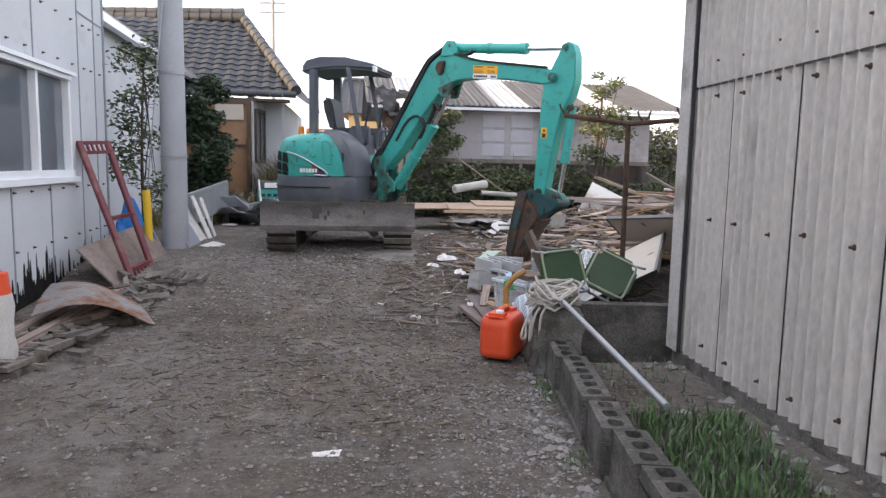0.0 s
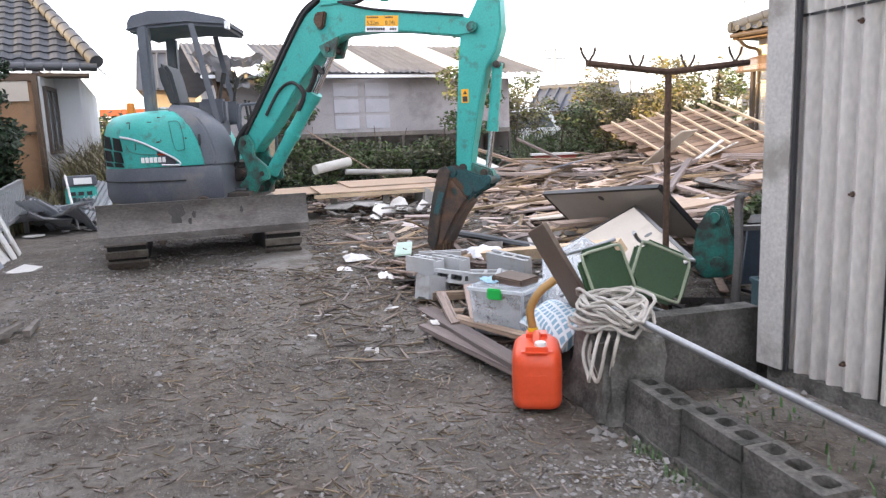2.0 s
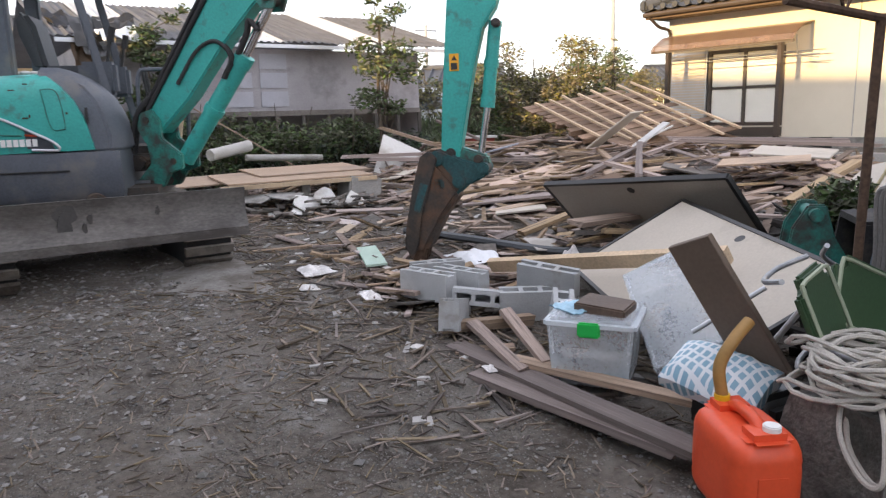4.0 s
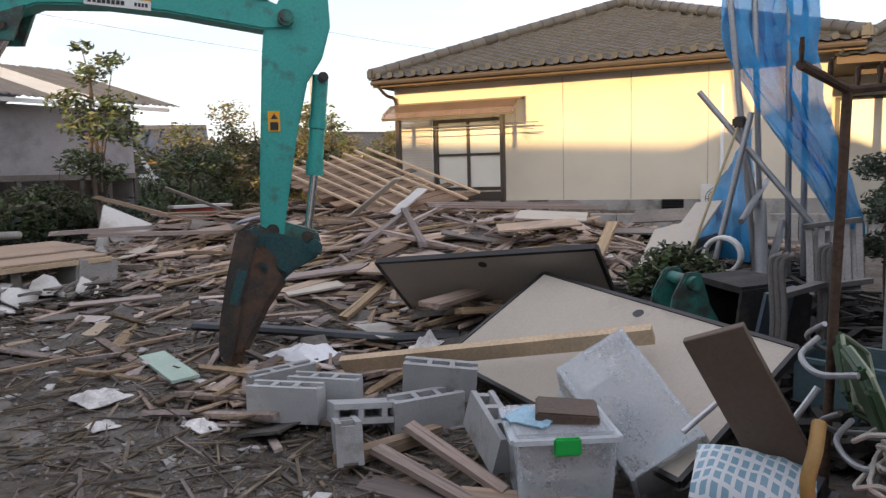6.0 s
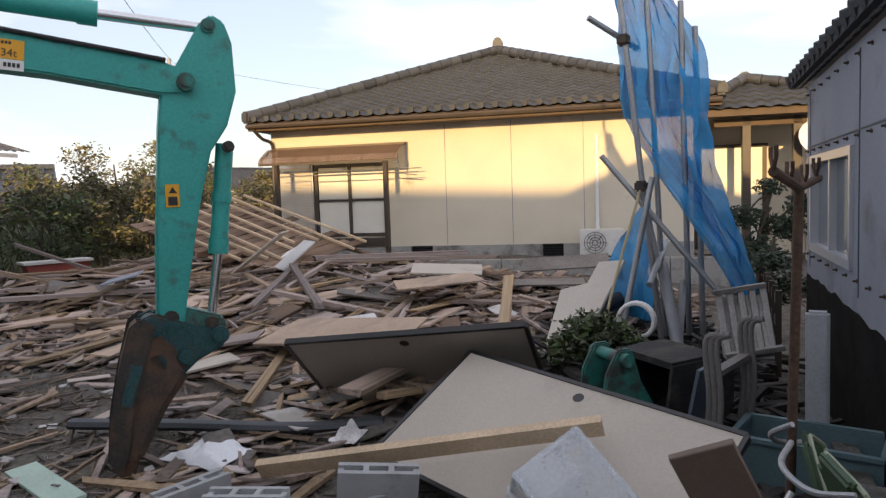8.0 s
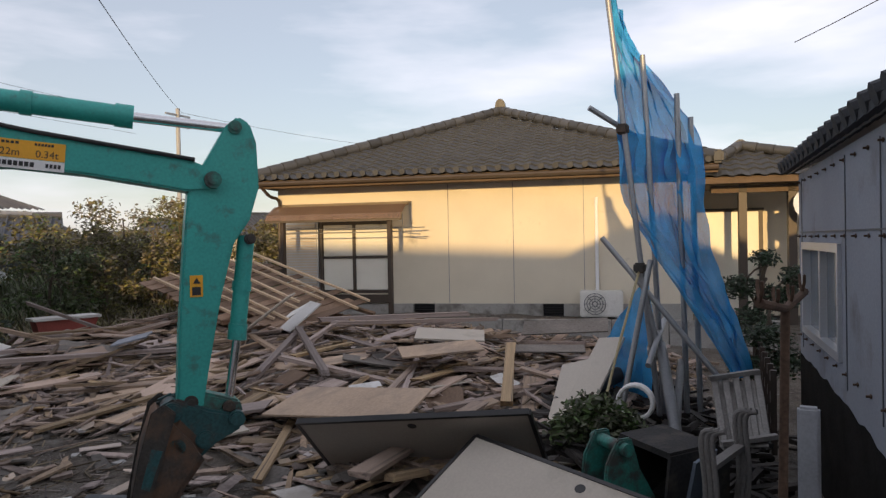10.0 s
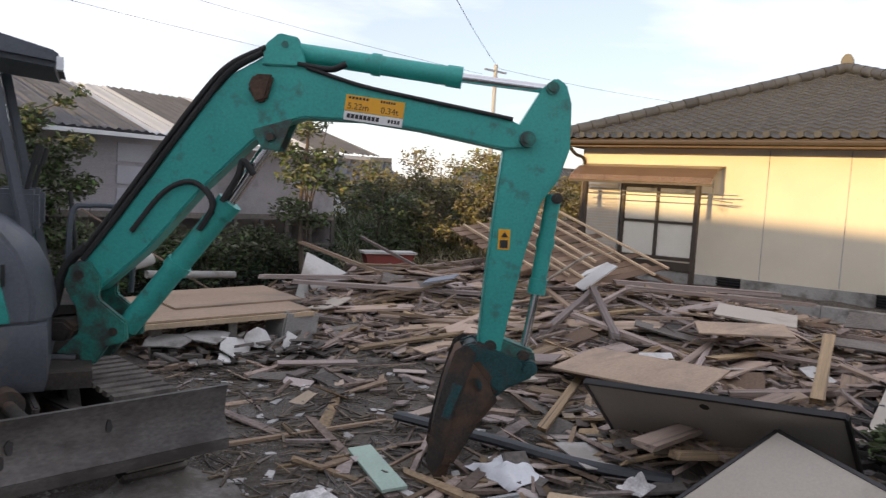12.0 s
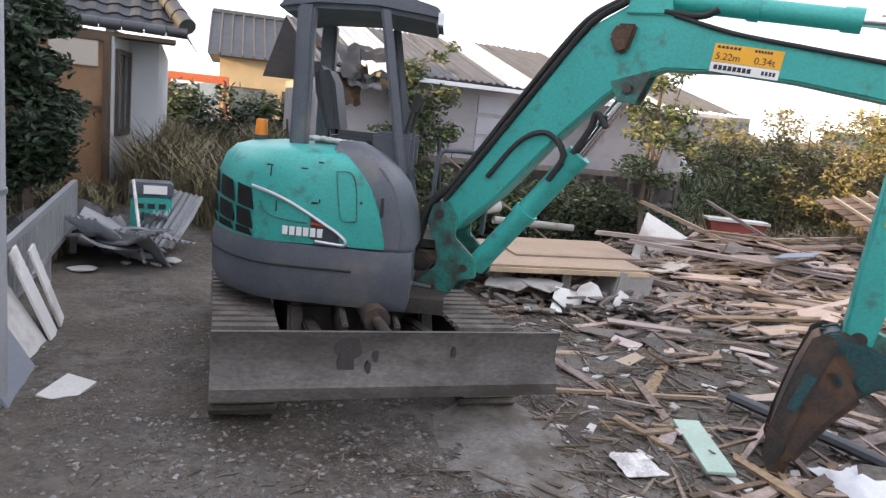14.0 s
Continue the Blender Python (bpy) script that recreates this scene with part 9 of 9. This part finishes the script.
for k in range(6):
    g_ = (k + 0.5) / 6
    for f0, f1 in ((0.02, 0.1), (0.92, 0.99)):
        bm = nb()
        beam(bm, R0.lerp(T0, f0).lerp(R1.lerp(T1, f0), g_), R0.lerp(T0, f1).lerp(R1.lerp(T1, f1), g_), 0.02, 0.02)
        part("bar", bm, MAROON, mr)
# rusty corrugated sheet bent over timbers
bm = nb()
g_ = []
for i in range(41):
    row = []
    for j in range(97):
        u, v = i / 40, j / 96
        a, b = V(-3.12, 5.25, 0.2).lerp(V(-2.42, 5.83, 0.02), u), V(-3.42, 6.1, 0.3).lerp(V(-2.85, 6.35, 0.12), u)
        q = a.lerp(b, v) + Z * (0.13 * math.sin(math.pi * min(u * 1.05, 1.0)) * (1 - 0.45 * v) + 0.03 * math.sin(v * 3.1) + 0.011 * math.sin(v * 22 * math.pi))
        row.append(bm.verts.new(q))
    g_.append(row)
for i in range(40):
    for j in range(96):
        bm.faces.new((g_[i][j], g_[i + 1][j], g_[i + 1][j + 1], g_[i][j + 1]))
bmesh.ops.solidify(bm, geom=bm.faces[:], thickness=0.003)
solo("corrugated_sheet", bm, mat("rusting_zinc", (0.45, 0.44, 0.43), 0.55, 0.3, var=0.15, bump=0.08, dirt=(0.34, 0.14, 0.045), amount=0.5, dscale=2.2), "rust-streaked corrugated metal sheet on timbers", "metal sheet")
for a, b, w, t in (((-2.95, 4.3, 0.06), (-3.1, 6.6, 0.14), 0.07, 0.06), ((-3.1, 4.2, 0.07), (-3.3, 6.2, 0.1), 0.08, 0.07), ((-3.25, 4.9, 0.05), (-2.85, 5.9, 0.1), 0.06, 0.05), ((-3.1, 6.6, 0.1), (-3.2, 7.4, 0.12), 0.08, 0.05)):
    a, b = Vector(a), Vector(b)
    m, L = basis(a, b)
    ob = new("wood_plank", unit[random.randrange(5)])
    ob.matrix_basis = m @ Matrix.Translation((L / 2, 0, -t / 2)) @ Matrix.Diagonal((L, w, t, 1))
    tagged(ob, "old timber lying along the workshop", "plank", "timbers by the workshop")
splinters("debris", 260, lambda: (random.gauss(-3.0, 0.16), random.uniform(4.4, 7.4)), lambda x, y: (random.uniform(0.06, 0.35), random.uniform(0.03, 0.1), random.uniform(0.01, 0.05), random.uniform(0, 0.06)), GREYWOOD, "broken wood and dirt under the metal sheet")
sk = thing("sack", "white sack with a red top by the workshop", "sack", m=pose(-3.05, 4.55, 0.02, 0, 0, 20))
for nm, z0, z1, mm in (("body", 0.0, 0.48, PLASTER), ("band", 0.48, 0.62, RED)):
    bm = nb()
    prev = None
    for k in range(6):
        f = k / 5
        z = z0 + (z1 - z0) * f
        rr = 0.21 * (1 - 0.15 * (z / 0.62) ** 2)
        ring = [bm.verts.new((rr * math.cos(a) * (1 + 0.1 * noise.noise(Vector((math.cos(a) * 2, math.sin(a) * 2, z * 6)))), rr * 0.75 * math.sin(a) * (1 + 0.1 * noise.noise(Vector((math.cos(a) * 2, math.sin(a) * 2, z * 6 + 9)))), z)) for a in [i * 0.3142 for i in range(20)]]
        if prev:
            for i in range(20):
                bm.faces.new((prev[i], prev[(i + 1) % 20], ring[(i + 1) % 20], ring[i]))
        else:
            bm.faces.new(ring[::-1])
        prev = ring
    bm.faces.new(prev)
    part(nm, bm, mm, sk, "red printed band" if nm == "band" else "")
bm = nb()
tube(bm, [V(-3.75, 8.95, 0.0), V(-3.78, 8.98, 0.85), V(-3.8, 9.0, 1.0)], 0.05, 12)
solo("cable_guard", bm, YELLOW, "yellow plastic guard on the pole stay", "cable guard")
bm = nb()
tube(bm, [V(-3.79, 8.99, 0.9), V(-3.66, 9.52, 4.1)], 0.008, 5)
solo("stay_wire", bm, GALV, "steel stay wire of the utility pole", "wire")
crumple((-4.15, 9.3, 0.0), 0.5, 0.5, 0.9, BLUETARP, "blue tarpaulin bundle against the annexe", "tarpaulin")
fe = thing("slat_fence", "grey slatted metal fence panel lying askew", "fence", (-4.1, 12.4, 0.2), world=True)
Fa, Fb = V(-3.95, 10.9, 0.85), V(-4.27, 13.9, 0.98)
for dz, w in ((0, 0.06), (-0.46, 0.05)):
    bm = nb()
    beam(bm, Fa + Z * dz, Fb + Z * dz, 0.05, w)
    part("rail", bm, ALU, fe)
for i in range(24):
    p = Fa.lerp(Fb, i / 23)
    bm = nb()
    beam(bm, p, p - Z * 0.46, 0.03, 0.05)
    part("slat", bm, ALU, fe)
for i in (0.02, 0.5, 0.98):
    p = Fa.lerp(Fb, i)
    bm = nb()
    beam(bm, p - Z * 0.4, V(p.x, p.y, 0.05), 0.06, 0.06)
    part("post", bm, ALU, fe)
# crumpled corrugated sheets, black tarpaulin, generator
for i in range(14):
    bm = nb()
    yaw, tl = random.uniform(-3.1, 3.1), random.uniform(-0.7, 0.7)
    c_ = V(-3.75 + random.uniform(-0.5, 0.5), 13.9 + random.uniform(-0.8, 0.6), 0.36 + 0.03 * i * random.random())
    m = Matrix.Translation(c_) @ Matrix.Rotation(yaw, 4, "Z") @ Matrix.Rotation(tl, 4, "X") @ Matrix.Rotation(random.uniform(-0.3, 0.3), 4, "Y")
    W, L = random.uniform(0.3, 0.6), random.uniform(0.5, 1.1)
    prev = None
    for a in range(25):
        u = a / 24 - 0.5
        r_ = [bm.verts.new(m @ V(u * W, (v - 0.5) * L, 0.018 * math.sin(u * 40) + 0.08 * u * math.sin(v * 5 + i))) for v in (0, 0.33, 0.66, 1)]
        if prev:
            for q in range(3):
                bm.faces.new((prev[q], r_[q], r_[q + 1], prev[q + 1]))
        prev = r_
    bmesh.ops.solidify(bm, geom=bm.faces[:], thickness=0.004)
    solo("corrugated_sheet", bm, mat("pale_zinc_sheet", (0.5, 0.52, 0.54), 0.45, 0.4, var=0.15, bump=0.06, dirt=(0.25, 0.22, 0.2), amount=0.3) if i == 0 else bpy.data.materials["pale_zinc_sheet"], "bent pale corrugated sheet in a scrap pile", "metal sheet", "bent sheets")
crumple((-4.5, 14.3, 0.15), 1.2, 1.2, 0.55, BLACKEDGE, "black tarpaulin heaped by the scrap", "tarpaulin")
gs = thing("generator", "teal portable generator standing on scrap sheets", "generator", m=pose(-3.55, 14.4, 0.42, 0, 0, 10))
bm = nb()
add_box(bm, (0, 0, 0.22), (0.46, 0.34, 0.4))
bevel(bm, 0.03)
part("body", bm, TEAL, gs)
bm = nb()
add_box(bm, (0, 0, 0.5), (0.5, 0.38, 0.16), None, 0.95)
bevel(bm, 0.02)
part("top", bm, CHARCOAL, gs)
bm = nb()
add_box(bm, (0.04, -0.195, 0.5), (0.26, 0.01, 0.1))
part("panel", bm, SIGN_W, gs)
bm = nb()
for x in (-0.12, 0.0, 0.12):
    add_box(bm, (x, -0.175, 0.3), (0.08, 0.01, 0.06))
part("socket", bm, BLACKEDGE, gs)
bm = nb()
tube(bm, curve_pts([V(-3.72, 14.2, 1.02), V(-3.65, 14.0, 0.8), V(-3.5, 13.6, 0.3), V(-3.4, 13.2, 0.27)], 5), 0.018, 8)
solo("hose", bm, PLASTER, "white hose hanging from the generator", "hose")
bm = nb()
beam(bm, V(-4.55, 16.6, 0.3), V(-4.6, 16.6, 1.9), 0.06, 0.06)
solo("timber_post", bm, BROWNWOOD, "thin wooden post before the boarded wall", "post")
